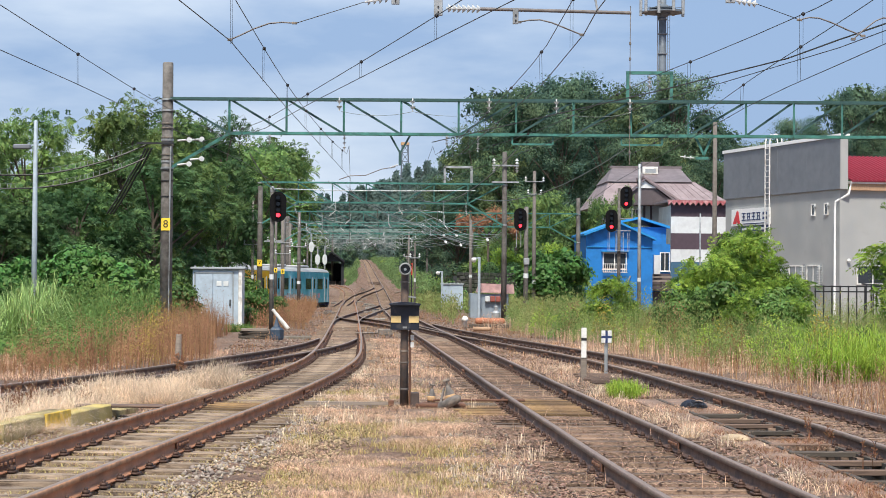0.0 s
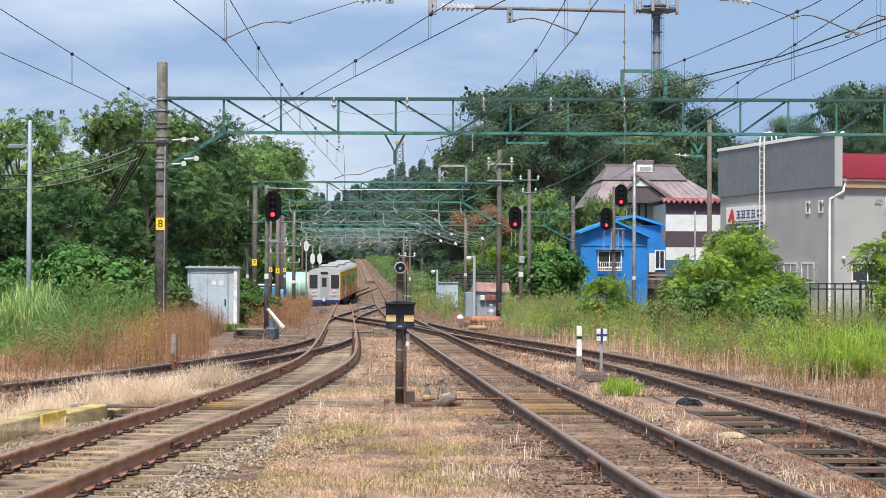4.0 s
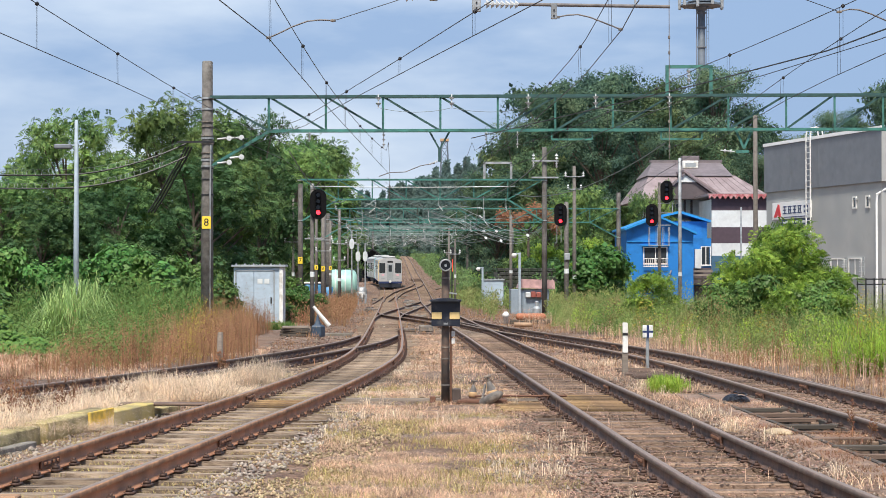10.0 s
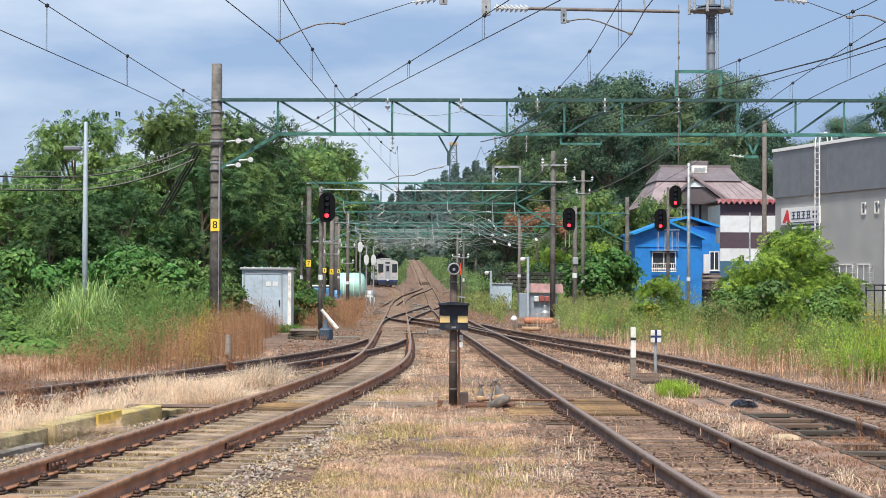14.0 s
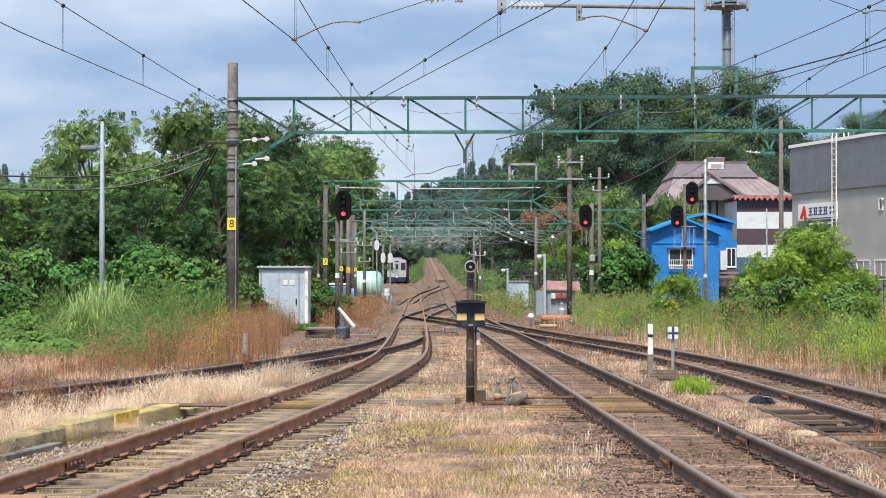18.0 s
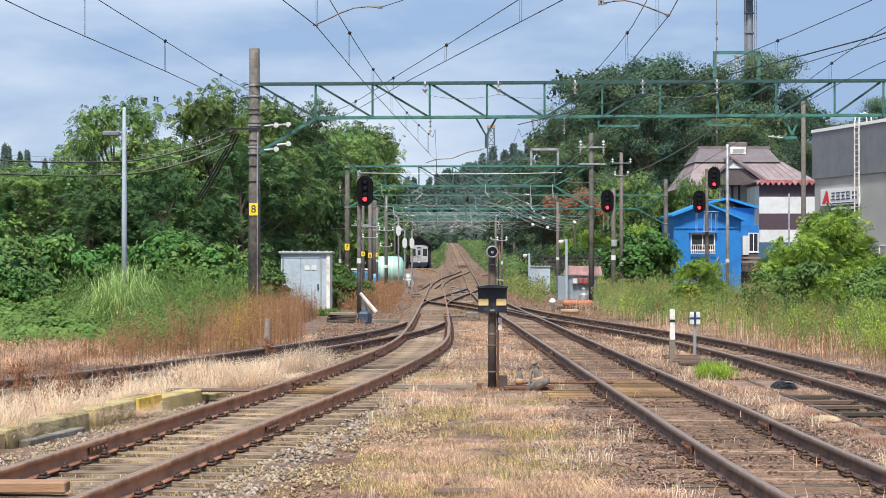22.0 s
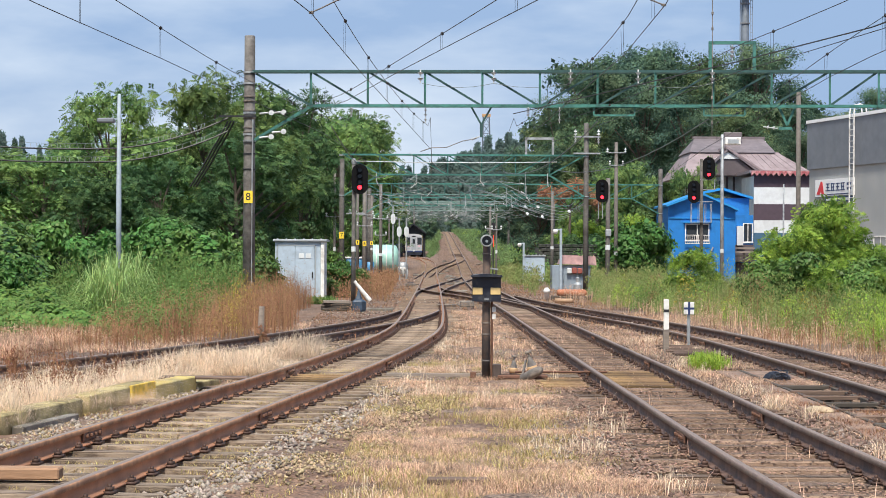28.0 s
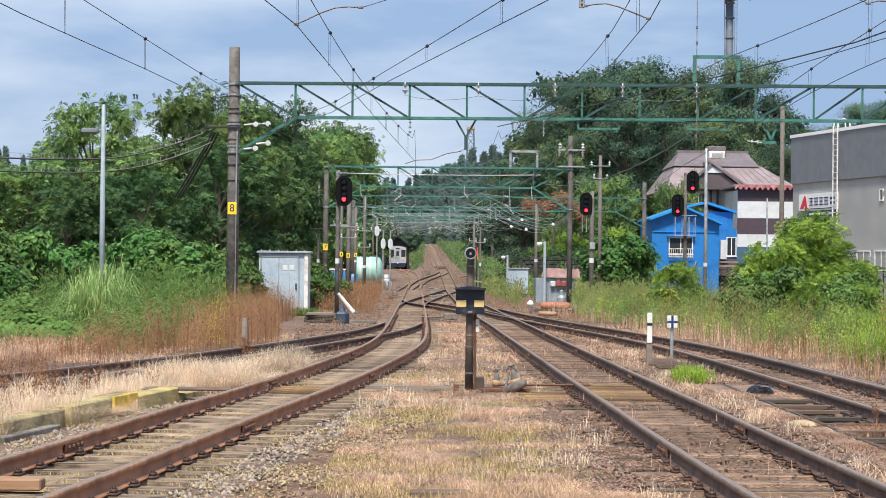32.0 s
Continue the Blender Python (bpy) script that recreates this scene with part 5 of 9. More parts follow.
def conifer(seed):
    rs = np.random.RandomState(seed)
    root = thing("cedar_tree", Matrix(), "pointed cedar on the distant hill, haze in its colour", "tree")
    part("trunk", rod(new_bm(), (0, 0, -0.5), (0, 0, 14), 0.3, 0.05), M_BARK, root)
    n = 2600
    f = rs.uniform(0, 1, n) ** 0.8
    a = rs.uniform(0, math.tau, n)
    r = (1 - f) * 2.7 * np.sqrt(rs.uniform(0.2, 1, n)) + 0.1
    pos = np.stack((np.cos(a) * r, np.sin(a) * r, 0.5 + f * 15.5), 1)
    v, q = leaf_quads(rs, pos, np.stack((np.cos(a), np.sin(a), a * 0 + 0.2), 1), 0.8, 0.42, 0.5)
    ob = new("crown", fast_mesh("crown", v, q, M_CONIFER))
    ob.parent = root
    return root


def cedar_row(y, x0, x1, gap, xs, tops):
    """Cedars whose tips follow a skyline given at that distance."""
    out, x = [], x0
    while x < x1:
        xx, yy = x + wr.uniform(-0.6, 0.6), y + wr.uniform(-15, 15)
        size = (float(np.interp(xx, xs, tops)) * wr.uniform(0.86, 1.04) - float(land(xx, yy))) / 16
        out.append((xx, yy, wr.uniform(0, 360), max(0.3, size), max(1.0, 0.9 / max(size, 0.3))))
        x += gap
    return out


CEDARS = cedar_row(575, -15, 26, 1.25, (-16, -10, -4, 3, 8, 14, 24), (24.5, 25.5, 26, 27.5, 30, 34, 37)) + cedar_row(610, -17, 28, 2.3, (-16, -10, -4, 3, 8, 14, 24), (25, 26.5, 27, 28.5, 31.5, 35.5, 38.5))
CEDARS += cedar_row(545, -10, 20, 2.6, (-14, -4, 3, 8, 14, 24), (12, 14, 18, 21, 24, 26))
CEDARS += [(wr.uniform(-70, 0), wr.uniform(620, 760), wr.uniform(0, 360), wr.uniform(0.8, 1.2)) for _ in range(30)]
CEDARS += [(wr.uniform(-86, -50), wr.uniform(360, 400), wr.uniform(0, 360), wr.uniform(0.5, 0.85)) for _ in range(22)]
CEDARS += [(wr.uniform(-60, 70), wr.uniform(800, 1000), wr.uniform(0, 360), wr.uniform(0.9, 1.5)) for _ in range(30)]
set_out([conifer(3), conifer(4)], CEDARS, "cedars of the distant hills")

# a tree smothered in dead brown vine
wt_s = np.random.RandomState(61)
wt = thing("withered_tree", pose(10.6, 158, float(land(10.6, 158)) - 0.1), "low tree smothered in dead brown vine", "tree")
bm = rod(new_bm(), (0, 0, -0.3), (0.1, 0, 6.2), 0.16, 0.07)
for q in ((-2.2, 0.2, 7.0), (2.0, -0.3, 7.3), (0.6, 0.5, 7.9), (-1.0, -0.4, 7.6)):
    rod(bm, (0.08, 0, 5.6), q, 0.06, 0.02)
part("trunk", bm, M_BARK, wt)
n = 3800
u, w = wt_s.uniform(-1, 1, n), wt_s.uniform(-1, 1, n)
pos = np.stack((u * 2.5, w * 1.1, 7.3 - 0.7 * u * u + 0.4 * np.sin(u * 5) + wt_s.normal(0, 0.3, n)), 1)
v, q = leaf_quads(wt_s, pos, np.stack((u, w - 0.5, np.ones(n)), 1), 0.2, 0.1, 0.4)
wc = new("crown", fast_mesh("crown", v, q, M_BROWN_WEED))
wc.parent = wt

# dry tufts and rubbish plants scattered over the junction
x, y = scatter(RS, 26000, -3.5, 6.5, 44, 190, lambda x, y: (value_noise(x, y, 2.2, 51) + 0.6 * value_noise(x, y, 0.7, 52) > 0.15) & clear_of_tracks(x, y, 0.7))
stuff("dry_tufts", blades(RS, x, y, 0.12, 0.02, 1.1), M_RUST_WEED, "scattered dry tufts on the junction ground", "grass")
x, y = scatter(RS, 5200, -3.2, 6.5, 36, 120, lambda x, y: (value_noise(x, y, 1.4, 53) > 0.25) & clear_of_tracks(x, y, 0.75))
stuff("dead_stalks", weeds(RS, x, y, 0.3, 0.035, 5), M_RUST_WEED, "low brown dead plants between the tracks", "weeds")


# ---- overhead line ----
def insulator(bm, p, q, discs=3, r=0.085):
    """A string of porcelain discs from p to q."""
    p, q = Vector(p), Vector(q)
    rod(bm, p, q, r * 0.25, sides=6)
    for i in range(discs):
        c = p.lerp(q, (i + 0.7) / (discs + 0.4))
        d = (q - p).normalized() * r * 0.35
        rod(bm, c - d, c + d, r, r * 0.45, 10)
    return bm


def sign_plate(parent, x, y, z, number="", size=0.4, mat=None):
    plate = part("number_plate", soften(box(new_bm(), (x - size * 0.36, y - 0.012, z - size / 2), (x + size * 0.36, y, z + size / 2)), 0.008), mat or M_YELLOW, parent, "yellow number plate")
    if number:
        cu = bpy.data.curves.new("digit", "FONT")
        cu.body, cu.size, cu.align_x, cu.align_y, cu.extrude = number, size * 0.85, "CENTER", "CENTER", 0.003
        tmp = bpy.data.objects.new("digit", cu)
        me = bpy.data.meshes.new_from_object(tmp)
        bpy.data.objects.remove(tmp)
        me.materials.append(M_BLACK)
        ob = new("digit", me)
        ob.parent = plate
        ob.matrix_basis = pose(x, y - 0.016, z, 90, 0, 0)
    else:
        part("marking", box(new_bm(), (x - size * 0.1, y - 0.017, z - size * 0.25), (x + size * 0.1, y - 0.013, z + size * 0.25)), M_BLACK, plate)
    return plate


def gantry(m, span, zb, zt, x0, x1, panel, left_top, right_top, base, group="overhead line gantries", number="", flip=None, chord=0.098, detail=True, steel=None, posts=None,
           poles=(0.19, 0.17), label="green lattice gantry on concrete poles across the tracks"):
    """A lattice portal over the tracks: poles at 0 and span, truss panels from x0 to x1."""
    g = thing("overhead_gantry", m, label, "gantry", group)
    for x, top, r in ((0, left_top, poles[0]), (span, right_top, poles[1])):
        bm = new_bm()
        lathe(bm, ((r * 1.08, base - 0.3), (r, base + (top - base) * 0.5), (r * 0.9, top - 0.03), (r * 0.8, top)), 16, Matrix.Translation((x, 0, 0)))
        part("pole", bm, M_POLE, g, "round weathered concrete pole", True)
        for z in (zt, zt - 0.35, zb - 0.2, zb - 0.9, zb - 1.1) if detail else (zt, zb - 1.1):
            part("pole_band", lathe(new_bm(), ((r + 0.02, z - 0.03), (r + 0.02, z + 0.03)), 14, Matrix.Translation((x, 0, 0))), M_GALV, g)
    paint = steel or M_GREEN
    for name, a, b in (("top_chord", (0, 0, zt), (span, 0, zt)), ("bottom_chord", (x0, 0, zb), (x1, 0, zb))):
        for y in (-0.16, 0.16):
            part(name, angle_bar(new_bm(), (a[0], y, a[2]), (b[0], y, b[2]), chord), M_GREEN_DARK if name == "top_chord" and detail else paint, g)
    for a, b in (((0.1, 0, zb - 1.15), (x0, 0, zb)), ((span - 0.1, 0, zb - 1.15), (x1, 0, zb))):
        for y in (-0.12, 0.12):
            part("knee_brace", angle_bar(new_bm(), (a[0], y, a[2]), (b[0], y, b[2]), chord * 0.9), paint, g)
    if posts is None:
        n = max(2, round((x1 - x0) / panel))
        posts = [x0 + (x1 - x0) * i / n for i in range(n + 1)]
    n = len(posts) - 1
    turn = n / 2 if flip is None else flip
    for x in posts:
        part("post", angle_bar(new_bm(), (x, -0.14, zb), (x, -0.14, zt), chord * 0.85), paint, g)
    for i in range(-1, n + 1):
        xa, xb = (0.1 if i < 0 else posts[i]), (span - 0.1 if i == n else posts[i + 1])
        a, b = ((xa, 0.14, zt), (xb, 0.14, zb)) if i < turn else ((xa, 0.14, zb), (xb, 0.14, zt))
        part("diagonal", angle_bar(new_bm(), a, b, chord * 0.8), M_GREEN_DARK if detail else paint, g)
    if number:
        sign_plate(g, 0.0, -0.2, 3.5, number)
    return g


def ground_at(x, y):
    return float(bed(x, y))


g1 = gantry(pose(-6.05, 64, 0, 0, 0, -3.2), 27.0, 6.42, 7.52, 2.01, 24.72, 1.84, 8.72, 8.72, -0.2, number="8", flip=4, chord=0.08,
            posts=[2.01 + 1.841 * i for i in range(10)] + [20.115, 21.65, 23.185, 24.72],
            label="green lattice gantry on round concrete poles, pole plate 8")
# fittings on the first gantry: insulators, brackets, the frame on top, hangers
for x in (5.55, 7.9, 10.35, 12.5, 14.85):
    part("insulator", insulator(new_bm(), (x, -0.3, 7.6), (x, -0.3, 7.16), 2, 0.1), M_PORCELAIN, g1, "white porcelain insulator")
for xa, xb in ((5.6, 7.9), (7.9, 10.4), (12.5, 14.9)):
    part("jumper_wire", tube(new_bm(), [(xa + (xb - xa) * f, -0.3, 7.16 - 0.55 * f * (1 - f)) for f in (0, 0.15, 0.3, 0.5, 0.7, 0.85, 1)], 0.008, 5), M_WIRE_PALE, g1)
for x in (0.75, 1.15):
    for z in (6.17 + x * 0.05, 5.12 + x * 0.42):
        ins = part("insulator", insulator(new_bm(), (x, -0.36, z), (x, -0.2, z), 2, 0.085), M_PORCELAIN, g1, "white disc insulator seen end on")
        part("link", rod(new_bm(), (x - 0.38, -0.28, z - 0.03), (x - 0.1, -0.28, z), 0.035, sides=8), M_GALV, ins)
bm = new_bm()
for a, b in (((14.8, 0, 7.6), (14.8, 0, 8.48)), ((16.2, 0, 7.6), (16.2, 0, 8.48)), ((14.75, 0, 8.48), (16.25, 0, 8.48))):
    beam(bm, a, b, 0.10)
part("top_frame", bm, M_GREEN, g1, "green frame standing on the truss")
part("insulator", insulator(new_bm(), (15.5, 0, 8.42), (15.5, 0, 7.95), 3), M_PORCELAIN, g1)
for x in (7.5,):
    bm = new_bm()
    beam(bm, (x - 0.32, 0, 6.42), (x, 0, 5.85), 0.06)
    beam(bm, (x + 0.32, 0, 6.42), (x, 0, 5.85), 0.06)
    beam(bm, (x, 0, 5.9), (x, 0, 5.45), 0.09)
    part("hanger", bm, M_GREEN_DARK, g1, "V-shaped hanger with a drop bracket")
part("registration_arm", tube(new_bm(), [(7.35, -0.1, 5.4), (6.9, -0.1, 5.32), (6.4, -0.1, 5.12), (5.9, -0.1, 5.1), (5.55, -0.1, 4.98)], 0.016, 6), M_ARM, g1, "bowed registration arm")
part("insulator", insulator(new_bm(), (7.45, -0.1, 5.47), (7.15, -0.1, 5.36), 4, 0.05), M_PORCELAIN, g1)
for x in (11.8, 15.3):
    bm = new_bm()
    beam(bm, (x - 0.8, -0.1, 6.42), (x + 0.8, -0.1, 6.42), 0.07)
    beam(bm, (x - 0.7, -0.1, 6.15), (x + 0.6, -0.1, 6.15), 0.06)
    beam(bm, (x - 0.7, -0.1, 6.15), (x - 0.7, -0.1, 6.42), 0.05)
    beam(bm, (x + 0.6, -0.1, 6.15), (x + 0.6, -0.1, 6.42), 0.05)
    part("hanger", bm, M_GREEN, g1)
bm = new_bm()
beam(bm, (17.0, 0, 6.42), (17.25, 0, 5.85), 0.07)
beam(bm, (17.5, 0, 6.42), (17.25, 0, 5.85), 0.07)
beam(bm, (17.0, 0, 5.75), (17.4, 0, 5.75), 0.09)
part("hanger", bm, M_GREEN, g1)
part("insulator", insulator(new_bm(), (16.95, 0, 5.75), (16.5, 0, 5.8), 2, 0.07), M_PORCELAIN, g1)
for x, z in ((5.7, 5.9), (9.0, 6.1), (3.3, 6.1), (10.0, 5.9)):
    part("insulator", insulator(new_bm(), (x, 0, 6.42), (x, 0, z), 3, 0.06), M_PORCELAIN, g1)
bm = new_bm()
rod(bm, (14.85, -0.25, 5.5), (14.85, -0.25, 10.6), 0.012)
for z in (5.9, 6.7, 7.2, 8.9, 9.4):
    lathe(bm, ((0.01, z - 0.06), (0.035, z - 0.04), (0.035, z + 0.04), (0.01, z + 0.06)), 8, Matrix.Translation((14.85, -0.25, 0)))
part("feeder_drop", bm, M_IRON, g1, "vertical feeder drop with clamps")

g2 = gantry(pose(-5.1, 107, 0), 13.2, 5.88, 6.95, 2.05, 11.2, 1.8, 6.75, 8.75, -0.35, poles=(0.14, 0.14), detail=False, chord=0.08)
bm = new_bm()
for a, b in (((9.95, 0, 6.95), (9.95, 0, 7.9)), ((11.4, 0, 6.95), (11.4, 0, 7.9)), ((9.9, 0, 7.9), (11.45, 0, 7.9))):
    beam(bm, a, b, 0.12)
part("top_frame", bm, M_GALV, g2, "galvanised frame standing on the truss")
for z in (8.0, 7.1):
    part("cross_arm", beam(new_bm(), (12.5, -0.2, z), (13.95, -0.2, z), 0.08), M_GALV, g2)
for x in (12.6, 13.85):
    part("insulator", insulator(new_bm(), (x, -0.2, 8.05), (x, -0.2, 8.4), 2, 0.11), M_PORCELAIN, g2)
    part("insulator", insulator(new_bm(), (x, -0.2, 7.95), (x, -0.2, 7.6), 2, 0.11), M_PORCELAIN, g2)
sign_plate(g2, 0.0, -0.16, 2.62, "7", 0.36)
part("feeder_tube", tube(new_bm(), [(0.6 + k, -0.3, 6.62 - 0.06 * math.sin(k / 11 * math.pi)) for k in range(12)], 0.024, 6), M_OFFWHITE, g2, "white feeder tube along the truss", True)
gantry(pose(-5.4, 150, 0), 22.4, 5.81, 6.85, 2.0, 20.2, 2.0, 7.2, 8.1, -0.5, detail=False, chord=0.08)
gantry(pose(-6.0, 178, 0), 20.5, 5.85, 6.85, 2.0, 18.5, 2.0, 7.4, 7.6, -0.6, detail=False, chord=0.08)
gantry(pose(-6.6, 206, 0), 20.5, 6.0, 6.95, 2.0, 18.5, 2.1, 7.6, 7.8, -0.5, detail=False, chord=0.07, steel=M_GREEN_HAZED)
gantry(pose(-8.0, 250, 0), 19.5, 6.9, 7.8, 1.8, 17.7, 2.2, 8.4, 8.4, -0.4, detail=False, chord=0.06, steel=M_GREEN_HAZED)
gantry(pose(-8.5, 300, 0), 19.5, 8.2, 9.1, 1.8, 17.7, 2.2, 9.6, 9.6, -0.2, detail=False, chord=0.06, steel=M_GREEN_HAZED)
gantry(pose(-4.0, 360, 0), 13.5, 9.8, 10.7, 1.8, 11.7, 2.2, 11.0, 11.0, 0.6, detail=False, chord=0.06, steel=M_GREEN_HAZED)
# the gantry overhead, in front of the others, that carries the near arm
g0 = gantry(pose(-10.5, 30, 0), 24.5, 6.75, 7.8, 1.9, 22.6, 1.9, 8.6, 8.6, -0.05)
part("support_arm", rod(new_bm(), (12.35, -0.5, 5.84), (14.62, -0.5, 5.81), 0.026, sides=12), M_ARM, g0, "grey-brown pipe arm hung below the beam")
part("insulator", insulator(new_bm(), (11.84, -0.5, 5.845), (12.37, -0.5, 5.84), 7, 0.07), M_PORCELAIN, g0, "ribbed white insulator")
for x, w, z0, z1 in ((11.72, 0.13, 6.6, 5.73), (12.88, 0.085, 5.86, 5.62), (11.08, 0.12, 6.6, 5.89), (16.12, 0.14, 6.6, 5.98)):
    pl = part("drop_bracket", soften(box(new_bm(), (x - w / 2, -0.53, z1), (x + w / 2, -0.47, z0)), 0.006), M_GALV, g0, "drilled galvanised bracket")
    for k in range(2):
        part("bolt", rod(new_bm(), (x, -0.545, z1 + 0.05 + 0.08 * k), (x, -0.53, z1 + 0.05 + 0.08 * k), 0.014, sides=8), M_BLACK, pl)
part("stay_rod", beam(new_bm(), (14.11, -0.5, 5.84), (13.95, -0.5, 6.7), 0.03), M_GALV, g0)


def arm(parent, pts):
    """A bowed registration arm with a clamp at the wire end."""
    a = part("registration_arm", tube(new_bm(), pts, 0.012, 6), M_ARM, parent, "bowed registration arm")
    part("clamp", soften(box(new_bm(), Vector(pts[-1]) - Vector((0.035, 0.02, 0.02)), Vector(pts[-1]) + Vector((0.035, 0.02, 0.02))), 0.006), M_IRON, a)
    part("socket", soften(box(new_bm(), Vector(pts[0]) - Vector((0.04, 0.02, 0.018)), Vector(pts[0]) + Vector((0.04, 0.02, 0.018))), 0.006), M_IRON, a)
    return a


arm(g0, [(12.93, -0.5, 5.65), (13.08, -0.5, 5.68), (13.24, -0.5, 5.69), (13.42, -0.5, 5.65), (13.65, -0.5, 5.56), (13.88, -0.5, 5.47)])
arm(g0, [(9.58, -0.5, 5.59), (9.40, -0.5, 5.60), (9.2, -0.5, 5.58), (8.98, -0.5, 5.50), (8.78, -0.5, 5.40), (8.62, -0.5, 5.33)])
arm(g0, [(17.17, -0.5, 5.74), (17.32, -0.5, 5.78), (17.47, -0.5, 5.77), (17.65, -0.5, 5.71), (17.9, -0.5, 5.60), (18.14, -0.5, 5.51)])
arm(g0, [(18.6, -0.5, 5.76), (18.45, -0.5, 5.79), (18.33, -0.5, 5.74), (18.15, -0.5, 5.60), (17.99, -0.5, 5.46)])
for a, b, c in (((9.6, -0.5, 5.59), (10.62, -0.5, 5.92), (11.0, -0.5, 5.98)), ((17.15, -0.5, 5.75), (16.53, -0.5, 5.97), (16.2, -0.5, 6.02))):
    part("pull_rod", tube(new_bm(), (a, b), 0.006, 5), M_WIRE, g0)
    part("insulator", insulator(new_bm(), b, c, 4, 0.06), M_PORCELAIN, g0, "brownish white insulator")


def wire(pts, r=0.007, label="thin dark overhead wire above the tracks", mat=M_WIRE, sag=0.0, steps=10):
    """A wire through the points, sagging a little between them."""
    out = []
    for a, b in zip(pts, pts[1:]):
        a, b = Vector(a), Vector(b)
        for i in range(steps):
            f = i / steps
            out.append(a.lerp(b, f) - Vector((0, 0, sag * 4 * f * (1 - f))))
    out.append(Vector(pts[-1]))
    return solid("overhead_wire", tube(new_bm(), out, r, 5), mat, label, "wire", "overhead wires")


def dropper(p, q):
    bm = new_bm()
    tube(bm, (p, q), 0.003, 4)
    for s in (-0.03,):
        tube(bm, (Vector(p) + Vector((s, 0.1, 0)), Vector(q) + Vector((s, 0.1, 0))), 0.0025, 4)
    bmesh.ops.create_icosphere(bm, subdivisions=1, radius=0.035, matrix=Matrix.Translation(p))
    return solid("wire_dropper", bm, M_WIRE, "short dropper between the overhead wires", "wire", "wire droppers")


def catenary(contact, lift=1.0, spacing=5.3, until=60):
    """A contact wire under its sagging carrier wire, joined by droppers."""
    wire(contact, 0.007)
    c = np.array(contact, dtype=float)
    carrier = []
    for y in np.concatenate((np.arange(c[0, 1], min(c[-1, 1], 64), 2.5), [p for p in np.arange(64, c[-1, 1] + 1, 10.75)])):
        near = 0.40 + 0.0009 * (y - 46) ** 2 if y < 64 else 0.45 + 0.55 * (2 * ((y - 64) % 43) / 43 - 1) ** 2
        carrier.append((np.interp(y, c[:, 1], c[:, 0]), y, np.interp(y, c[:, 1], c[:, 2]) + lift * near))
    wire(carrier, 0.007, steps=2)
    k = np.array(carrier)
    for y in np.arange(max(c[0, 1], k[0, 1]) + 2.4, min(c[-1, 1], k[-1, 1], until), spacing):
        dropper((np.interp(y, k[:, 1], k[:, 0]), y, np.interp(y, k[:, 1], k[:, 2])), (np.interp(y, c[:, 1], c[:, 0]), y, np.interp(y, c[:, 1], c[:, 2])))


catenary(((-6.0, 16, 5.1), (-5.41, 26.8, 5.1), (-4.79, 34.2, 5.1), (-4.41, 39.7, 5.1), (-3.2, 56, 5.1), (-1.2, 106, 4.9)))
catenary(((-2.9, 15, 5.1), (-2.03, 24.7, 5.1), (-1.76, 27.7, 5.1), (-1.41, 36.8, 5.1), (-0.16, 65, 5.1), (-0.3, 107, 5.0), (-0.4, 150, 4.9), (-0.5, 206, 4.75), (-3.2, 300, 5.0)))
catenary(((2.8, 15, 5.1), (2.95, 24.2, 5.1), (3.06, 26.5, 5.1), (3.15, 33.3, 5.1), (2.5, 64, 5.1), (2.5, 107, 5.0), (2.5, 150, 4.9), (3.0, 206, 5.1), (3.0, 250, 6.2), (2.9, 300, 7.5), (2.7, 360, 9.0)))
catenary(((7.6, 16, 5.1), (6.81, 27.6, 5.1), (6.12, 32.5, 5.1), (5.52, 36.3, 5.1), (4.6, 48, 5.1), (2.9, 66, 5.1)))
catenary(((7.3, 14, 5.1), (7.33, 29.7, 5.1), (7.32, 33.3, 5.1), (7.4, 37.3, 5.1), (8.6, 64, 5.1), (11.2, 107, 5.0)))
wire(((9.5, 20, 5.9), (8.17, 33.1, 5.9), (7.92, 36, 5.9), (6.49, 42.6, 5.9), (2.4, 62, 6.1)), 0.014)
catenary(((2.6, 19.5, 5.1), (1.59, 24.7, 5.1), (0.68, 29.4, 5.1), (-0.72, 36.7, 5.1), (-1.98, 43.7, 5.1), (-5.0, 62, 5.7)), 0.45)
for y0, y1, xa, xb, z0 in ((107, 150, 1.2, 2.0, 5.6), (107, 150, 4.5, 6.0, 5.7), (107, 150, 6.2, 10.5, 5.5), (150, 206, -3, -1, 5.5), (150, 206, 5, 3.5, 5.6), (150, 206, 9, 6, 5.5),
                           (64, 107, 5.2, 3.6, 6.0), (64, 107, 8.8, 6.5, 6.1), (178, 250, 1, 0, 5.8), (178, 250, 7, 5, 5.9), (107, 178, -2.4, -1.6, 5.4), (64, 107, -3.4, -2.6, 5.8)):
    wire(((xa, y0, z0), (xb, y1, z0 + 0.1)), 0.02, "pale feeder wire sagging between gantries", M_WIRE_PALE, 0.7)
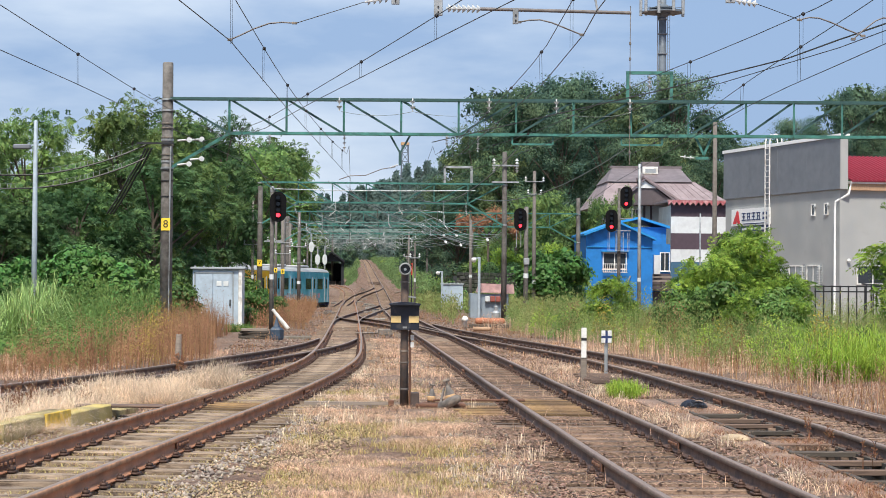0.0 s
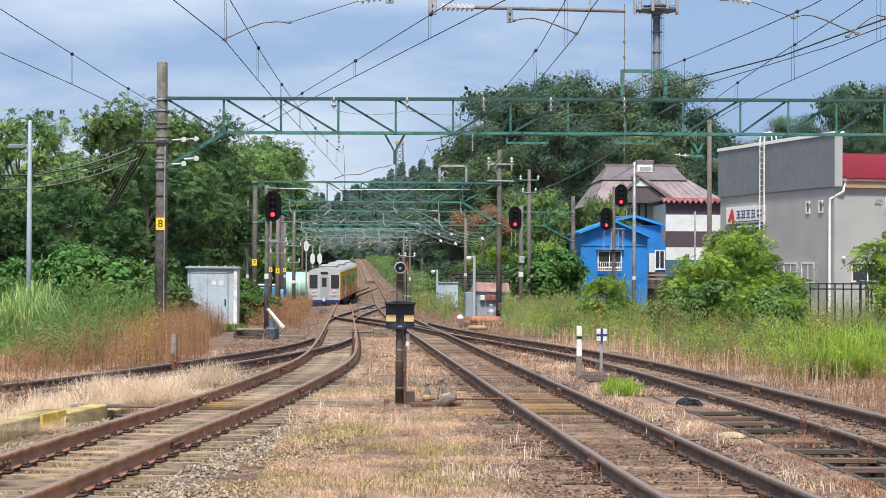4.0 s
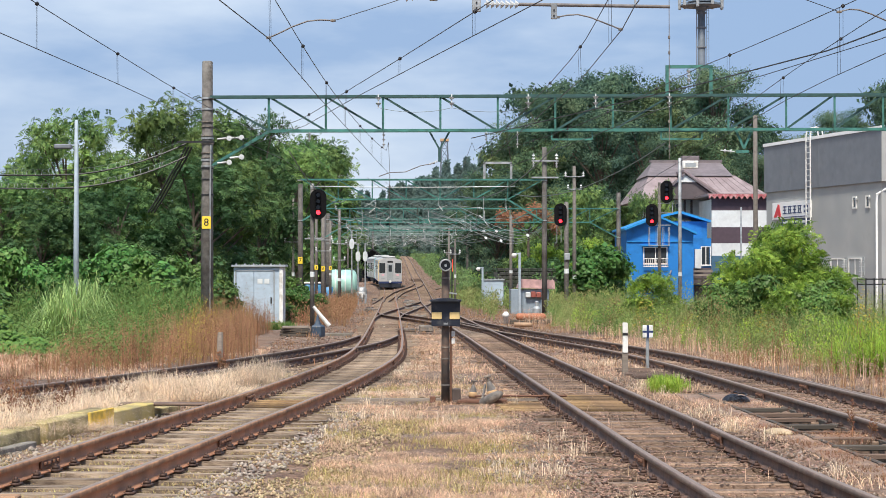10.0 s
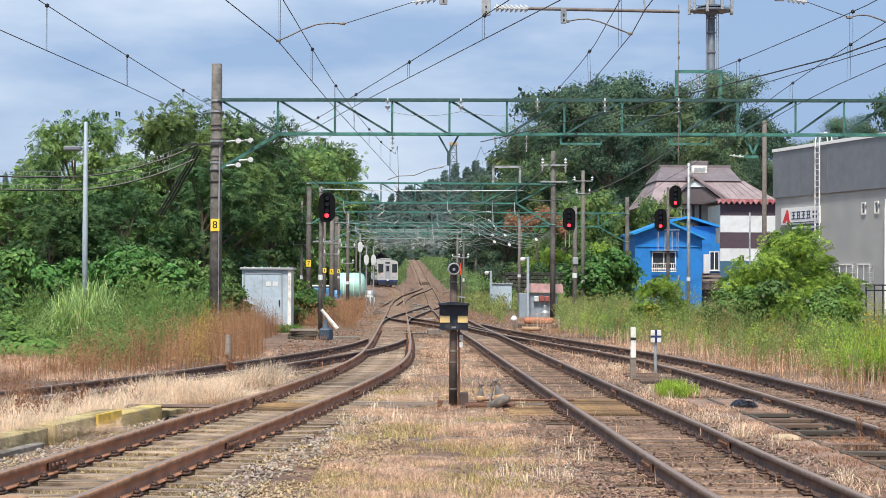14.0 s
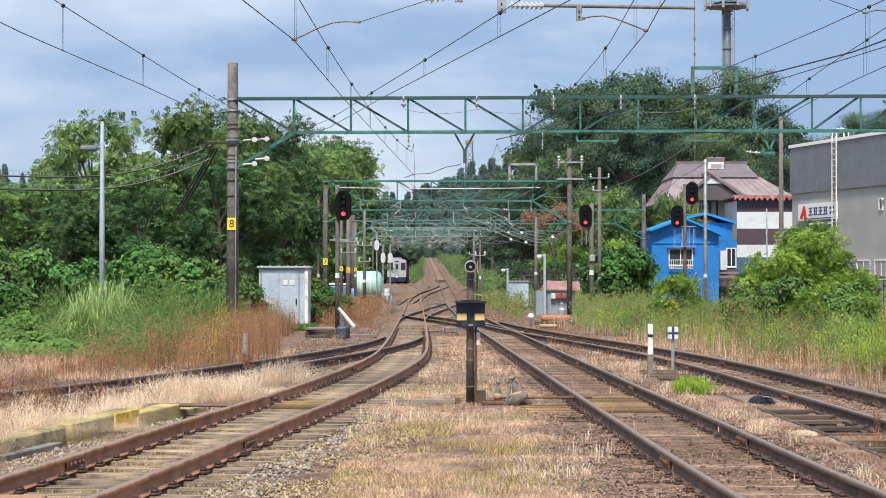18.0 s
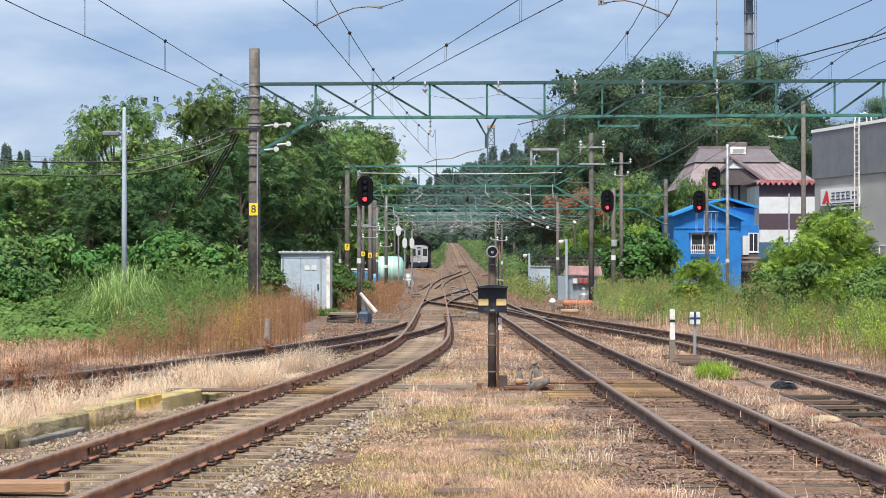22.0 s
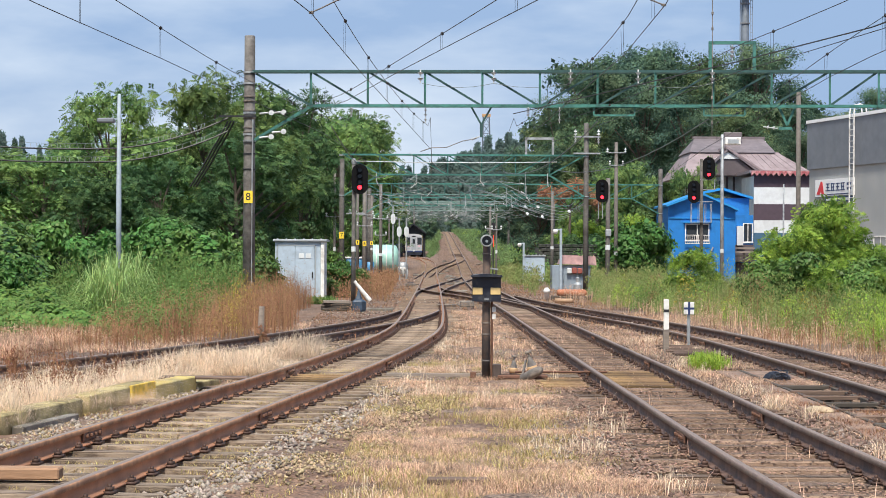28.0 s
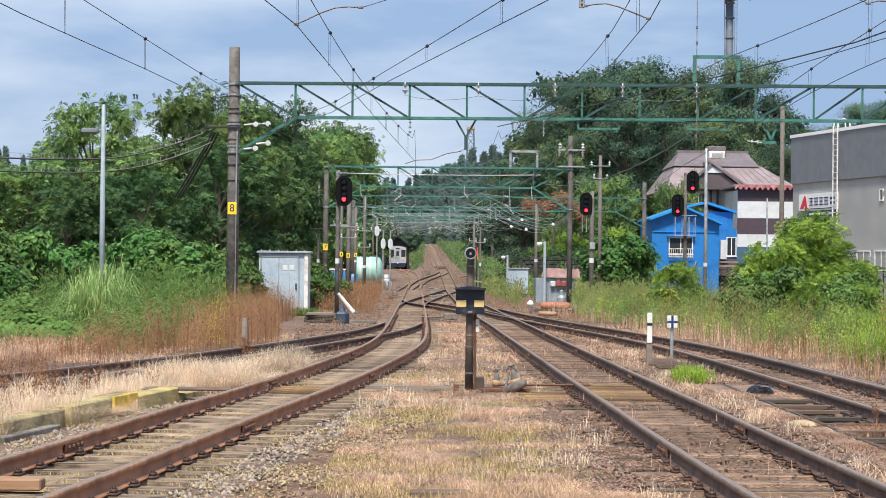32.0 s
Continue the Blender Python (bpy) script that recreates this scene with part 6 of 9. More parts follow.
# pale feeders and jumper loops over the junction
for dx, dz in ((0, 0), (0.5, -0.12), (-0.4, 0.1)):
    wire(((-0.97 + dx, 100, 6.64 + dz), (0.62 + dx, 115, 6.25 + dz), (4.1 + dx, 130, 5.42 + dz), (8.8 + dx, 150, 4.5 + dz)), 0.013, "pale jumper wire slung across the junction", M_WIRE_WHITE, 0.12)
jr = random.Random(21)
for i in range(9):
    y = jr.choice((108, 116, 128, 139, 150, 164, 178, 190))
    x, z, w = jr.uniform(-3.5, 7), jr.uniform(4.9, 6.3), jr.uniform(0.8, 2.6)
    wire(((x, y, z), (x + w, y + jr.uniform(-4, 8), z + jr.uniform(-0.5, 0.4))), 0.009, "pale jumper loop hanging at the junction", M_WIRE_WHITE, jr.uniform(0.1, 0.45), 7)
for i in range(6):
    y = jr.choice((110, 122, 134, 150, 170, 186))
    x, z = jr.uniform(-3.5, 8), jr.uniform(4.9, 5.9)
    a = jr.uniform(-0.5, 0.5)
    solid("line_tube", rod(new_bm(), (x, y, z), (x + 0.75, y, z + a), 0.016), M_WIRE_WHITE, "short pale steady tube of the overhead line", "tube", "steady tubes")
ir = random.Random(12)
for y in (107, 128, 150, 178, 206):
    wire(((-4.6, y, 5.2), (2.5, y - 0.3, 4.95), (8.6, y, 5.3)), 0.012, "pale cross-span wire with fittings", M_WIRE_PALE, 0.25)
    for x in (-3.2, -0.7, 2.6, 5.9):
        x += ir.uniform(-0.5, 0.5)
        tilt, z = ir.uniform(-0.35, 0.35), ir.uniform(5.3, 5.7)
        bm = new_bm()
        insulator(bm, (x, y - 0.2, z), (x + tilt, y - 0.2, z - 0.28), 2, 0.075)
        tube(bm, ((x, y - 0.2, 6.0), (x, y - 0.2, z)), 0.012)
        solid("line_insulator", bm, M_PORCELAIN, "white insulator string under a gantry", "insulator", "line insulators")
# signalling cables with hangers, running off over the bushes
for dz, lab in ((0, "thick black cable with hangers slung between poles"), (-0.42, "second black cable slung below the first")):
    wire(((-17.5, 61, 5.35 + dz), (-10.2, 63, 5.0 + dz), (-6.75, 64, 6.05 + dz)), 0.026, lab, M_BLACK, 0.18)
    wire(((-17.5, 61, 5.52 + dz), (-10.2, 63, 5.17 + dz), (-6.75, 64, 6.2 + dz)), 0.005, "thin carrier wire above a cable", M_WIRE_PALE, 0.18)
    bm = new_bm()
    for i in range(62):
        x = -17.3 + i * 0.17 + 0.07 * math.sin(i * 5.3)
        if math.sin(i * 12.9) > 0.55:
            continue
        f = (x + 17.5) / 7.3 if x < -10.2 else (x + 10.2) / 3.45
        z0 = (5.35 - 0.35 * f if x < -10.2 else 5.0 + 1.05 * f) + dz - 0.72 * f * (1 - f)
        yy = 61 + 2 * f if x < -10.2 else 63 + f
        tube(bm, ((x, yy, z0 + 0.16), (x + 0.03 * math.sin(i * 3.1), yy - 0.02, z0 + 0.02)), 0.008, 4)
    solid("cable_hangers", bm, M_WIRE_WHITE, "row of pale cable hangers", "cable hangers", kind="stuff")
for dx in (0, 0.1, 0.2):
    wire(((-6.75 + dx, 64, 5.95), (-7.3 + dx, 64.6, 5.1), (-8.2 + dx, 66, 3.9)), 0.03, "black cable leading down from the pole", M_BLACK, 0.05)
part("cross_arm", beam(new_bm(), (-0.95, -0.2, 6.1), (0.25, -0.2, 6.1), 0.06), M_BLACK, g1, "dark steel cross arm")
for z in (4.4, 4.9, 5.25, 5.6, 5.75, 6.05, 6.3, 6.6, 6.75):
    part("pole_band", lathe(new_bm(), ((0.2, z - 0.02), (0.215, z - 0.015), (0.215, z + 0.015), (0.2, z + 0.02)), 14), M_IRON if z > 5.5 else M_BLACK, g1)
part("cable_conduit", tube(new_bm(), [(0.12, -0.19, 0.2), (0.12, -0.19, 4.2), (0.14, -0.2, 6.0)], 0.028, 6), M_GALV, g1)


# ---- cantilevers and jumpers over the junction ----
def cantilever(x, y, z, side, wide):
    """A hinged bracket that carries a contact wire: tubes, insulators and a steady arm."""
    c = thing("cantilever_bracket", pose(x, y, z), "pale tubular bracket with white insulators under a gantry", "bracket", "overhead line brackets")
    part("drop_tube", rod(new_bm(), (0, 0, 1.0), (0, 0, -0.3), 0.018, sides=6), M_WIRE_WHITE, c)
    part("top_tube", rod(new_bm(), (0, 0, 0.35), (side * wide, 0, 0.5), 0.013, sides=6), M_WIRE_WHITE, c)
    part("stay_tube", rod(new_bm(), (0, 0, -0.2), (side * wide * 0.85, 0, 0.45), 0.013, sides=6), M_WIRE_WHITE, c)
    part("steady_arm", tube(new_bm(), [(side * wide * 0.35, 0, 0.05), (side * wide * 0.7, 0, -0.12), (side * wide, 0, -0.38)], 0.011, 5), M_WIRE_WHITE, c)
    part("insulator", insulator(new_bm(), (side * 0.05, 0, 0.36), (side * 0.3, 0, 0.40), 2, 0.055), M_PORCELAIN, c)
    part("insulator", insulator(new_bm(), (side * 0.05, 0, -0.17), (side * 0.25, 0, -0.02), 2, 0.055), M_PORCELAIN, c)


cr = random.Random(77)
for y, z, xs in ((107, 5.1, (4.6,)), (128, 5.05, (-2.4, 4.9)), (150, 4.95, (-2.2, 1.3, 4.6)), (164, 4.95, (1.0,)), (178, 4.95, (-3.2, 1.6, 4.6)), (192, 5.0, (-2.8, 5.0)),
                 (206, 5.15, (-4.5, -2.2, 1.2, 4.9)), (222, 5.4, (-3.0, 1.4, 4.8)), (250, 6.0, (-5, -2.4, 1.3, 4.9)), (275, 6.6, (-1.0, 1.3, 5.0)), (300, 7.3, (-6, -1.6, 1.2, 4.8)), (330, 8.2, (1.2, 4.7))):
    for x in xs:
        cantilever(x + cr.uniform(-0.3, 0.3), y + cr.uniform(-2, 2), z + cr.uniform(-0.1, 0.15), cr.choice((-1, 1)), cr.uniform(1.3, 2.3))
for k in range(5):
    wire(((4.6 + 0.3 * k, 150 - 3 * k, 6.1 - 0.05 * k), (7.6 + 0.25 * k, 137 - 2 * k, 4.05 + 0.13 * k), (9.1 + 0.1 * k, 125 - k, 4.4 + 0.22 * k)), 0.014, "pale feeder bundle sagging across the junction", M_WIRE_WHITE, 0.25)
for x, y, z in ((6.3, 140, 4.95), (7.1, 138, 4.9), (6.4, 139, 4.45), (7.3, 136, 4.2), (8.6, 128, 4.4)):
    bm = lathe(new_bm(), ((0.04, -0.03), (0.11, -0.025), (0.11, 0.025), (0.04, 0.03)), 12, pose(x, y, z, 60, 0, 30))
    solid("ring_insulator", bm, M_PORCELAIN, "white disc insulator on a feeder", "insulator", "line insulators")
for i in range(20):
    y = cr.uniform(112, 205)
    x, z, w = cr.uniform(-3.5, 8), cr.uniform(4.7, 6.4), cr.uniform(1.2, 4.5)
    wire(((x, y, z), (x + w * cr.choice((-1, 1)), y + cr.uniform(4, 22), z + cr.uniform(-0.5, 0.4))), 0.010, "pale jumper wire over the junction", M_WIRE_WHITE, cr.uniform(0.05, 0.5), 7)


# ---- signals and posts ----
def signal_head(parent, x, y, z, lit=True, s=1.12):
    """A colour-light head: oval back plate, four hooded lenses, the lowest lit red."""
    bm = new_bm()
    outline = []
    w, h = 0.29 * s, 0.53 * s
    for k in range(28):
        a = math.tau * k / 28
        outline.append((x + w * math.cos(a), z + (h - w) * (1 if math.sin(a) >= 0 else -1) + w * math.sin(a)))
    prism(bm, outline, y - 0.02, y + 0.02)
    plate = part("back_plate", bm, M_SIGNAL, parent, "black oval back plate")
    part("lamp_case", soften(box(new_bm(), (x - 0.13 * s, y + 0.02, z - 0.42 * s), (x + 0.13 * s, y + 0.22, z + 0.42 * s)), 0.03), M_SIGNAL, parent)
    for i, dz in enumerate((0.33, 0.11, -0.11, -0.29)):
        on = lit and i == 3
        bm = new_bm()
        rod(bm, (x, y - 0.03, z + dz * s), (x, y - 0.021, z + dz * s), 0.075 * s, sides=16)
        part("lens", bm, M_RED_LIGHT if on else M_LENS, plate, "glowing red lens" if on else "")
        bm = new_bm()
        pts = [(math.cos(a) * 0.095 * s, math.sin(a) * 0.095 * s) for a in np.linspace(0.1, math.pi - 0.1, 9)]
        for (ax, az), (bx, bz) in zip(pts, pts[1:]):
            q = [bm.verts.new(v) for v in ((x + ax, y - 0.021, z + dz * s + az), (x + bx, y - 0.021, z + dz * s + bz), (x + bx, y - 0.17, z + dz * s + bz), (x + ax, y - 0.17, z + dz * s + az))]
            bm.faces.new(q)
        bmesh.ops.solidify(bm, geom=bm.faces[:], thickness=0.006)
        part("hood", bm, M_SIGNAL, plate)
    return plate


def pole_of(parent, x, y, z0, z1, r, mat=None, name="pole", label=""):
    bm = lathe(new_bm(), ((r * 1.1, z0), (r, (z0 + z1) / 2), (r * 0.9, z1 - 0.02), (r * 0.7, z1)), 14, Matrix.Translation((x, y, 0)))
    return part(name, bm, mat or M_POLE, parent, label, True)


sig = thing("colour_light_signal", pose(-3.25, 78, 0), "black oval railway signal showing red on a concrete pole", "signal", "signals of the yard")
pole_of(sig, 0, 0, -0.45, 5.3, 0.082)
signal_head(sig, 0.24, -0.16, 4.6)
for a, b in (((0, -0.05, 4.9), (0.3, -0.05, 4.9)), ((0, -0.05, 4.25), (0.3, -0.05, 4.25)), ((-0.3, 0, 3.25), (0.45, 0, 3.25))):
    part("bracket", beam(new_bm(), a, b, 0.05), M_GALV, sig)
part("white_band", lathe(new_bm(), ((0.09, 1.75), (0.09, 1.95)), 14), M_OFFWHITE, sig, "white painted band")
part("cap_lamp", lathe(new_bm(), ((0.09, 5.2), (0.1, 5.3), (0.05, 5.42)), 10), M_GALV, sig)

sig = thing("colour_light_signal", pose(8.86, 102, 0), "black oval railway signal showing red on a concrete pole", "signal", "signals of the yard")
pole_of(sig, 0, 0, -0.5, 5.6, 0.12)
signal_head(sig, -0.32, -0.16, 4.93)
part("bracket", beam(new_bm(), (-0.35, -0.05, 5.45), (0.05, -0.05, 5.45), 0.05), M_GALV, sig)
for x in (-0.5, -0.28, 0.02):
    part("guard_rod", beam(new_bm(), (x, -0.05, 3.5), (x, -0.05, 4.4), 0.03), M_GALV, sig)
part("relay_box", soften(box(new_bm(), (-0.12, -0.2, 2.6), (0.16, 0.1, 2.95)), 0.02), M_GALV, sig)
part("white_band", lathe(new_bm(), ((0.13, 1.9), (0.13, 2.15)), 14), M_OFFWHITE, sig, "white painted band")

sig = thing("double_signal", pose(13.95, 104, 0), "pair of black railway signals both showing red on one pole", "signal", "signals of the yard")
pole_of(sig, 0, 0, -0.6, 6.7, 0.09)
signal_head(sig, -0.42, -0.16, 4.97)
signal_head(sig, 0.36, -0.16, 6.2)
for a, b in (((-0.45, -0.05, 4.45), (0.6, -0.05, 4.45)), ((-0.1, -0.05, 5.6), (0.6, -0.05, 5.6)), ((0.0, 0.1, 5.1), (0.75, 0.1, 5.1)), ((0.7, 0.1, 5.1), (0.7, 0.1, 5.65))):
    part("bracket", beam(new_bm(), a, b, 0.045), M_GALV, sig)
deck = part("service_platform", beam(new_bm(), (-0.55, 0, 3.38), (0.5, 0, 3.38), 0.5, 0.03), M_GALV, sig, "small steel service platform")
for x in (-0.55, -0.15, 0.2, 0.5):
    for y in (-0.25, 0.25):
        part("guard_rod", beam(new_bm(), (x, y, 3.35), (x, y, 4.35), 0.025), M_GALV, deck)

# the shunting signal between the tracks
dw = thing("shunting_signal", pose(0.71, 27.8, 0), "dark shunting signal post with black and cream plate", "signal")
pole_of(dw, 0, 0, -0.15, 2.0, 0.056, material("dark_post_paint", (0.07, 0.058, 0.052), 0.7, 0, 0.25, 8, 0.15, 60, (0.16, 0.10, 0.07), 3, 0.35))
bm = new_bm()
outline = [(-0.2, 1.08), (0.2, 1.08), (0.2, 1.40), (0.215, 1.43), (0.215, 1.45), (-0.215, 1.45), (-0.215, 1.43), (-0.2, 1.40)]
prism(bm, outline, -0.15, -0.10)
plate = part("indicator_plate", bm, M_NAVY, dw, "dark navy indicator box")
part("case", soften(box(new_bm(), (-0.19, -0.10, 1.1), (0.19, 0.16, 1.4)), 0.02), M_NAVY, plate)
prof = [(-0.22 + 0.44 * k / 12, 1.44 + 0.03 * math.sin(math.pi * k / 12)) for k in range(13)] + [(0.22, 1.425), (-0.22, 1.425)]
part("rain_hood", prism(new_bm(), prof, -0.27, 0.18), M_NAVY, plate)
for s in (-1, 1):
    part("cream_window", soften(box(new_bm(), (s * 0.125 - 0.07, -0.16, 1.175), (s * 0.125 + 0.07, -0.146, 1.275)), 0.006), M_CREAM, plate, "cream yellow pane")
part("maker_plate", box(new_bm(), (-0.03, -0.156, 1.10), (0.03, -0.146, 1.125)), M_GALV, plate)
lamp = part("lamp_housing", lathe(new_bm(), ((0.02, -0.12), (0.075, -0.10), (0.088, 0.0), (0.088, 0.17), (0.07, 0.18), (0.068, 0.05)), 18, pose(0, -0.02, 1.93, 90, 0, 0)), M_GALV, dw, "round grey lamp hood", True)
part("lamp_lens", rod(new_bm(), (0, -0.10, 1.93), (0, -0.12, 1.93), 0.066, sides=18), M_LENS, lamp, "dark glass lens")
part("lamp_core", rod(new_bm(), (0, -0.121, 1.925), (0, -0.128, 1.925), 0.02, sides=10), M_PORCELAIN, lamp)
for z in (0.25, 0.62, 0.78, 1.75):
    part("clamp_band", lathe(new_bm(), ((0.066, z - 0.01), (0.066, z + 0.01)), 14), M_IRON, dw)
bm = new_bm()
rod(bm, (0.08, 0, 0.0), (0.08, 0, 1.1), 0.018)
part("cable_pipe", bm, M_RUSTY, dw)
for z in (0.93, 0.83):
    part("white_tag", box(new_bm(), (0.085, -0.03, z), (0.135, -0.02, z + 0.075)), M_WHITE, dw, "small white tag")
part("terminal_box", soften(box(new_bm(), (0.09, -0.12, -0.08), (0.21, 0.06, 0.20)), 0.01), material("brown_terminal_box", (0.07, 0.05, 0.042), 0.7), dw, "brown steel terminal box")
part("side_arm", beam(new_bm(), (0, 0, 1.55), (0.16, -0.02, 1.53), 0.02), M_GALV, dw)
part("foot_block", soften(box(new_bm(), (-0.22, -0.05, 0.0), (-0.14, 0.05, 0.09)), 0.01), M_RUSTY, dw)
part("duct_board", box(new_bm(), (-1.4, 0.0, 0.02), (0.1, 0.1, 0.06)), M_TIMBER, dw)
part("duct_board", box(new_bm(), (0.2, 0.0, 0.02), (1.3, 0.08, 0.05)), M_TIMBER, dw)


def switch_lantern(x, y, lean, turned, scale=1.0):
    """A hand-worked points lever: weighted bulb of grey and ochre iron on a bed plate."""
    t = thing("points_lever", pose(x, y, 0.03, 0, lean, turned), "grey and ochre points lever weight lying on the ground", "points lever", "points levers")
    b = part("weight", lathe(new_bm(), ((0.03, -0.02), (0.075, 0.03), (0.085, 0.10), (0.07, 0.17), (0.045, 0.23), (0.03, 0.29)), 16), M_IRON, t, "grey iron weight", True)
    part("painted_band", lathe(new_bm(), ((0.078, 0.045), (0.088, 0.075), (0.088, 0.12), (0.074, 0.15)), 16), M_OCHRE, b, "ochre painted band", True)
    part("lever", rod(new_bm(), (0, 0, 0.28), (0, 0, 0.36), 0.018), M_IRON, t)
    part("grip", soften(box(new_bm(), (-0.05, -0.04, 0.35), (0.05, 0.04, 0.39)), 0.01), M_IRON, t)
    return t


for x, y, lean, turned, size in ((1.1, 28.0, 4, 20, 0.72), (1.4, 27.95, -16, -10, 0.92)):
    switch_lantern(x, y, lean, turned).scale = (size, size, size)
t = thing("points_machine", pose(1.32, 27.6, 0.0), "grey points gear housing with rods", "points machine")
part("housing", lathe(new_bm(), ((0.02, -0.2), (0.06, -0.16), (0.072, 0.0), (0.06, 0.14), (0.025, 0.19)), 14, pose(0.02, 0, 0.07, 0, 64, -30)), M_IRON, t, "", True)
part("base_plate", soften(box(new_bm(), (-0.45, 0.05, 0.0), (0.25, 0.45, 0.05)), 0.01), M_RUSTY, t)
part("rod", rod(new_bm(), (-0.2, 0.2, 0.09), (1.1, 0.25, 0.09), 0.016), M_RUSTY, t)
part("crank", beam(new_bm(), (-0.1, 0.1, 0.05), (-0.05, 0.2, 0.26), 0.025), M_IRON, t)
t = thing("points_machine", pose(-0.15, 70, ground_at(0, 70)), "small dark points machine beside the switch", "points machine")
part("housing", soften(box(new_bm(), (1.0, -0.3, 0), (1.5, 0.3, 0.22)), 0.03), M_IRON, t)
part("rod", rod(new_bm(), (0.2, 0, 0.08), (1.0, 0, 0.08), 0.03), M_IRON, t)

t = thing("marker_post", pose(4.24, 36.4, -0.06), "white wooden marker post with a black band", "post")
part("stake", soften(box(new_bm(), (-0.055, -0.03, -0.2), (0.055, 0.03, 0.52)), 0.008), M_TIMBER, t, "bare weathered wood")
part("white_board", soften(box(new_bm(), (-0.048, -0.045, 0.42), (0.048, -0.03, 0.98)), 0.012), M_WHITE, t, "white painted board")
part("black_band", box(new_bm(), (-0.049, -0.05, 0.74), (0.049, -0.046, 0.79)), M_BLACK, t)
t = thing("cross_sign", pose(4.86, 38, -0.05), "square white sign with a navy cross on a grey post", "sign")
part("post", rod(new_bm(), (0, 0, -0.2), (0, 0, 0.72), 0.033, sides=10), M_GALV, t)
sgn = part("sign_board", soften(box(new_bm(), (-0.1, -0.06, 0.64), (0.1, -0.04, 0.88)), 0.008), M_WHITE, t, "white square board")
part("cross_bar", box(new_bm(), (-0.1, -0.066, 0.735), (0.1, -0.061, 0.775)), M_SIGNBLUE, sgn)
part("cross_upright", box(new_bm(), (-0.022, -0.068, 0.64), (0.022, -0.0615, 0.88)), M_SIGNBLUE, sgn)
for i in range(9):
    ob = solid("loose_plank", soften(box(new_bm(), (-0.42, -0.055, 0), (0.42, 0.055, 0.035)), 0.008), M_OLDPLANK, "dark old plank lying by the sign", "plank", "loose planks")
    ob.matrix_world = pose(4.62 + 0.05 * math.sin(i * 2.3), 37.7 - i * 0.4, ground_at(4.5, 36) + 0.045, 0, 0, 5 * math.sin(i * 1.7))

bm = tube(new_bm(), [(-5.6, 14.5, 0.1), (-4.85, 21.6, 0.1), (-4.3, 26.2, 0.09)], 0.035, 6)
solid("stub_rail", bm, M_RUSTY, "rusty stub of rail in the dry grass", "rail")

# ---- the near side of the siding: old platform edge ----
edge = thing("platform_edge", pose(-3.44, 22.62, 0, 0, 0, -9.7), "low mossy concrete edge with a faded yellow end", "kerb", kind="structure")
for i, (a, b) in enumerate(((-6.6, -3.6), (-3.56, -1.25), (-1.05, 0.34))):
    part("kerb_block", soften(box(new_bm(), (-0.42, a, -0.2), (-0.16, b, 0.19 - 0.02 * (2 - i))), 0.015), M_MOSS, edge)
part("kerb_block", soften(box(new_bm(), (-0.42, 0.38, -0.2), (-0.19, 1.27, 0.2)), 0.015), M_MOSS, edge)
part("yellow_face", soften(box(new_bm(), (-0.186, 0.38, -0.2), (-0.15, 1.27, 0.2)), 0.008), M_YELLOW_OLD, edge, "faded yellow painted face")
part("kerb_block", soften(box(new_bm(), (-0.42, 1.31, -0.2), (-0.16, 3.0, 0.15)), 0.015), M_KERB_YELLOW, edge, "dull yellow-brown block")
part("kerb_block", soften(box(new_bm(), (-0.42, 3.04, -0.2), (-0.16, 4.2, 0.06)), 0.015), M_MOSS, edge)
part("dark_slab", soften(box(new_bm(), (-0.154, -3.3, -0.2), (-0.04, -1.7, 0.045)), 0.012), M_CONCRETE, edge, "dark wet-looking slab at the foot")
ob = solid("cable_trough_board", soften(box(new_bm(), (-0.58, -0.16, 0), (0.58, 0.16, 0.03)), 0.01), M_OLDPLANK, "dark board lying across the platform edge", "board")
ob.matrix_world = pose(-3.0, 25.7, 0.112, 0, 0, -2)
ob = solid("timber_baulk", soften(box(new_bm(), (-0.7, -0.1, 0), (0.1, 0.1, 0.09)), 0.012), material("orange_stained_timber", (0.36, 0.21, 0.12), 0.8, 0, 0.2, 6, 0.3, 40, stretch=(0.4, 5, 5)),
           "orange-brown timber lying between the rails", "timber")
ob.matrix_world = pose(-2.95, 15.1, 0.03, 0, 0, 0)
ob = solid("half_buried_board", soften(box(new_bm(), (-0.24, -0.08, -0.02), (0.24, 0.08, 0.03)), 0.01), M_OLDPLANK, "brown board half buried in dry grass", "board")
ob.matrix_world = pose(0.18, 15.3, 0.0, 0, 0, 2)

# ---- drainage pit with cross boards beside the outer track ----
pit = thing("drainage_pit", Matrix(), "dark drainage pit crossed by old boards", "drain", kind="structure")
part("pit_bed", box(new_bm(), (4.2, 12.9, -0.87), (5.3, 29.6, -0.8)), M_PIT_SHADE, pit)
for x in (4.54, 5.18):
    part("pit_wall", box(new_bm(), (x, 12.9, -0.8), (x + 0.06, 29.6, 0.02)), M_PIT, pit)
pr = random.Random(3)
for i in range(10):
    yy = 17.3 + i * 0.97 + pr.uniform(-0.08, 0.08)
    part("cross_board", soften(box(new_bm(), (4.5, yy, -0.02), (5.28, yy + 0.1, 0.035)), 0.008), M_OLDPLANK if i % 3 else M_PIT, pit)
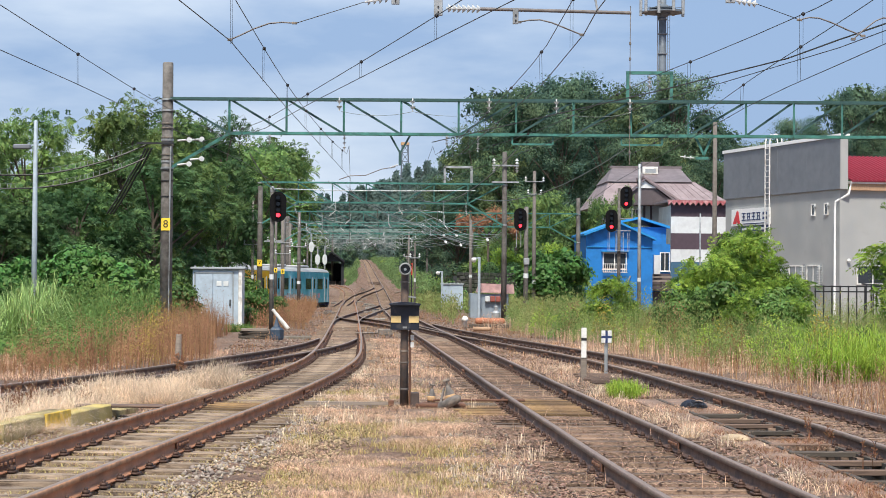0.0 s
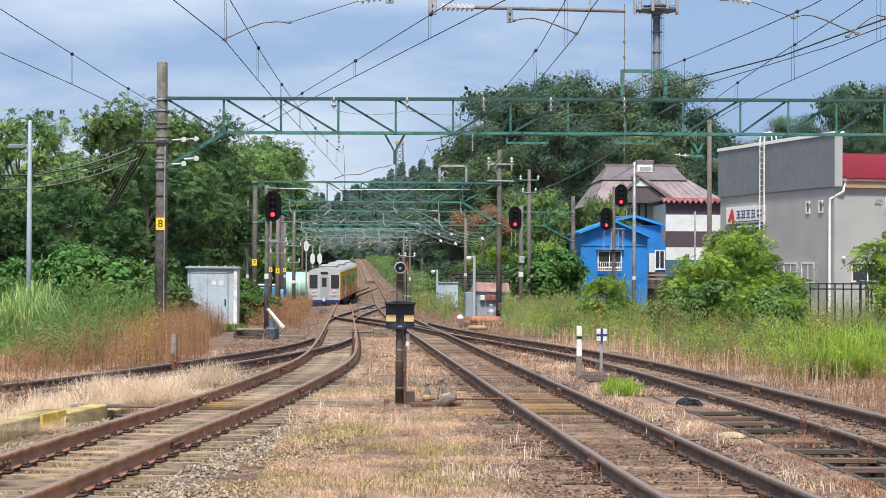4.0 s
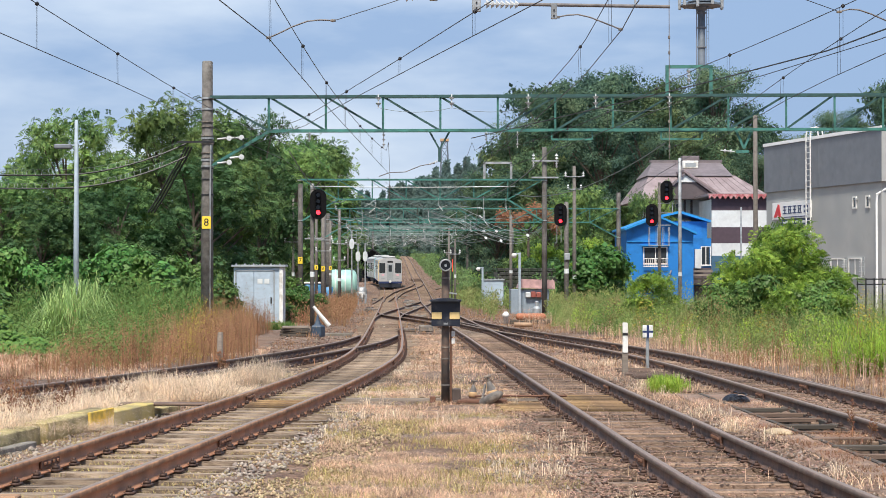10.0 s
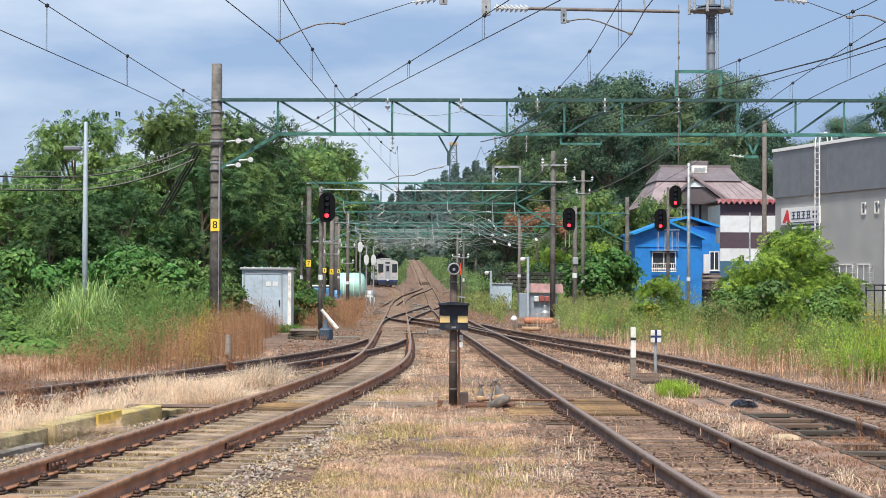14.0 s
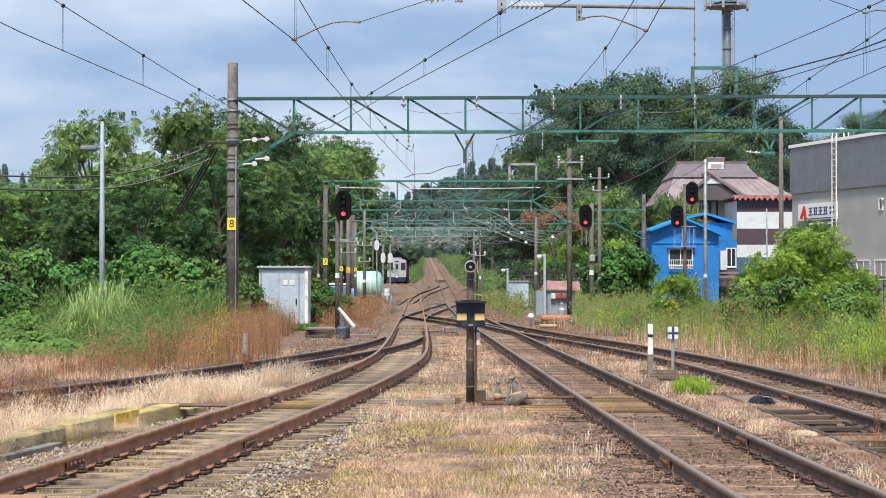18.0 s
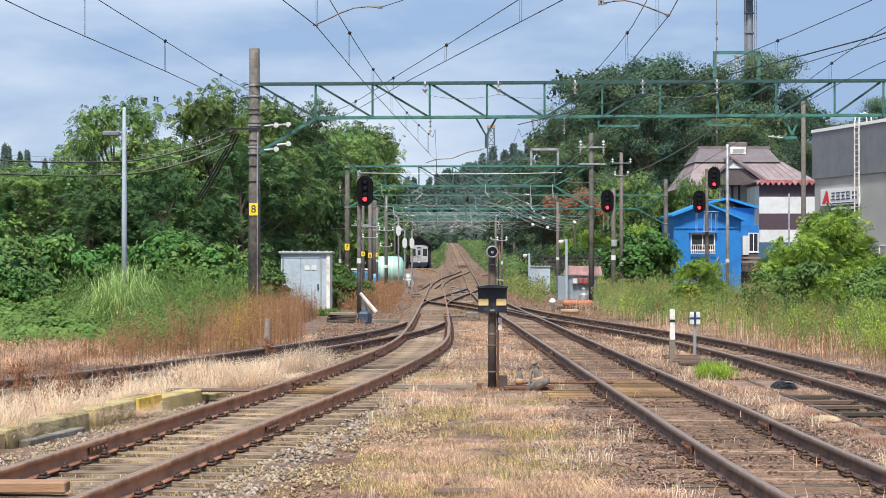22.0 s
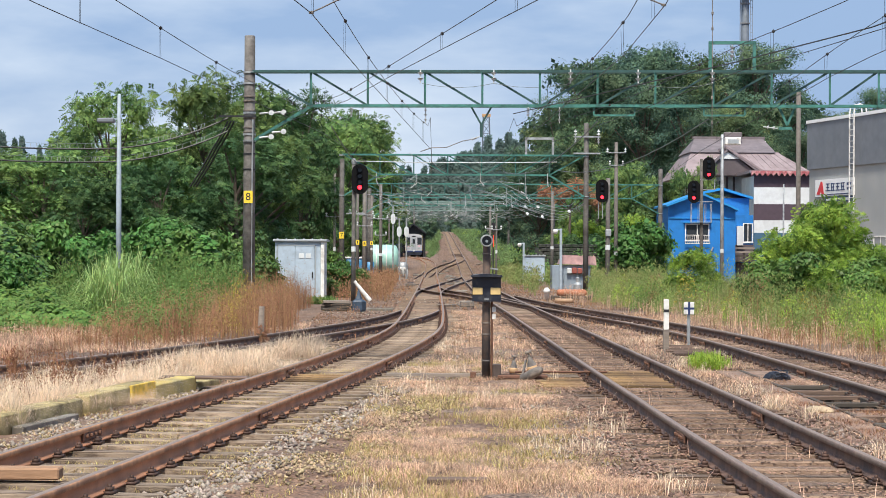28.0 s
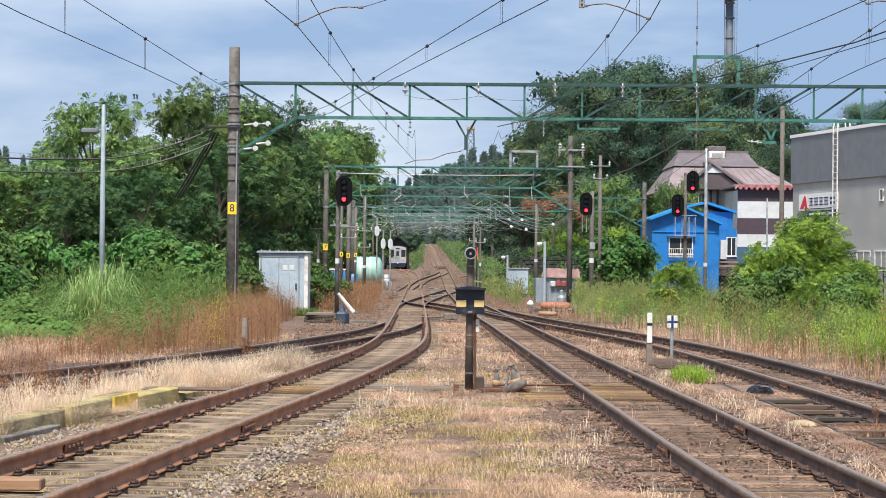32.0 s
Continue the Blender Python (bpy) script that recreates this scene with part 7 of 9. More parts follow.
for x0, x1, y0, y1 in ((4.19, 4.536, 12.92, 26.55), (5.244, 5.33, 12.92, 26.55), (4.604, 5.176, 12.92, 16.9), (4.19, 5.33, 26.6, 29.58), (4.604, 5.176, 21.2, 22.0)):
    part("earth_fill", soften(box(new_bm(), (x0, y0, -0.6), (x1, y1, 0.012)), 0.01), M_EARTHFILL, pit, "brown earth filling the pit")
    n = int(1500 * (y1 - y0) * (x1 - x0))
    x, y = scatter(RS, n, x0 - 0.05, x1 + 0.05, y0 - 0.1, y1 + 0.1, lambda x, y: value_noise(x, y, 0.4, 51) > -0.4)
    stuff("dry_grass", blades(RS, x, y, 0.08, 0.006, 1.3), M_DRY, "short dry grass on the filled drain", "grass")
    x, y = scatter(RS, n, x0, x1, y0 - 0.1, y1 + 0.1, lambda x, y: value_noise(x, y, 0.5, 52) > -0.2)
    stuff("dry_grass", blades(RS, x, y, 0.11, 0.006, 1.2), M_BROWN_WEED, "dead brown stalks on the filled drain", "grass")
x, y = tufts(RS, np.array((5.12, 4.96, 5.02, 5.3)), np.array((21.25, 21.6, 19.0, 18.2)), 3, 0.04)
stuff("dead_stalks", weeds(RS, x, y, 0.3, 0.028, 30, 0.15, 0.5, 0.05), M_BROWN_WEED, "rust-brown seed heads beside the pit", "weeds")
for i, (sx, sy, sr) in enumerate(((4.2, 24.0, 0.2), (5.1, 27.0, 0.22), (4.42, 27.4, 0.28), (4.1, 29.3, 0.2))):
    x, y = scatter(RS, 2200, sx - 0.4, sx + 0.4, sy - 0.8, sy + 0.8, lambda x, y: (x - sx) ** 2 / (sr * sr) + (y - sy) ** 2 / 0.5 < 1)
    stuff("straw_tuft", blades(RS, x, y, 0.11, 0.008, 1.1), M_DRY, "flattened tuft of pale straw by the pit", "grass")
bm = tube(new_bm(), [(math.cos(a) * (0.15 + 0.035 * math.sin(a * 1.7)), math.sin(a) * (0.2 + 0.04 * math.cos(a * 2.3)), 0.04 + 0.012 * a + 0.02 * math.sin(a * 3.1)) for a in np.linspace(0, 15, 60)], 0.018, 6)
for k, (bx, by, bs) in enumerate(((4.72, 27.65, 0.1), (4.86, 27.5, 0.075))):
    lump = new_bm()
    bmesh.ops.create_icosphere(lump, subdivisions=2, radius=1)
    lr = random.Random(k)
    for v in lump.verts:
        v.co = Vector((v.co.x * bs * 1.25, v.co.y * bs, max(-0.15, v.co.z) * bs)) * lr.uniform(0.8, 1.15)
    ob = solid("plastic_sack", lump, M_NAVY, "crumpled dark plastic sack beside the pit", "sack", "dark sacks")
    ob.matrix_world = pose(bx, by, 0.03, 0, 0, 30 * k)
ob = solid("hose_coil", bm, M_NAVY, "dark coiled hose lying beside the pit", "hose", smooth=True)
ob.matrix_world = pose(4.78, 27.4, 0.02, 6, 0, 12)
ob.scale = (0.5, 0.5, 0.6)
bm = tube(new_bm(), [(p[0] + 0.75, p[1], ground_at(p[0], p[1]) + 0.12) for p in resample(TRACK_OUTER, 1.0, 22, 47)], 0.03, 6)
solid("spare_rail", bm, M_RAILTOP, "loose rail lying beside the outer track", "rail")

x, y = tufts(RS, np.array((-5.25, -4.44, -4.81, -5.6, -4.2)), np.array((24.75, 24.0, 25.0, 26.2, 25.6)), 7, 0.06)
stuff("dead_stalks", weeds(RS, x, y, 0.42, 0.035, 26, 0.2, 0.2, 0.05), M_BROWN_WEED, "dark reddish dead plants standing in the straw", "weeds")
lump = new_bm()
bmesh.ops.create_icosphere(lump, subdivisions=3, radius=1)
lr = random.Random(77)
for v in lump.verts:
    v.co = Vector((v.co.x * 0.14, v.co.y * 0.26, max(-0.2, v.co.z) * 0.05)) * lr.uniform(0.93, 1.06)
ob = solid("sandy_stone", lump, material("pale_sandstone", (0.47, 0.36, 0.23), 0.95, 0, 0.25, 12, 0.4, 60), "flat pale sandy stone beside the pit", "stone", smooth=True)
ob.matrix_world = pose(4.3, 22.1, 0.02, 0, 0, 8)

# stained timbers under the points
st = random.Random(15)
M_STAINED = material("ochre_stained_timber", (0.37, 0.235, 0.10), 0.9, 0, 0.35, 6, 0.3, 40, (0.13, 0.08, 0.045), 3.5, 0.6, per_object=0.5, stretch=(0.4, 5, 5))
for k in range(11):
    y = 26.2 + k * 0.3
    ob = solid("points_timber", soften(box(new_bm(), (-0.44 - st.uniform(0, 0.04), -0.045, -0.06), (0.42, 0.045, 0.012)), 0.012), M_STAINED, "ochre-stained timber under the points", "timber", "stained timbers")
    ob.matrix_world = pose(2.77 + (0.0 if k % 2 else -0.02), y, 0.008, 0, 0, st.uniform(-2, 2))
    ob = solid("points_timber", soften(box(new_bm(), (-0.2 - st.uniform(0, 0.3), -0.04, -0.06), (0.2, 0.04, 0.012)), 0.012), M_STAINED, "ochre-stained timber end beside the rail", "timber", "stained timbers")
    ob.matrix_world = pose(1.84, y + st.uniform(-0.05, 0.05), 0.0, 0, 0, st.uniform(-4, 4))
for k in range(4):
    ob = solid("points_timber", soften(box(new_bm(), (-0.5, -0.05, -0.06), (0.45, 0.05, 0.008)), 0.012), M_STAINED, "ochre-stained timber across the curved track", "timber", "stained timbers")
    ob.matrix_world = pose(-1.55, 27.0 + 0.42 * k, 0.004, 0, 0, st.uniform(-3, 3) - 5)

# ---- loose stones ----
OCTA_V = np.array(((1, 0, 0), (-1, 0, 0), (0, 1, 0), (0, -1, 0), (0, 0, 1), (0, 0, -1)), dtype=float)
OCTA_F = np.array(((0, 2, 4), (2, 1, 4), (1, 3, 4), (3, 0, 4), (2, 0, 5), (1, 2, 5), (3, 1, 5), (0, 3, 5)))


def stones(seed, n, x0, x1, y1, keep, small, large, mat, label, lift=-0.012):
    """Angular stones strewn over the bed, thickest at the near end."""
    rs = np.random.RandomState(seed)
    sx, sy = rs.uniform(x0, x1, n), 13.5 + (y1 - 13.5) * rs.uniform(0, 1, n) ** 1.5
    cl = np.interp(sy, [p[1] for p in TRACK_LEFT], [p[0] for p in TRACK_LEFT])
    cr = np.interp(sy, [p[1] for p in TRACK_RIGHT], [p[0] for p in TRACK_RIGHT])
    k = keep(sx, sy, cl, cr, rs.uniform(0, 1, n)) & (np.abs(np.abs(sx - cl) - 0.566) > 0.09) & (np.abs(np.abs(sx - cr) - 0.566) > 0.09)
    k &= ~((np.abs(sx - 4.75) < 0.56) & (sy < 29.7))
    for pts, mid, y_first, y_last in ((TRACK_LEFT, cl, 5, 372), (TRACK_RIGHT, cr, 5, 620)):
        c = resample(pts, 0.6, y_first, y_last)
        s = np.interp(sy, c[:, 1], c[:, 2])
        k &= ~((np.abs((s + 0.3) % 0.6 - 0.3) < 0.125) & (np.abs(sx - mid) < 1.1) & (rs.uniform(0, 1, n) < 0.93))
    sx, sy = sx[k], sy[k]
    n = len(sx)
    size = rs.uniform(small, large, n)
    v = OCTA_V[None] * size[:, None, None] * rs.uniform(0.6, 1.3, (n, 6, 1)) + rs.normal(0, 0.25, (n, 6, 3)) * size[:, None, None]
    v[:, :, 2] *= 0.8
    inside = np.minimum(np.abs(sx - np.interp(sy, [p[1] for p in TRACK_LEFT], [p[0] for p in TRACK_LEFT])), np.abs(sx - np.interp(sy, [p[1] for p in TRACK_RIGHT], [p[0] for p in TRACK_RIGHT]))) < 1.0
    v += np.stack((sx, sy, bed(sx, sy) + lift - 0.045 * inside * (sy < 60)), 1)[:, None]
    stuff("ballast_stones", (v.reshape(-1, 3), (np.arange(n)[:, None, None] * 6 + OCTA_F[None]).reshape(-1, 3)), mat, label, "stones")


stones(21, 34000, -4.6, 1.2, 40, lambda x, y, a, b, r: (np.abs(x - a) < 1.5) & (r < np.interp(y, (14, 24, 40), (0.8, 0.5, 0.15)) * np.where(np.abs(x - a) < 0.52, 0.4, 1)), 0.012, 0.033, M_BALLAST, "pale grey ballast stones in the left track")
stones(22, 52000, -4.2, 1.6, 48, lambda x, y, a, b, r: (x - a > -1.6) & (x - a < 2.2) & (value_noise(x, y, 1.1, 33) + value_noise(x, y, 0.35, 35) * 0.6 + r * 0.9 > 0.45), 0.008, 0.024, M_BALLAST_OCHRE, "ochre gravel beside the left track")
stones(23, 66000, 0.9, 7.4, 52, lambda x, y, a, b, r: (x - b > -1.2) & (value_noise(x, y, 0.9, 34) + r * 0.8 > 0.1) & ((np.abs(x - b) > 0.5) | (r > 0.7)), 0.012, 0.036, M_BALLAST_DARK, "rust-brown ballast stones along the main line")
stones(24, 26000, 0.9, 7.4, 52, lambda x, y, a, b, r: (np.abs(x - b) < 2.4) & (r * 1.4 - value_noise(x, y, 1.3, 39) < 0.75), 0.010, 0.026, M_BALLAST, "scattered pale stones along the main line")

# ---- the left side: hut, lamp post, poles, junk ----
hut = thing("signal_hut", pose(-6.3, 77.5, -0.25), "pale blue sheet-metal relay hut with double doors", "hut")
W, Hh = 1.78, 2.38
part("body", soften(box(new_bm(), (0, 0.05, 0), (W, 1.7, Hh)), 0.01), M_HUT, hut)
part("roof", soften(box(new_bm(), (-0.08, -0.08, Hh), (W + 0.25, 1.85, Hh + 0.09)), 0.015), M_HUT_EDGE, hut, "flat grey roof edge")
part("side_wall", soften(box(new_bm(), (W + 0.004, 0.0, 0.0), (W + 0.15, 1.7, Hh - 0.004)), 0.01), M_WHITE, hut, "whitish ribbed side panel")
for i in range(6):
    part("roof_bolt", rod(new_bm(), (0.1 + i * 0.34, 0.0, Hh + 0.09), (0.1 + i * 0.34, 0.0, Hh + 0.14), 0.03), M_GALV, hut)
for x0, x1, win in ((0.12, 0.78, False), (0.80, 1.54, True)):
    d = part("door", soften(box(new_bm(), (x0, 0.02, 0.08), (x1, 0.05, Hh - 0.18)), 0.01), M_HUT, hut, "pale blue steel door")
    if win:
        for wx in (0.93, 1.2):
            part("vent_pane", soften(box(new_bm(), (wx, 0.004, 1.72), (wx + 0.2, 0.02, 1.92)), 0.01), M_OFFWHITE, d, "small white vent pane")
        part("handle", box(new_bm(), (x1 - 0.1, -0.03, 0.95), (x1 - 0.05, 0.02, 1.2)), M_BLACK, d, "dark door handle")
    else:
        part("handle", box(new_bm(), (x1 - 0.07, -0.01, 0.85), (x1 - 0.04, 0.02, 1.1)), M_GALV, d)
part("door_frame", beam(beam(beam(new_bm(), (0.08, 0.03, 0), (0.08, 0.03, Hh - 0.12), 0.05), (1.58, 0.03, 0), (1.58, 0.03, Hh - 0.12), 0.05), (0.06, 0.03, Hh - 0.14), (1.6, 0.03, Hh - 0.14), 0.05), M_HUT_EDGE, hut)
part("plinth", box(new_bm(), (-0.1, -0.1, -0.3), (W + 0.35, 1.8, 0.02)), M_CONCRETE, hut)

lp = thing("lamp_post", pose(-9.62, 60, 0), "slim pale blue-grey lamp post with a flat lamp", "lamp post")
part("post", lathe(new_bm(), ((0.085, -0.3), (0.08, 3.2), (0.055, 6.45), (0.03, 6.5)), 14), M_LIGHTPOLE, lp, "", True)
part("bracket", beam(new_bm(), (-0.02, 0, 5.75), (-0.2, -0.05, 5.72), 0.05), M_LIGHTPOLE, lp)
part("lamp_head", soften(box(new_bm(), (-0.65, -0.2, 5.62), (-0.12, 0.1, 5.76)), 0.03), M_DARKPANEL, lp, "flat dark grey lamp head")


def line_pole(x, y, top, r, label, number="", plate_z=0.0, arms=(), mat=None):
    p = thing("line_pole", pose(x, y, ground_at(x, y)), label, "pole", "line poles")
    top -= ground_at(x, y)
    r *= 0.82
    pole_of(p, 0, 0, -0.3, top, r, mat or M_POLE_PALE)
    if plate_z:
        sign_plate(p, 0, -r - 0.01, plate_z, number, 0.33)
    part("white_band", lathe(new_bm(), ((r * 1.1, 1.7 + abs(x * 7.3) % 1.3), (r * 1.1, 1.9 + abs(x * 7.3) % 1.3)), 12), M_OFFWHITE, p, "white painted band")
    for z, half in arms:
        part("cross_arm", beam(new_bm(), (-half, -r, z), (half, -r, z), 0.05), M_GALV, p)
        for s in (-1, 1):
            part("insulator", insulator(new_bm(), (s * half * 0.9, -r, z), (s * half * 0.9, -r, z + 0.28), 2, 0.08), M_PORCELAIN, p)
    return p


line_pole(-5.75, 112, 6.2, 0.09, "weathered concrete line pole with white band", arms=((4.0, 0.5),))
line_pole(-4.55, 126, 5.9, 0.13, "concrete line pole with yellow plate 6", "6", 2.57, ((4.4, 0.6), (3.7, 0.5)))
line_pole(-5.47, 138, 6.6, 0.12, "concrete line pole with yellow plate", "", 2.75, ((4.8, 0.6),))
line_pole(-5.6, 172, 6.6, 0.13, "concrete line pole with yellow plate", "", 2.9, ((5.0, 0.7),))
line_pole(-3.75, 134, 6.3, 0.14, "concrete line pole with cable fittings", arms=((4.3, 0.5), (3.2, 0.4)))
line_pole(-4.75, 200, 7.0, 0.12, "concrete line pole beyond the tank", arms=((5.4, 0.8),))
line_pole(15.9, 110, 8.35, 0.12, "slim grey steel pole with a box on top", mat=M_GALV)
line_pole(20.5, 112, 10.9, 0.165, "tall grey-brown wooden power pole", mat=material("weathered_pole", (0.165, 0.148, 0.132), 0.9, 0, 0.2, 6))
line_pole(10.0, 110, 7.9, 0.13, "concrete line pole with insulators", arms=((7.6, 0.55), (6.9, 0.4)))
line_pole(8.1, 138, 6.0, 0.13, "concrete line pole behind the signal")
line_pole(9.5, 160, 6.4, 0.14, "concrete line pole behind the signal")
line_pole(26.35, 150, 7.0, 0.08, "slim galvanised street pole", mat=M_GALV)
line_pole(3.6, 118, 4.0, 0.07, "thin pole behind the shunting signal", arms=((3.4, 0.3),))
line_pole(5.2, 190, 6.4, 0.12, "slim pole beside the climbing line", arms=((4.5, 0.5),))
b = thing("pole_box", pose(16.1, 109.6, 7.75), "white louvred box fixed high on a pole", "box")
part("case", soften(box(new_bm(), (-0.12, -0.2, 0), (0.75, 0.2, 0.42)), 0.03), M_WHITE, b)
part("grille", box(new_bm(), (0.02, -0.212, 0.08), (0.62, -0.202, 0.3)), M_HUT_EDGE, b)

tank = thing("fuel_tank", pose(-5.07, 185, -0.366), "mint green horizontal cylindrical fuel tank", "tank")
part("shell", lathe(new_bm(), ((0.55, -1.2), (0.9, -1.05), (1.02, -0.85), (1.02, 0.85), (0.9, 1.05), (0.55, 1.2)), 28, pose(0, 0, 1.05, 0, 90, 0)), M_MINT, tank, "", True)
for x in (-0.7, 0.7):
    part("saddle", box(new_bm(), (x - 0.12, -0.8, -0.6), (x + 0.12, 0.8, 0.4)), M_CONCRETE, tank)
for x in (-0.35, 0.35):
    part("hoop", lathe(new_bm(), ((1.03, x - 0.03), (1.03, x + 0.03)), 28, pose(0, 0, 1.05, 0, 90, 0)), M_WHITE, tank)
part("side_tank", lathe(new_bm(), ((0.3, 0), (0.36, 0.05), (0.36, 0.7), (0.2, 0.85)), 16, pose(1.5, -0.4, 0.0)), M_GALV, tank, "small grey side tank", True)
tank.scale = (1.32, 1.32, 1.32)
t = thing("pipe_bend", pose(-3.14, 182.5, -0.75), "white bent vent pipes beside the tank", "pipe")
for dx in (0, 0.28):
    part("pipe", tube(new_bm(), [(dx - 0.3, 0, 0.75), (dx - 0.05, 0, 0.75), (dx + 0.08, 0, 0.66), (dx + 0.12, 0, 0.5), (dx + 0.12, 0, -0.1)], 0.09, 10), M_WHITE, t, "", True)
t.scale = (1.233, 1.233, 1.233)
t = thing("blue_container", pose(-7.3, 177, -0.85), "blue plastic tank with a white lid", "container")
part("body", soften(box(new_bm(), (-0.5, -0.5, 0), (0.55, 0.5, 0.95)), 0.08), M_PLASTIC_BLUE, t)
part("lid", soften(box(new_bm(), (-0.55, -0.55, 0.95), (0.6, 0.55, 1.02)), 0.02), M_WHITE, t)
part("barrel", lathe(new_bm(), ((0.28, 0), (0.3, 0.4), (0.28, 0.8)), 16, Matrix.Translation((0.95, -0.2, 0))), M_PLASTIC_BLUE, t, "", True)
t.scale = (1.45, 1.25, 2.05)
for i, (x, z, y) in enumerate(((-2.88, 4.32, 132.3), (-2.46, 3.48, 132.3), (-1.98, 3.48, 132.3))):
    t = thing("oval_indicator", pose(x * 1.3, y * 1.3, -1.05), "white oval track mirror on a thin grey post", "mirror", "oval track mirrors")
    part("post", rod(new_bm(), (0, 0.08, -0.2), (0, 0.08, z + 0.9), 0.05), M_GALV, t)
    bm = new_bm()
    prism(bm, [(0.16 * math.cos(a), z + 0.35 * math.copysign(abs(math.sin(a)) ** 0.7, math.sin(a))) for a in np.linspace(0, math.tau, 20, endpoint=False)], -0.03, 0.03)
    o = part("oval_board", bm, M_OVAL, t, "greyish white oval board")
    part("centre_strip", box(new_bm(), (-0.015, -0.045, z - 0.24), (0.015, -0.034, z + 0.24)), M_OVAL, o)
    t.scale = (1.3, 1.3, 1.3)

# scrap beside the first signal
pr = random.Random(9)
for i in range(12):
    ob = solid("stacked_timber", soften(box(new_bm(), (-0.42, -0.09, 0), (0.42, 0.09, 0.075)), 0.01), M_PIT if i < 9 else M_TIMBER, "grey timber stacked beside the signal", "timber", "stacked timbers")
    ob.matrix_world = pose(-3.22 + pr.uniform(-0.12, 0.1), 64.3 + (i % 3) * 0.22, ground_at(-3.2, 64) + 0.005 + 0.082 * (i // 3), 0, 0, pr.uniform(-10, 10))
ob = solid("tarpaulin_cover", lathe(new_bm(), ((0.28, 0.08), (0.31, 0.14), (0.31, 0.46), (0.25, 0.52), (0.16, 0.56), (0.1, 0.7), (0.02, 0.95)), 5), M_TARP, "dark blue tarpaulin cover tied at the top", "tarpaulin")
ob.matrix_world = pose(-2.47, 63.4, ground_at(-2.5, 63) - 0.06, 0, 0, 10)
ob.scale = (0.76, 0.76, 0.82)
ob = solid("white_pipe", rod(new_bm(), (-0.12, 0, 0.86), (0.5, 0, 0.1), 0.06, 0.09, 14), M_WHITE, "white pipe leaning beside the signal", "pipe")
ob.matrix_world = pose(-3.06, 77.3, ground_at(-3, 77) - 0.06)
ob = solid("concrete_block", soften(box(new_bm(), (-0.2, -0.15, 0), (0.7, 0.15, 0.11)), 0.02), M_CONCRETE, "low concrete slab beside the scrap", "slab")
ob.matrix_world = pose(-2.08, 64.4, ground_at(-2, 64) - 0.01, 0, 0, 3)
ob = solid("short_stake", rod(new_bm(), (0, 0, -0.1), (0.02, 0, 0.74), 0.075, 0.055, 10), M_TIMBER, "short weathered stake wrapped in dead vines", "stake")
ob.matrix_world = pose(-3.5, 39.6, ground_at(-3.5, 39.6))
weed_mounds(RS, np.array((-3.5, -3.44)), np.array((39.5, 39.6)), 0.13, 0.75, 220, 0.05, M_BROWN_WEED, "dead vines wrapped round a stake")

# ---- the right trackside: cabinets, cameras ----
t = thing("trackside_shed", pose(6.28, 109, -0.95), "blue-grey corrugated shed with a faded red roof", "shed")
part("wall", soften(box(new_bm(), (0.1, 0, 0), (1.75, 1.4, 1.55)), 0.01), M_GREYBLUE, t)
for i in range(14):
    part("rib", box(new_bm(), (0.14 + i * 0.115, -0.02, 0.02), (0.18 + i * 0.115, -0.003, 1.52)), M_GREYBLUE, t)
part("roof", prism(new_bm(), [(0.4, 1.6), (2.0, 1.56), (1.95, 1.95), (0.55, 2.0)], -0.12, 1.5), M_PINKROOF, t, "faded red corrugated roof")
for i in range(9):
    part("roof_rib", beam(new_bm(), (0.6 + i * 0.16, -0.13, 1.62), (0.6 + i * 0.16, -0.02, 1.98), 0.035), M_PINKROOF, t)
for i, c in enumerate((M_OFFWHITE, M_BRICKRED, M_BRICKRED, M_OFFWHITE)):
    part("hung_box", soften(box(new_bm(), (0.72 + i * 0.23, -0.2, 1.2), (0.93 + i * 0.23, -0.025, 1.44 + 0.02 * (i % 2))), 0.03), c, t, "hanging plastic box")
t.scale = (1.28, 1.28, 1.28)
ob = solid("gas_cylinder", lathe(new_bm(), ((0.15, 0), (0.18, 0.1), (0.18, 0.35), (0.08, 0.45), (0.09, 0.62), (0.05, 0.66)), 14), M_GALV, "grey rounded cylinder beside the shed", "cylinder")
ob.matrix_world = pose(6.0, 83.6, 0.05)
ob = solid("rubber_fender", lathe(new_bm(), ((0.09, -0.62), (0.14, -0.55), (0.14, 0.55), (0.09, 0.62)), 14, pose(0, 0, 0.14, 0, 90, 0)), M_BUOY, "faded orange rubber fender lying on boards", "pipe", smooth=True)
ob.matrix_world = pose(5.72, 83.2, ground_at(5, 83) + 0.15)
ob = solid("pale_timber", soften(box(new_bm(), (-0.9, -0.15, 0), (0.9, 0.15, 0.16)), 0.02), M_PIT, "dark timber under the orange pipe", "timber")
ob.matrix_world = pose(5.75, 83.2, ground_at(5, 83))
ob = solid("fire_hydrant", lathe(new_bm(), ((0.1, -0.05), (0.1, 0.3), (0.14, 0.32), (0.14, 0.42), (0.05, 0.52)), 12), M_WHITE, "white stub post beside the shed", "post", smooth=True)
ob.matrix_world = pose(4.6, 82, ground_at(4, 82))
ob = solid("short_log", lathe(new_bm(), ((0.085, -0.35), (0.085, 0.35)), 12, pose(0, 0, 0.09, 0, 90, 0)), M_WOODBAND, "short pale log lying beside the track", "log", smooth=True)
ob.matrix_world = pose(5.0, 77, ground_at(5, 77), 0, 0, -20)
t = thing("equipment_cabinet", pose(6.3, 142, -0.35), "pale grey steel equipment cabinet", "cabinet")
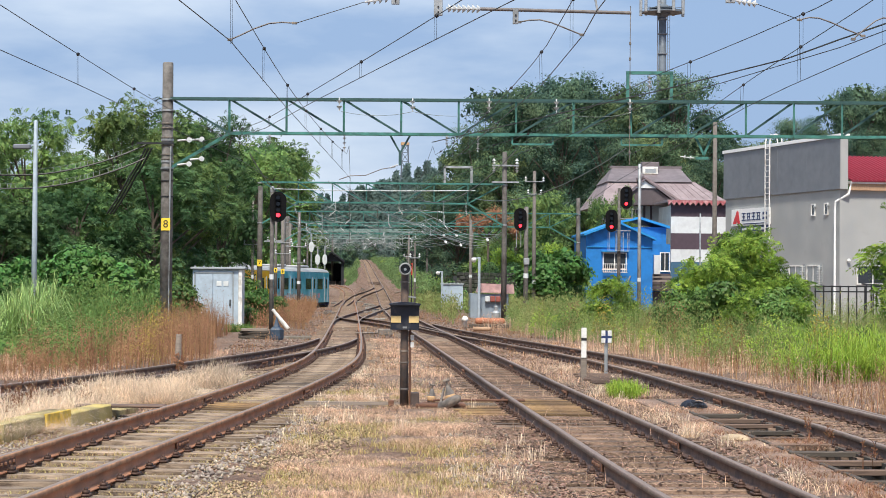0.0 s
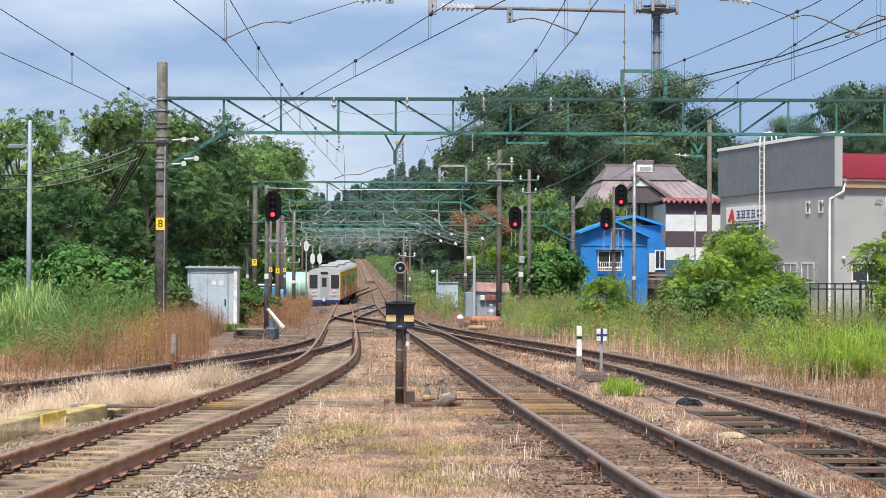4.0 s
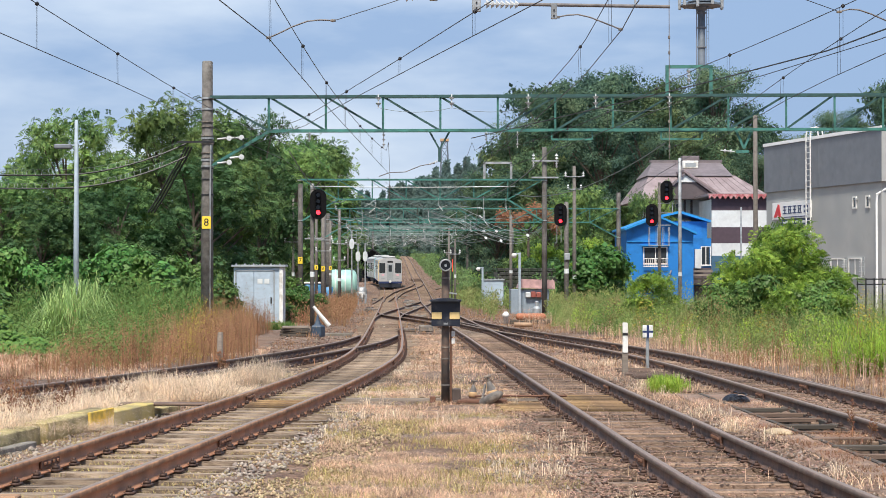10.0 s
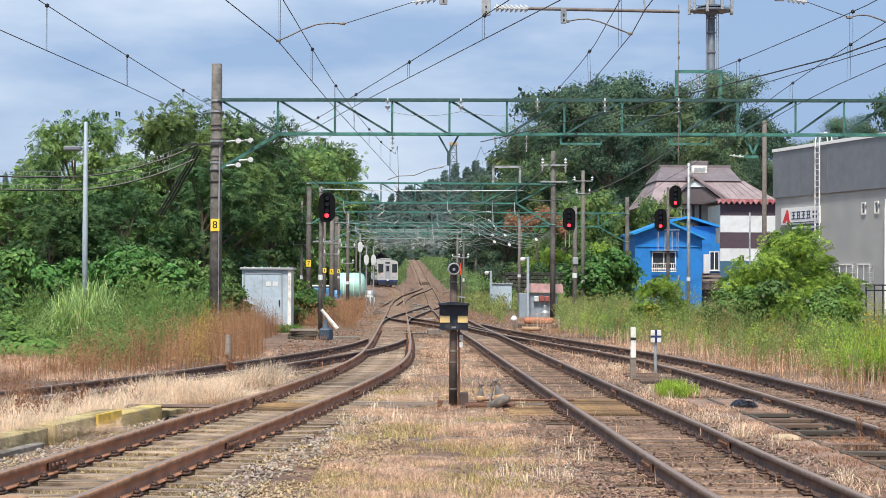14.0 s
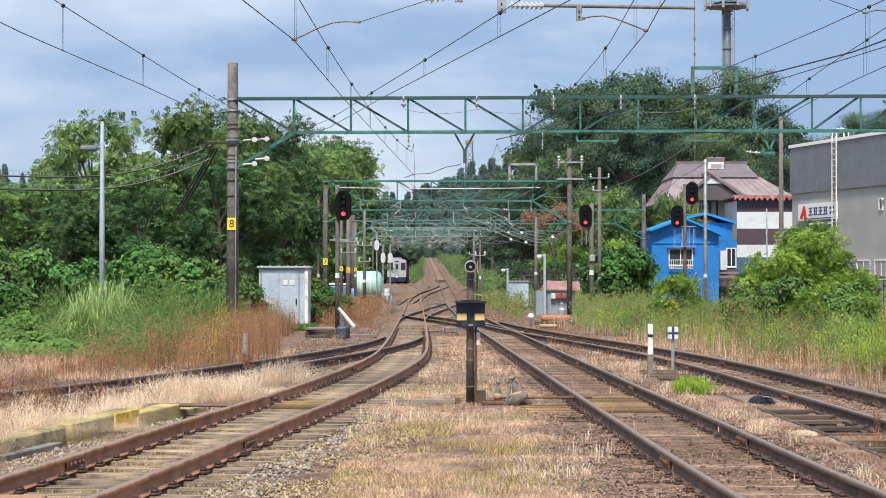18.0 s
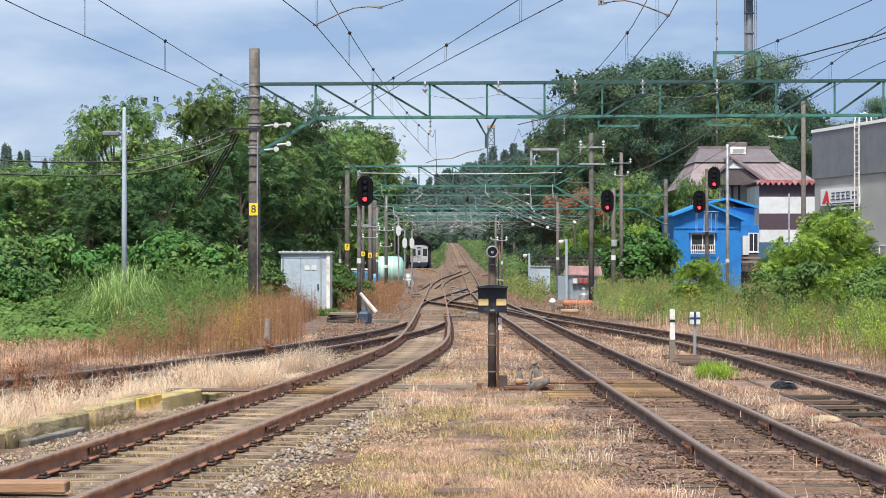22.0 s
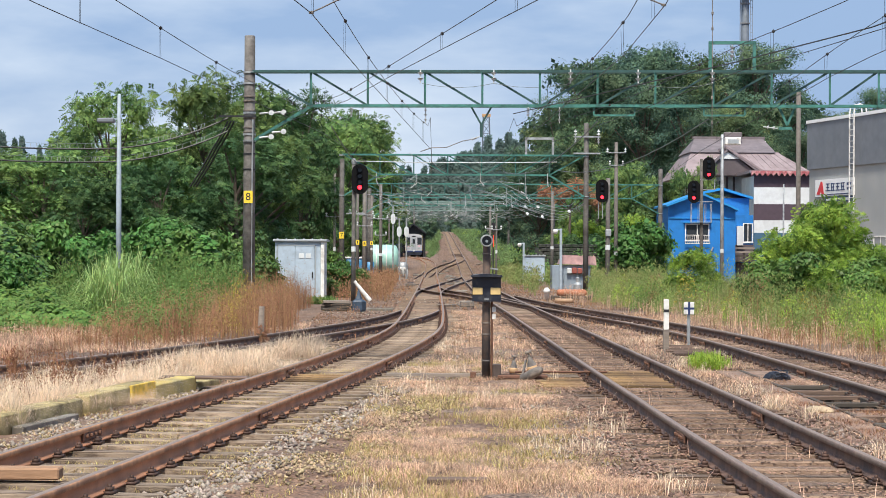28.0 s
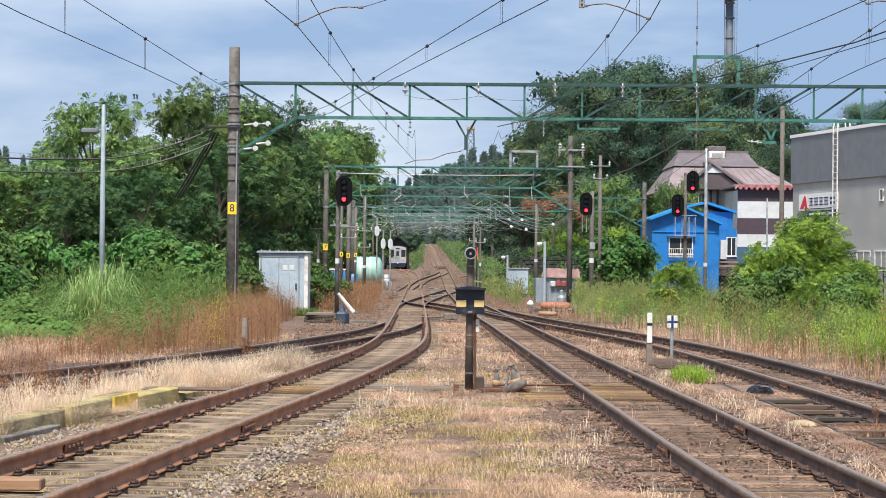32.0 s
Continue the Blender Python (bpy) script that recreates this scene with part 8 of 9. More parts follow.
part("body", soften(box(new_bm(), (0, 0, 0), (1.5, 1.0, 1.8)), 0.02), M_HUT, t)
part("roof", soften(box(new_bm(), (-0.08, -0.08, 1.8), (1.58, 1.1, 1.88)), 0.01), M_HUT_EDGE, t)
for i in range(6):
    part("roof_bolt", rod(new_bm(), (0.1 + i * 0.26, -0.02, 1.88), (0.1 + i * 0.26, -0.02, 1.95), 0.04), M_GALV, t)
for x, y, z0, z1 in ((6.25, 141, -0.5, 2.42), (6.83, 108.2, -0.6, 3.05)):
    t = thing("camera_post", pose(x, y, 0), "white surveillance camera on a pale steel post", "camera", "camera posts")
    part("post", soften(box(new_bm(), (-0.07, -0.07, z0), (0.07, 0.07, z1)), 0.02), M_LIGHTPOLE, t)
    part("arm", box(new_bm(), (-0.36, -0.03, z1 - 0.09), (-0.05, 0.03, z1 - 0.02)), M_LIGHTPOLE, t)
    part("camera_dome", lathe(new_bm(), ((0.05, -0.2), (0.13, -0.12), (0.15, 0.0), (0.1, 0.06)), 14, Matrix.Translation((-0.3, -0.02, z1 - 0.1))), M_WHITE, t, "white camera dome", True)

# masonry bank behind the cabinets: blocks in courses
bank = thing("retaining_wall", Matrix(), "low dark stone retaining wall below a hedge", "wall", kind="structure")
part("backing", box(new_bm(), (7.9, 152.3, -0.8), (15.0, 158, 2.1)), M_DARKSTONE, bank)
wr2 = random.Random(31)
for row in range(9):
    xx = 7.9 + (row % 2) * 0.2
    while xx < 14.6:
        w = wr2.uniform(0.3, 0.6)
        part("stone", soften(box(new_bm(), (xx, 152.12 + wr2.uniform(0, 0.08), -0.3 + row * 0.3), (xx + w - 0.03, 152.32, -0.03 + row * 0.3)), 0.04), M_DARKSTONE, bank)
        xx += w

for hx, hr in ((8.7, 0.85), (10.55, 0.75), (12.3, 0.9), (14.0, 0.8)):
    hr_s = np.random.RandomState(int(hx * 10))
    n = 1500
    d = hr_s.normal(0, 1, (n, 3))
    d[:, 2] = np.abs(d[:, 2])
    d /= np.linalg.norm(d, axis=1)[:, None]
    pos = np.array((hx, 153.6, 2.15)) + d * np.array((hr, hr, 1.1)) * hr_s.uniform(0.6, 1.02, n)[:, None]
    v, f = leaf_quads(hr_s, pos, d, 0.13, 0.09)
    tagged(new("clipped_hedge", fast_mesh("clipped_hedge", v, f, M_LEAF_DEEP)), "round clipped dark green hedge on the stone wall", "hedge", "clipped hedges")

# ---- bits lying about the junction ----
for k, (x, y) in enumerate(((2.2, 262), (2.2, 264), (2.2, 266), (2.2, 268), (2.2, 270), (2.2, 272))):
    ob = solid("crossing_plank", soften(box(new_bm(), (0, -0.7, 0), (1.3, 0.7, 0.06)), 0.02), M_OLDPLANK, "dark crossing plank between the rails of the main line", "plank", "crossing planks")
    ob.matrix_world = pose(x, y, float(bed(2.9, y)) + 0.07)
for x, y, turn in ((-1.9, 187, 20), (1.0, 236, 70), (1.4, 128, 10), (-1.5, 118, 40), (0.95, 160, 0)):
    t = thing("points_motor", pose(x, y, ground_at(x, y), 0, 0, turn), "dark low points motor beside the rails", "points motor", "points motors")
    part("case", soften(box(new_bm(), (-0.28, -0.2, -0.05), (0.28, 0.2, 0.17)), 0.05), M_IRON, t)
    part("lid", soften(box(new_bm(), (-0.2, -0.15, 0.174), (0.2, 0.15, 0.22)), 0.03), M_NAVY, t)
    part("drive_rod", rod(new_bm(), (0.28, 0, 0.1), (0.8, 0, 0.1), 0.03), M_IRON, t)
jk = random.Random(41)
for k in range(9):
    x, y = jk.uniform(0.4, 1.6), jk.uniform(95, 230)
    ob = solid("pale_sleeper_stub", soften(box(new_bm(), (-0.3, -0.1, 0), (0.3, 0.1, 0.12)), 0.02), M_CONCRETE, "pale concrete stub lying between the tracks", "block", "concrete stubs")
    ob.matrix_world = pose(x, y, ground_at(x, y) - 0.02, 0, 0, jk.uniform(0, 180))
ob = solid("pale_timber_pole", rod(new_bm(), (-1.4, 0, 0.1), (1.4, 0.2, 0.75), 0.09, 0.06, 10), M_TIMBER, "pale pole lying on the slope beside the line", "pole")
ob.matrix_world = pose(5.9, 222, float(land(5.9, 222)), 0, 0, 15)

# ---- flashing obstruction warning light ----
fl = thing("warning_light", pose(4.33, 150, ground_at(4.3, 150)), "obstruction warning light with a red bar on a black post", "warning light")
part("post", rod(new_bm(), (0, 0.1, -0.2), (0, 0.1, 4.4), 0.05), M_BLACK, fl)
part("top_box", soften(box(new_bm(), (-0.13, -0.12, 3.9), (0.15, 0.12, 4.35)), 0.02), M_BLACK, fl, "black box above the bar")
bm = box(new_bm(), (-0.11, -0.006, -0.46), (0.11, 0.006, 0.46))
BAR = part("red_bar", bm, M_FLASH, fl, "glowing red bar that turns aside as it flashes")
BAR.location = (0.03, -0.06, 2.98)
stones(25, 22000, -3.6, 5.6, 150, lambda x, y, a, b, r: (y > 50) & (value_noise(x, y, 1.6, 36) + r * 1.2 > 0.3), 0.02, 0.045, M_BALLAST_DARK, "rust-brown ballast over the junction")
stones(26, 12000, -3.6, 5.6, 160, lambda x, y, a, b, r: (y > 50) & (value_noise(x, y, 2.1, 37) + r > 0.35), 0.02, 0.04, M_BALLAST, "pale stones over the junction")


def hill_stones(seed, n, mat, label):
    """Coarse stones along the climbing line, beyond the yard."""
    rs = np.random.RandomState(seed)
    y = 150 + 300 * rs.uniform(0, 1, n)
    b = np.interp(y, [p[1] for p in TRACK_RIGHT], [p[0] for p in TRACK_RIGHT])
    x = b + rs.uniform(-2.8, 2.6, n)
    size = rs.uniform(0.03, 0.06, n)
    v = OCTA_V[None] * size[:, None, None] * rs.uniform(0.6, 1.3, (n, 6, 1))
    v += np.stack((x, y, land(x, y)), 1)[:, None]
    stuff("ballast_stones", (v.reshape(-1, 3), (np.arange(n)[:, None, None] * 6 + OCTA_F[None]).reshape(-1, 3)), mat, label, "stones")


hill_stones(42, 5000, M_BALLAST_DARK, "brown coarse ballast up the climbing line")


# ---- buildings ----
def window(parent, x0, x1, z0, z1, y=0.0, bars=1, sill=True, glass=None):
    """A framed window on a wall that faces -y at y."""
    f = 0.07
    bm = new_bm()
    box(bm, (x0 - f, y - 0.05, z0 - f), (x0, y + 0.03, z1 + f))
    box(bm, (x1, y - 0.05, z0 - f), (x1 + f, y + 0.03, z1 + f))
    box(bm, (x0, y - 0.05, z1), (x1, y + 0.03, z1 + f))
    box(bm, (x0, y - 0.05, z0 - f), (x1, y + 0.03, z0))
    for i in range(bars):
        xm = x0 + (x1 - x0) * (i + 1) / (bars + 1)
        box(bm, (xm - 0.03, y - 0.04, z0), (xm + 0.03, y + 0.02, z1))
    w = part("window_frame", bm, M_WHITE, parent, "white window frame")
    n = bars + 1
    for i in range(n):
        a, b = x0 + (x1 - x0) * i / n + 0.03, x0 + (x1 - x0) * (i + 1) / n - 0.03
        part("pane", box(new_bm(), (a, y - 0.02, z0), (b, y - 0.012, z1)), glass or M_GLASS, w)
    if sill:
        part("sill", box(new_bm(), (x0 - 0.12, y - 0.12, z0 - 0.12), (x1 + 0.12, y, z0 - f - 0.004)), M_WHITE, w)
    return w


def gable_roof(parent, x0, x1, xr, z_eave, z_ridge, y0, y1, mat, over=0.35, thick=0.14, z_right=None):
    zr = z_eave if z_right is None else z_right
    for (xa, za), (xb, zb) in (((x0 - over, z_eave - over * (z_ridge - z_eave) / (xr - x0)), (xr, z_ridge)), ((xr, z_ridge), (x1 + over, zr - over * (z_ridge - zr) / (x1 - xr)))):
        part("roof_slope", prism(new_bm(), [(xa, za), (xb, zb), (xb, zb + thick), (xa, za + thick)], y0, y1), mat, parent)


# bright blue house
h = thing("blue_house", pose(0, 0, 0), "small bright blue two-storey house with blue roof", "house")
part("wall", prism(new_bm(), [(17.6, -0.8), (22.7, -0.8), (22.7, 5.0), (20.0, 6.2), (17.6, 5.3)], 150, 158), M_BLUEWALL, h, "bright blue wall")
gable_roof(h, 17.6, 22.7, 20.0, 5.3, 6.2, 149.4, 158.3, M_BLUEROOF, 0.2, 0.16, 5.0)
part("eave_band", box(new_bm(), (17.65, 149.92, 4.35), (22.65, 149.997, 4.42)), M_BLUEROOF, h)
wn1 = window(h, 18.95, 20.65, 2.75, 3.9, 149.99, 1)
bm = new_bm()
for i in range(12):
    box(bm, (18.9 + i * 0.16, 149.75, 2.45), (18.93 + i * 0.16, 149.78, 3.1))
for z in (2.45, 3.07):
    box(bm, (18.85, 149.73, z), (20.75, 149.8, z + 0.05))
part("window_rail", bm, M_WHITE, wn1, "white window railing")
part("hood", box(new_bm(), (18.75, 149.65, 4.02), (20.85, 149.98, 4.10)), M_BLUEROOF, wn1)
part("wing_wall", box(new_bm(), (22.72, 153.5, -0.8), (24.62, 158, 4.7)), M_BLUEWALL, h)
part("wing_roof", prism(new_bm(), [(20.8, 6.55), (22.9, 7.0), (25.35, 6.25), (25.35, 6.05), (22.9, 6.8), (20.8, 6.35)], 158.2, 165), M_BLUEROOF, h)
part("wing_back_wall", box(new_bm(), (20.9, 158.6, -0.5), (25.1, 164, 6.15)), M_BLUEWALL, h)
window(h, 23.88, 24.52, 2.65, 4.0, 153.49, 1)
part("white_panel", box(new_bm(), (23.3, 153.1, 2.35), (23.78, 153.45, 3.85)), M_OFFWHITE, h, "whitish outdoor panel")
# Dark panel added over the blue wall to stand for the balcony's shade.
part("balcony_shade_panel", box(new_bm(), (22.95, 153.42, 1.05), (24.6, 153.485, 2.4)), M_DARKROOF, h, "dark panel standing for the shade behind the balcony")
bal = part("balcony", box(new_bm(), (22.95, 152.6, 1.05), (24.6, 153.48, 1.2)), M_PIT, h, "old brown wooden balcony")
for z in (1.45, 1.75, 2.05):
    part("rail_board", box(new_bm(), (22.95, 152.6, z), (24.6, 152.66, z + 0.16)), M_PIT if z < 1.7 else M_TIMBER, bal)
for x in (22.97, 23.75, 24.5):
    part("rail_post", box(new_bm(), (x, 152.67, 1.2), (x + 0.09, 152.76, 2.25)), M_PIT, bal)
part("ground_door", box(new_bm(), (23.3, 153.38, -0.8), (24.5, 153.49, 1.0)), M_DARKROOF, h)
part("drain_pipe", tube(new_bm(), [(21.0, 149.9, 2.2), (20.6, 149.9, 1.2), (20.3, 149.9, 0.2)], 0.06, 8), M_GALV, h)
part("meter_box", box(new_bm(), (17.18, 149.6, 0.8), (17.58, 150, 1.3)), M_BLUEWALL, h)

# house with a broad brown roof
h = thing("brown_roofed_house", Matrix(), "white house under a broad brown hipped roof", "house")
part("wall", box(new_bm(), (23.6, 173.5, -0.5), (33.0, 188, 8.7)), M_OFFWHITE, h, "white plaster wall")
for x in (22.9, 25.4, 26.0, 27.6):
    part("timber_post", box(new_bm(), (x, 173.35, 5), (x + 0.18, 173.49, 8.6)), M_DARKROOF, h)
window(h, 24.2, 25.2, 6.9, 8.1, 173.44, 1)
bm = new_bm()
vs = [bm.verts.new(c) for c in ((21.4, 172.4, 8.45), (33.4, 172.4, 8.45), (33.4, 189, 8.45), (21.4, 189, 8.45), (22.7, 176.4, 10.75), (30.4, 176.4, 10.75), (30.4, 184, 10.75), (22.7, 184, 10.75))]
for f in ((0, 1, 5, 4), (1, 2, 6, 5), (2, 3, 7, 6), (3, 0, 4, 7), (3, 2, 1, 0), (4, 5, 6, 7)):
    bm.faces.new([vs[i] for i in f])
part("roof", bm, M_BROWNROOF, h, "brown sheet-metal hipped roof")
for k in range(16):
    x = 22.0 + k * 0.72
    part("roof_seam", beam(new_bm(), (x, 172.42, 8.5), (22.9 + k * 0.5, 176.4, 10.79), 0.022), M_BROWNROOF, h)
bm = new_bm()
vs = [bm.verts.new(c) for c in ((22.5, 176.0, 10.7), (30.2, 176.0, 10.7), (30.2, 184.4, 10.7), (22.5, 184.4, 10.7), (23.5, 180.2, 12.2), (29.7, 180.2, 12.2))]
for f in ((0, 1, 5, 4), (1, 2, 5), (2, 3, 4, 5), (3, 0, 4), (3, 2, 1, 0)):
    bm.faces.new([vs[i] for i in f])
part("upper_roof", bm, M_UPPERROOF, h, "upper roof, its brown darkened for duller light")
part("ridge", beam(new_bm(), (23.3, 180.2, 12.22), (29.9, 180.2, 12.22), 0.5, 0.24), M_UPPERROOF, h)
part("small_gable", prism(new_bm(), [(0, 0), (1.6, 0), (0.8, 1.1)], 0, 0.1), M_OFFWHITE, h).matrix_basis = pose(30.0, 179.4, 10.85, 0, 0, 90)
part("roof_box", soften(box(new_bm(), (26.0, 178.6, 12.0), (27.6, 179.6, 12.65)), 0.05), M_UPPERROOF, h)
part("gable_front", prism(new_bm(), [(23.0, 8.5), (28.2, 8.5), (25.4, 10.6)], 172.2, 174.5), M_DARKROOF, h, "dark clad gable")
part("gable_light", prism(new_bm(), [(24.2, 9.95), (26.4, 9.95), (25.3, 10.6)], 172.1, 172.19), M_OFFWHITE, h, "white triangle in the gable")
for a, b in (((22.6, 172.0, 8.45), (25.4, 172.0, 10.8)), ((28.6, 172.0, 8.45), (25.2, 172.0, 10.9))):
    part("barge_board", beam(new_bm(), a, b, 0.16, 0.16), M_UPPERROOF, h)
part("gable_slope", prism(new_bm(), [(25.2, 10.85), (29.0, 8.4), (29.0, 8.6), (25.2, 11.05)], 171.9, 178), M_BROWNROOF, h)

# striped building
h = thing("striped_building", Matrix(), "tall building with plum and white striped siding", "building")
part("core", box(new_bm(), (26.55, 165.05, -0.8), (33.5, 172, 8.2)), M_OFFWHITE, h)
for z0, z1, mat, lab in ((7.25, 8.25, M_PURPLE, "plum-brown siding band"), (5.85, 7.246, M_OFFWHITE, "white siding band"), (4.5, 5.846, M_PURPLE, "plum-brown siding band"),
                         (3.45, 4.496, M_OFFWHITE, "white siding band"), (-0.8, 3.446, M_SLATE, "slate blue siding band")):
    part("siding_band", box(new_bm(), (26.5, 164.95, z0), (33.6, 165.05, z1)), mat, h, lab)
bm = new_bm()
pts = [(26.2 + i * 0.23, 8.30 + (0.14 if i % 2 else -0.14)) for i in range(33)]
prism(bm, pts + [(pts[-1][0], 8.6), (26.2, 8.6)], 164.4, 164.55)
part("scalloped_eave", bm, M_FADED_EAVE, h, "faded red scalloped eave edge")
part("roof", prism(new_bm(), [(26.1, 8.45), (34, 8.45), (34, 8.65), (26.1, 8.65)], 164.56, 172.5), M_BROWNROOF, h)

# grey workshop: local x along the front, y into the building
h = thing("grey_workshop", pose(21.62, 114.6, -0.4, 0, 0, -76.9), "grey workshop with dark cladding band and red roof", "building")
L = 14.4
part("front_wall", box(new_bm(), (0, 0, -0.5), (L, 0.3, 7.05)), M_GREYWALL, h, "grey ribbed siding")
part("cladding", box(new_bm(), (-0.05, -0.12, 7.0), (L + 0.2, 0.16, 9.66)), M_DARKPANEL, h, "dark slate-grey cladding")
for i in range(6):
    part("cladding_joint", box(new_bm(), (-0.04, -0.122, 7.25 + i * 0.42), (L + 0.19, -0.11, 7.262 + i * 0.42)), M_DARKPANEL, h)
for i in range(1, 4):
    part("cladding_seam", box(new_bm(), (L * i / 4, -0.13, 7.02), (L * i / 4 + 0.03, -0.11, 9.64)), M_DARKPANEL, h)
part("coping", box(new_bm(), (-0.1, -0.18, 9.664), (L + 0.3, 0.4, 9.84)), M_SIGNWHITE, h, "white coping")
part("parapet_end", box(new_bm(), (L + 0.204, -0.1, 7.0), (L + 0.26, 0.32, 9.66)), M_GREYWALL, h)
part("end_wall", box(new_bm(), (L - 0.3, 0.3, -0.5), (L, 16, 7.0)), M_GREYWALL, h)
part("back_wall", box(new_bm(), (0, 15.7, -0.5), (L - 0.31, 16, 7.0)), M_GREYWALL, h)
part("far_wall", box(new_bm(), (0, 0.31, -0.5), (0.3, 15.69, 7.0)), M_GREYWALL, h)
part("soffit_band", box(new_bm(), (L + 0.004, 0.5, 6.95), (L + 0.25, 16, 7.28)), M_WOODBAND, h, "wood-coloured soffit band")
part("gutter", box(new_bm(), (L + 0.004, 0.46, 7.29), (L + 0.34, 16.2, 7.42)), M_WHITE, h)
rf = part("roof", prism(new_bm(), [(L + 0.4, 7.425), (L - 5, 9.035), (L - 5, 8.985), (L + 0.4, 7.375)], 0.5, 16.1), M_REDROOF, h, "red ribbed metal roof")
rib, scallop = None, None
for i in range(60):
    y0 = 0.5 + i * 0.26
    if rib is None:
        rib = part("roof_rib", beam(new_bm(), (L + 0.43, 0.5, 7.46), (L - 5, 0.5, 9.06), 0.07), M_REDROOF, rf)
        scallop = part("eave_scallop", prism(new_bm(), [(0.0, 7.56), (0.26, 7.56), (0.13, 7.40)], 0, 0.02), M_REDROOF, rf)
        scallop.matrix_local = pose(L + 0.45, 0.5, 0, 0, 0, 90)
        continue
    for first, m in ((rib, pose(0, y0 - 0.5, 0)), (scallop, pose(L + 0.45, y0, 0, 0, 0, 90))):
        ob = new(first.name.split(".")[0], first.data)
        ob.parent = rf
        ob.matrix_local = m
part("roof_back", prism(new_bm(), [(0.3, 8.6), (L - 5, 8.98), (L - 5, 9.04), (0.3, 8.66)], 0.5, 16), M_REDROOF, h)


def front_window(x0, x1, z0, z1, bars, parent, glass=None):
    return window(parent, x0, x1, z0, z1, -0.01, bars, False, glass)


for x0 in (11.2, 12.7):
    w = front_window(x0 + 0.05, x0 + 0.37, 5.77, 6.28, 0, h)
    part("vent_hood", soften(box(new_bm(), (x0 + 0.42, -0.14, 6.12), (x0 + 0.56, -0.02, 6.25)), 0.03), M_GALV, w)
for x0, x1 in ((8.6, 10.15), (10.75, 12.15)):
    w = front_window(x0, x1, 2.1, 3.05, 1, h, M_PALEGLASS)
    for i in range(9):
        part("louvre", beam(new_bm(), (x1 + 0.1, -0.2, 2.0 + i * 0.13), (x1 + 0.32, -0.05, 2.0 + i * 0.13), 0.03), M_OFFWHITE, w)
    part("louvre_frame", box(new_bm(), (x1 + 0.08, -0.045, 1.95), (x1 + 0.36, -0.004, 3.15)), M_GALV, w)
sg = part("sign_board", box(new_bm(), (1.15, -0.14, 5.4), (6.17, -0.02, 6.36)), M_SIGNWHITE, h, "white company sign board")
part("sign_mark", prism(new_bm(), [(1.37, 5.52), (1.82, 5.52), (1.95, 5.74), (2.06, 5.52), (2.36, 5.52), (2.14, 6.2), (1.95, 6.27)], -0.16, -0.145), M_SIGNRED, sg, "red triangular mark")
for i in range(4):
    x0 = 2.6 + i * 0.66
    for z0, z1, xa, xb in ((6.06, 6.12, 0.02, 0.52), (5.87, 5.93, 0.08, 0.46), (5.68, 5.74, 0.0, 0.54)) + (((5.74, 6.06, 0.24, 0.31),) if i % 2 == 0 else ((5.74, 6.06, 0.1, 0.16), (5.74, 6.06, 0.38, 0.44))):
        part("sign_bar", box(new_bm(), (x0 + xa, -0.16, z0), (x0 + xb, -0.145, z1)), M_SIGNBLUE, sg, "dark character-sized bar")
for z0 in (5.96, 5.7):
    part("sign_bar", box(new_bm(), (5.4, -0.16, z0), (5.95, -0.145, z0 + 0.14)), M_SIGNBLUE, sg)
part("sign_bar", box(new_bm(), (2.75, -0.16, 5.47), (5.6, -0.145, 5.52)), M_SIGNBLUE, sg)
part("lower_sign", box(new_bm(), (2.4, -0.12, 5.05), (6.0, -0.02, 5.35)), M_SIGNBLUE, h, "narrow dark sign below")
for x0 in (2.6, 3.4, 4.2, 5.0):
    part("lower_sign_bar", box(new_bm(), (x0, -0.135, 5.13), (x0 + 0.6, -0.124, 5.27)), M_OFFWHITE, h)
ld = part("ladder", beam(beam(new_bm(), (6.25, -0.4, 4.4), (6.25, -0.4, 9.9), 0.06), (6.8, -0.4, 4.4), (6.8, -0.4, 9.9), 0.06), M_WHITE, h, "white steel roof ladder")
for i in range(17):
    part("rung", beam(new_bm(), (6.25, -0.4, 4.6 + i * 0.31), (6.8, -0.4, 4.6 + i * 0.31), 0.04), M_WHITE, ld)
for x in (6.25, 6.8):
    part("hoop", tube(new_bm(), [(x, -0.4, 9.8), (x, -0.34, 10.2), (x, -0.05, 10.35), (x, 0.3, 10.2), (x, 0.36, 9.8)], 0.04, 6), M_WHITE, ld)
part("downpipe", tube(new_bm(), [(L + 0.2, 0.55, 7.3), (L + 0.2, 0.4, 6.75), (L - 0.2, -0.15, 6.35), (L - 0.25, -0.15, 5.9), (L - 0.25, -0.15, 0.3)], 0.06, 8), M_SIGNWHITE, h, "white downpipe")
e = thing("end_window", h.matrix_world @ pose(L, 0, 0, 0, 0, 90), "window set in the grey end wall", "window", kind="structure")
window(e, 1.02, 2.72, 2.17, 3.05, -0.01, 1, False)
window(e, 2.95, 6.3, 5.78, 6.4, -0.01, 2, False)
part("wall_lamp", lathe(new_bm(), ((0.05, -0.1), (0.1, 0), (0.05, 0.1)), 10, Matrix.Translation((0.48, -0.1, 3.33))), M_WHITE, e)

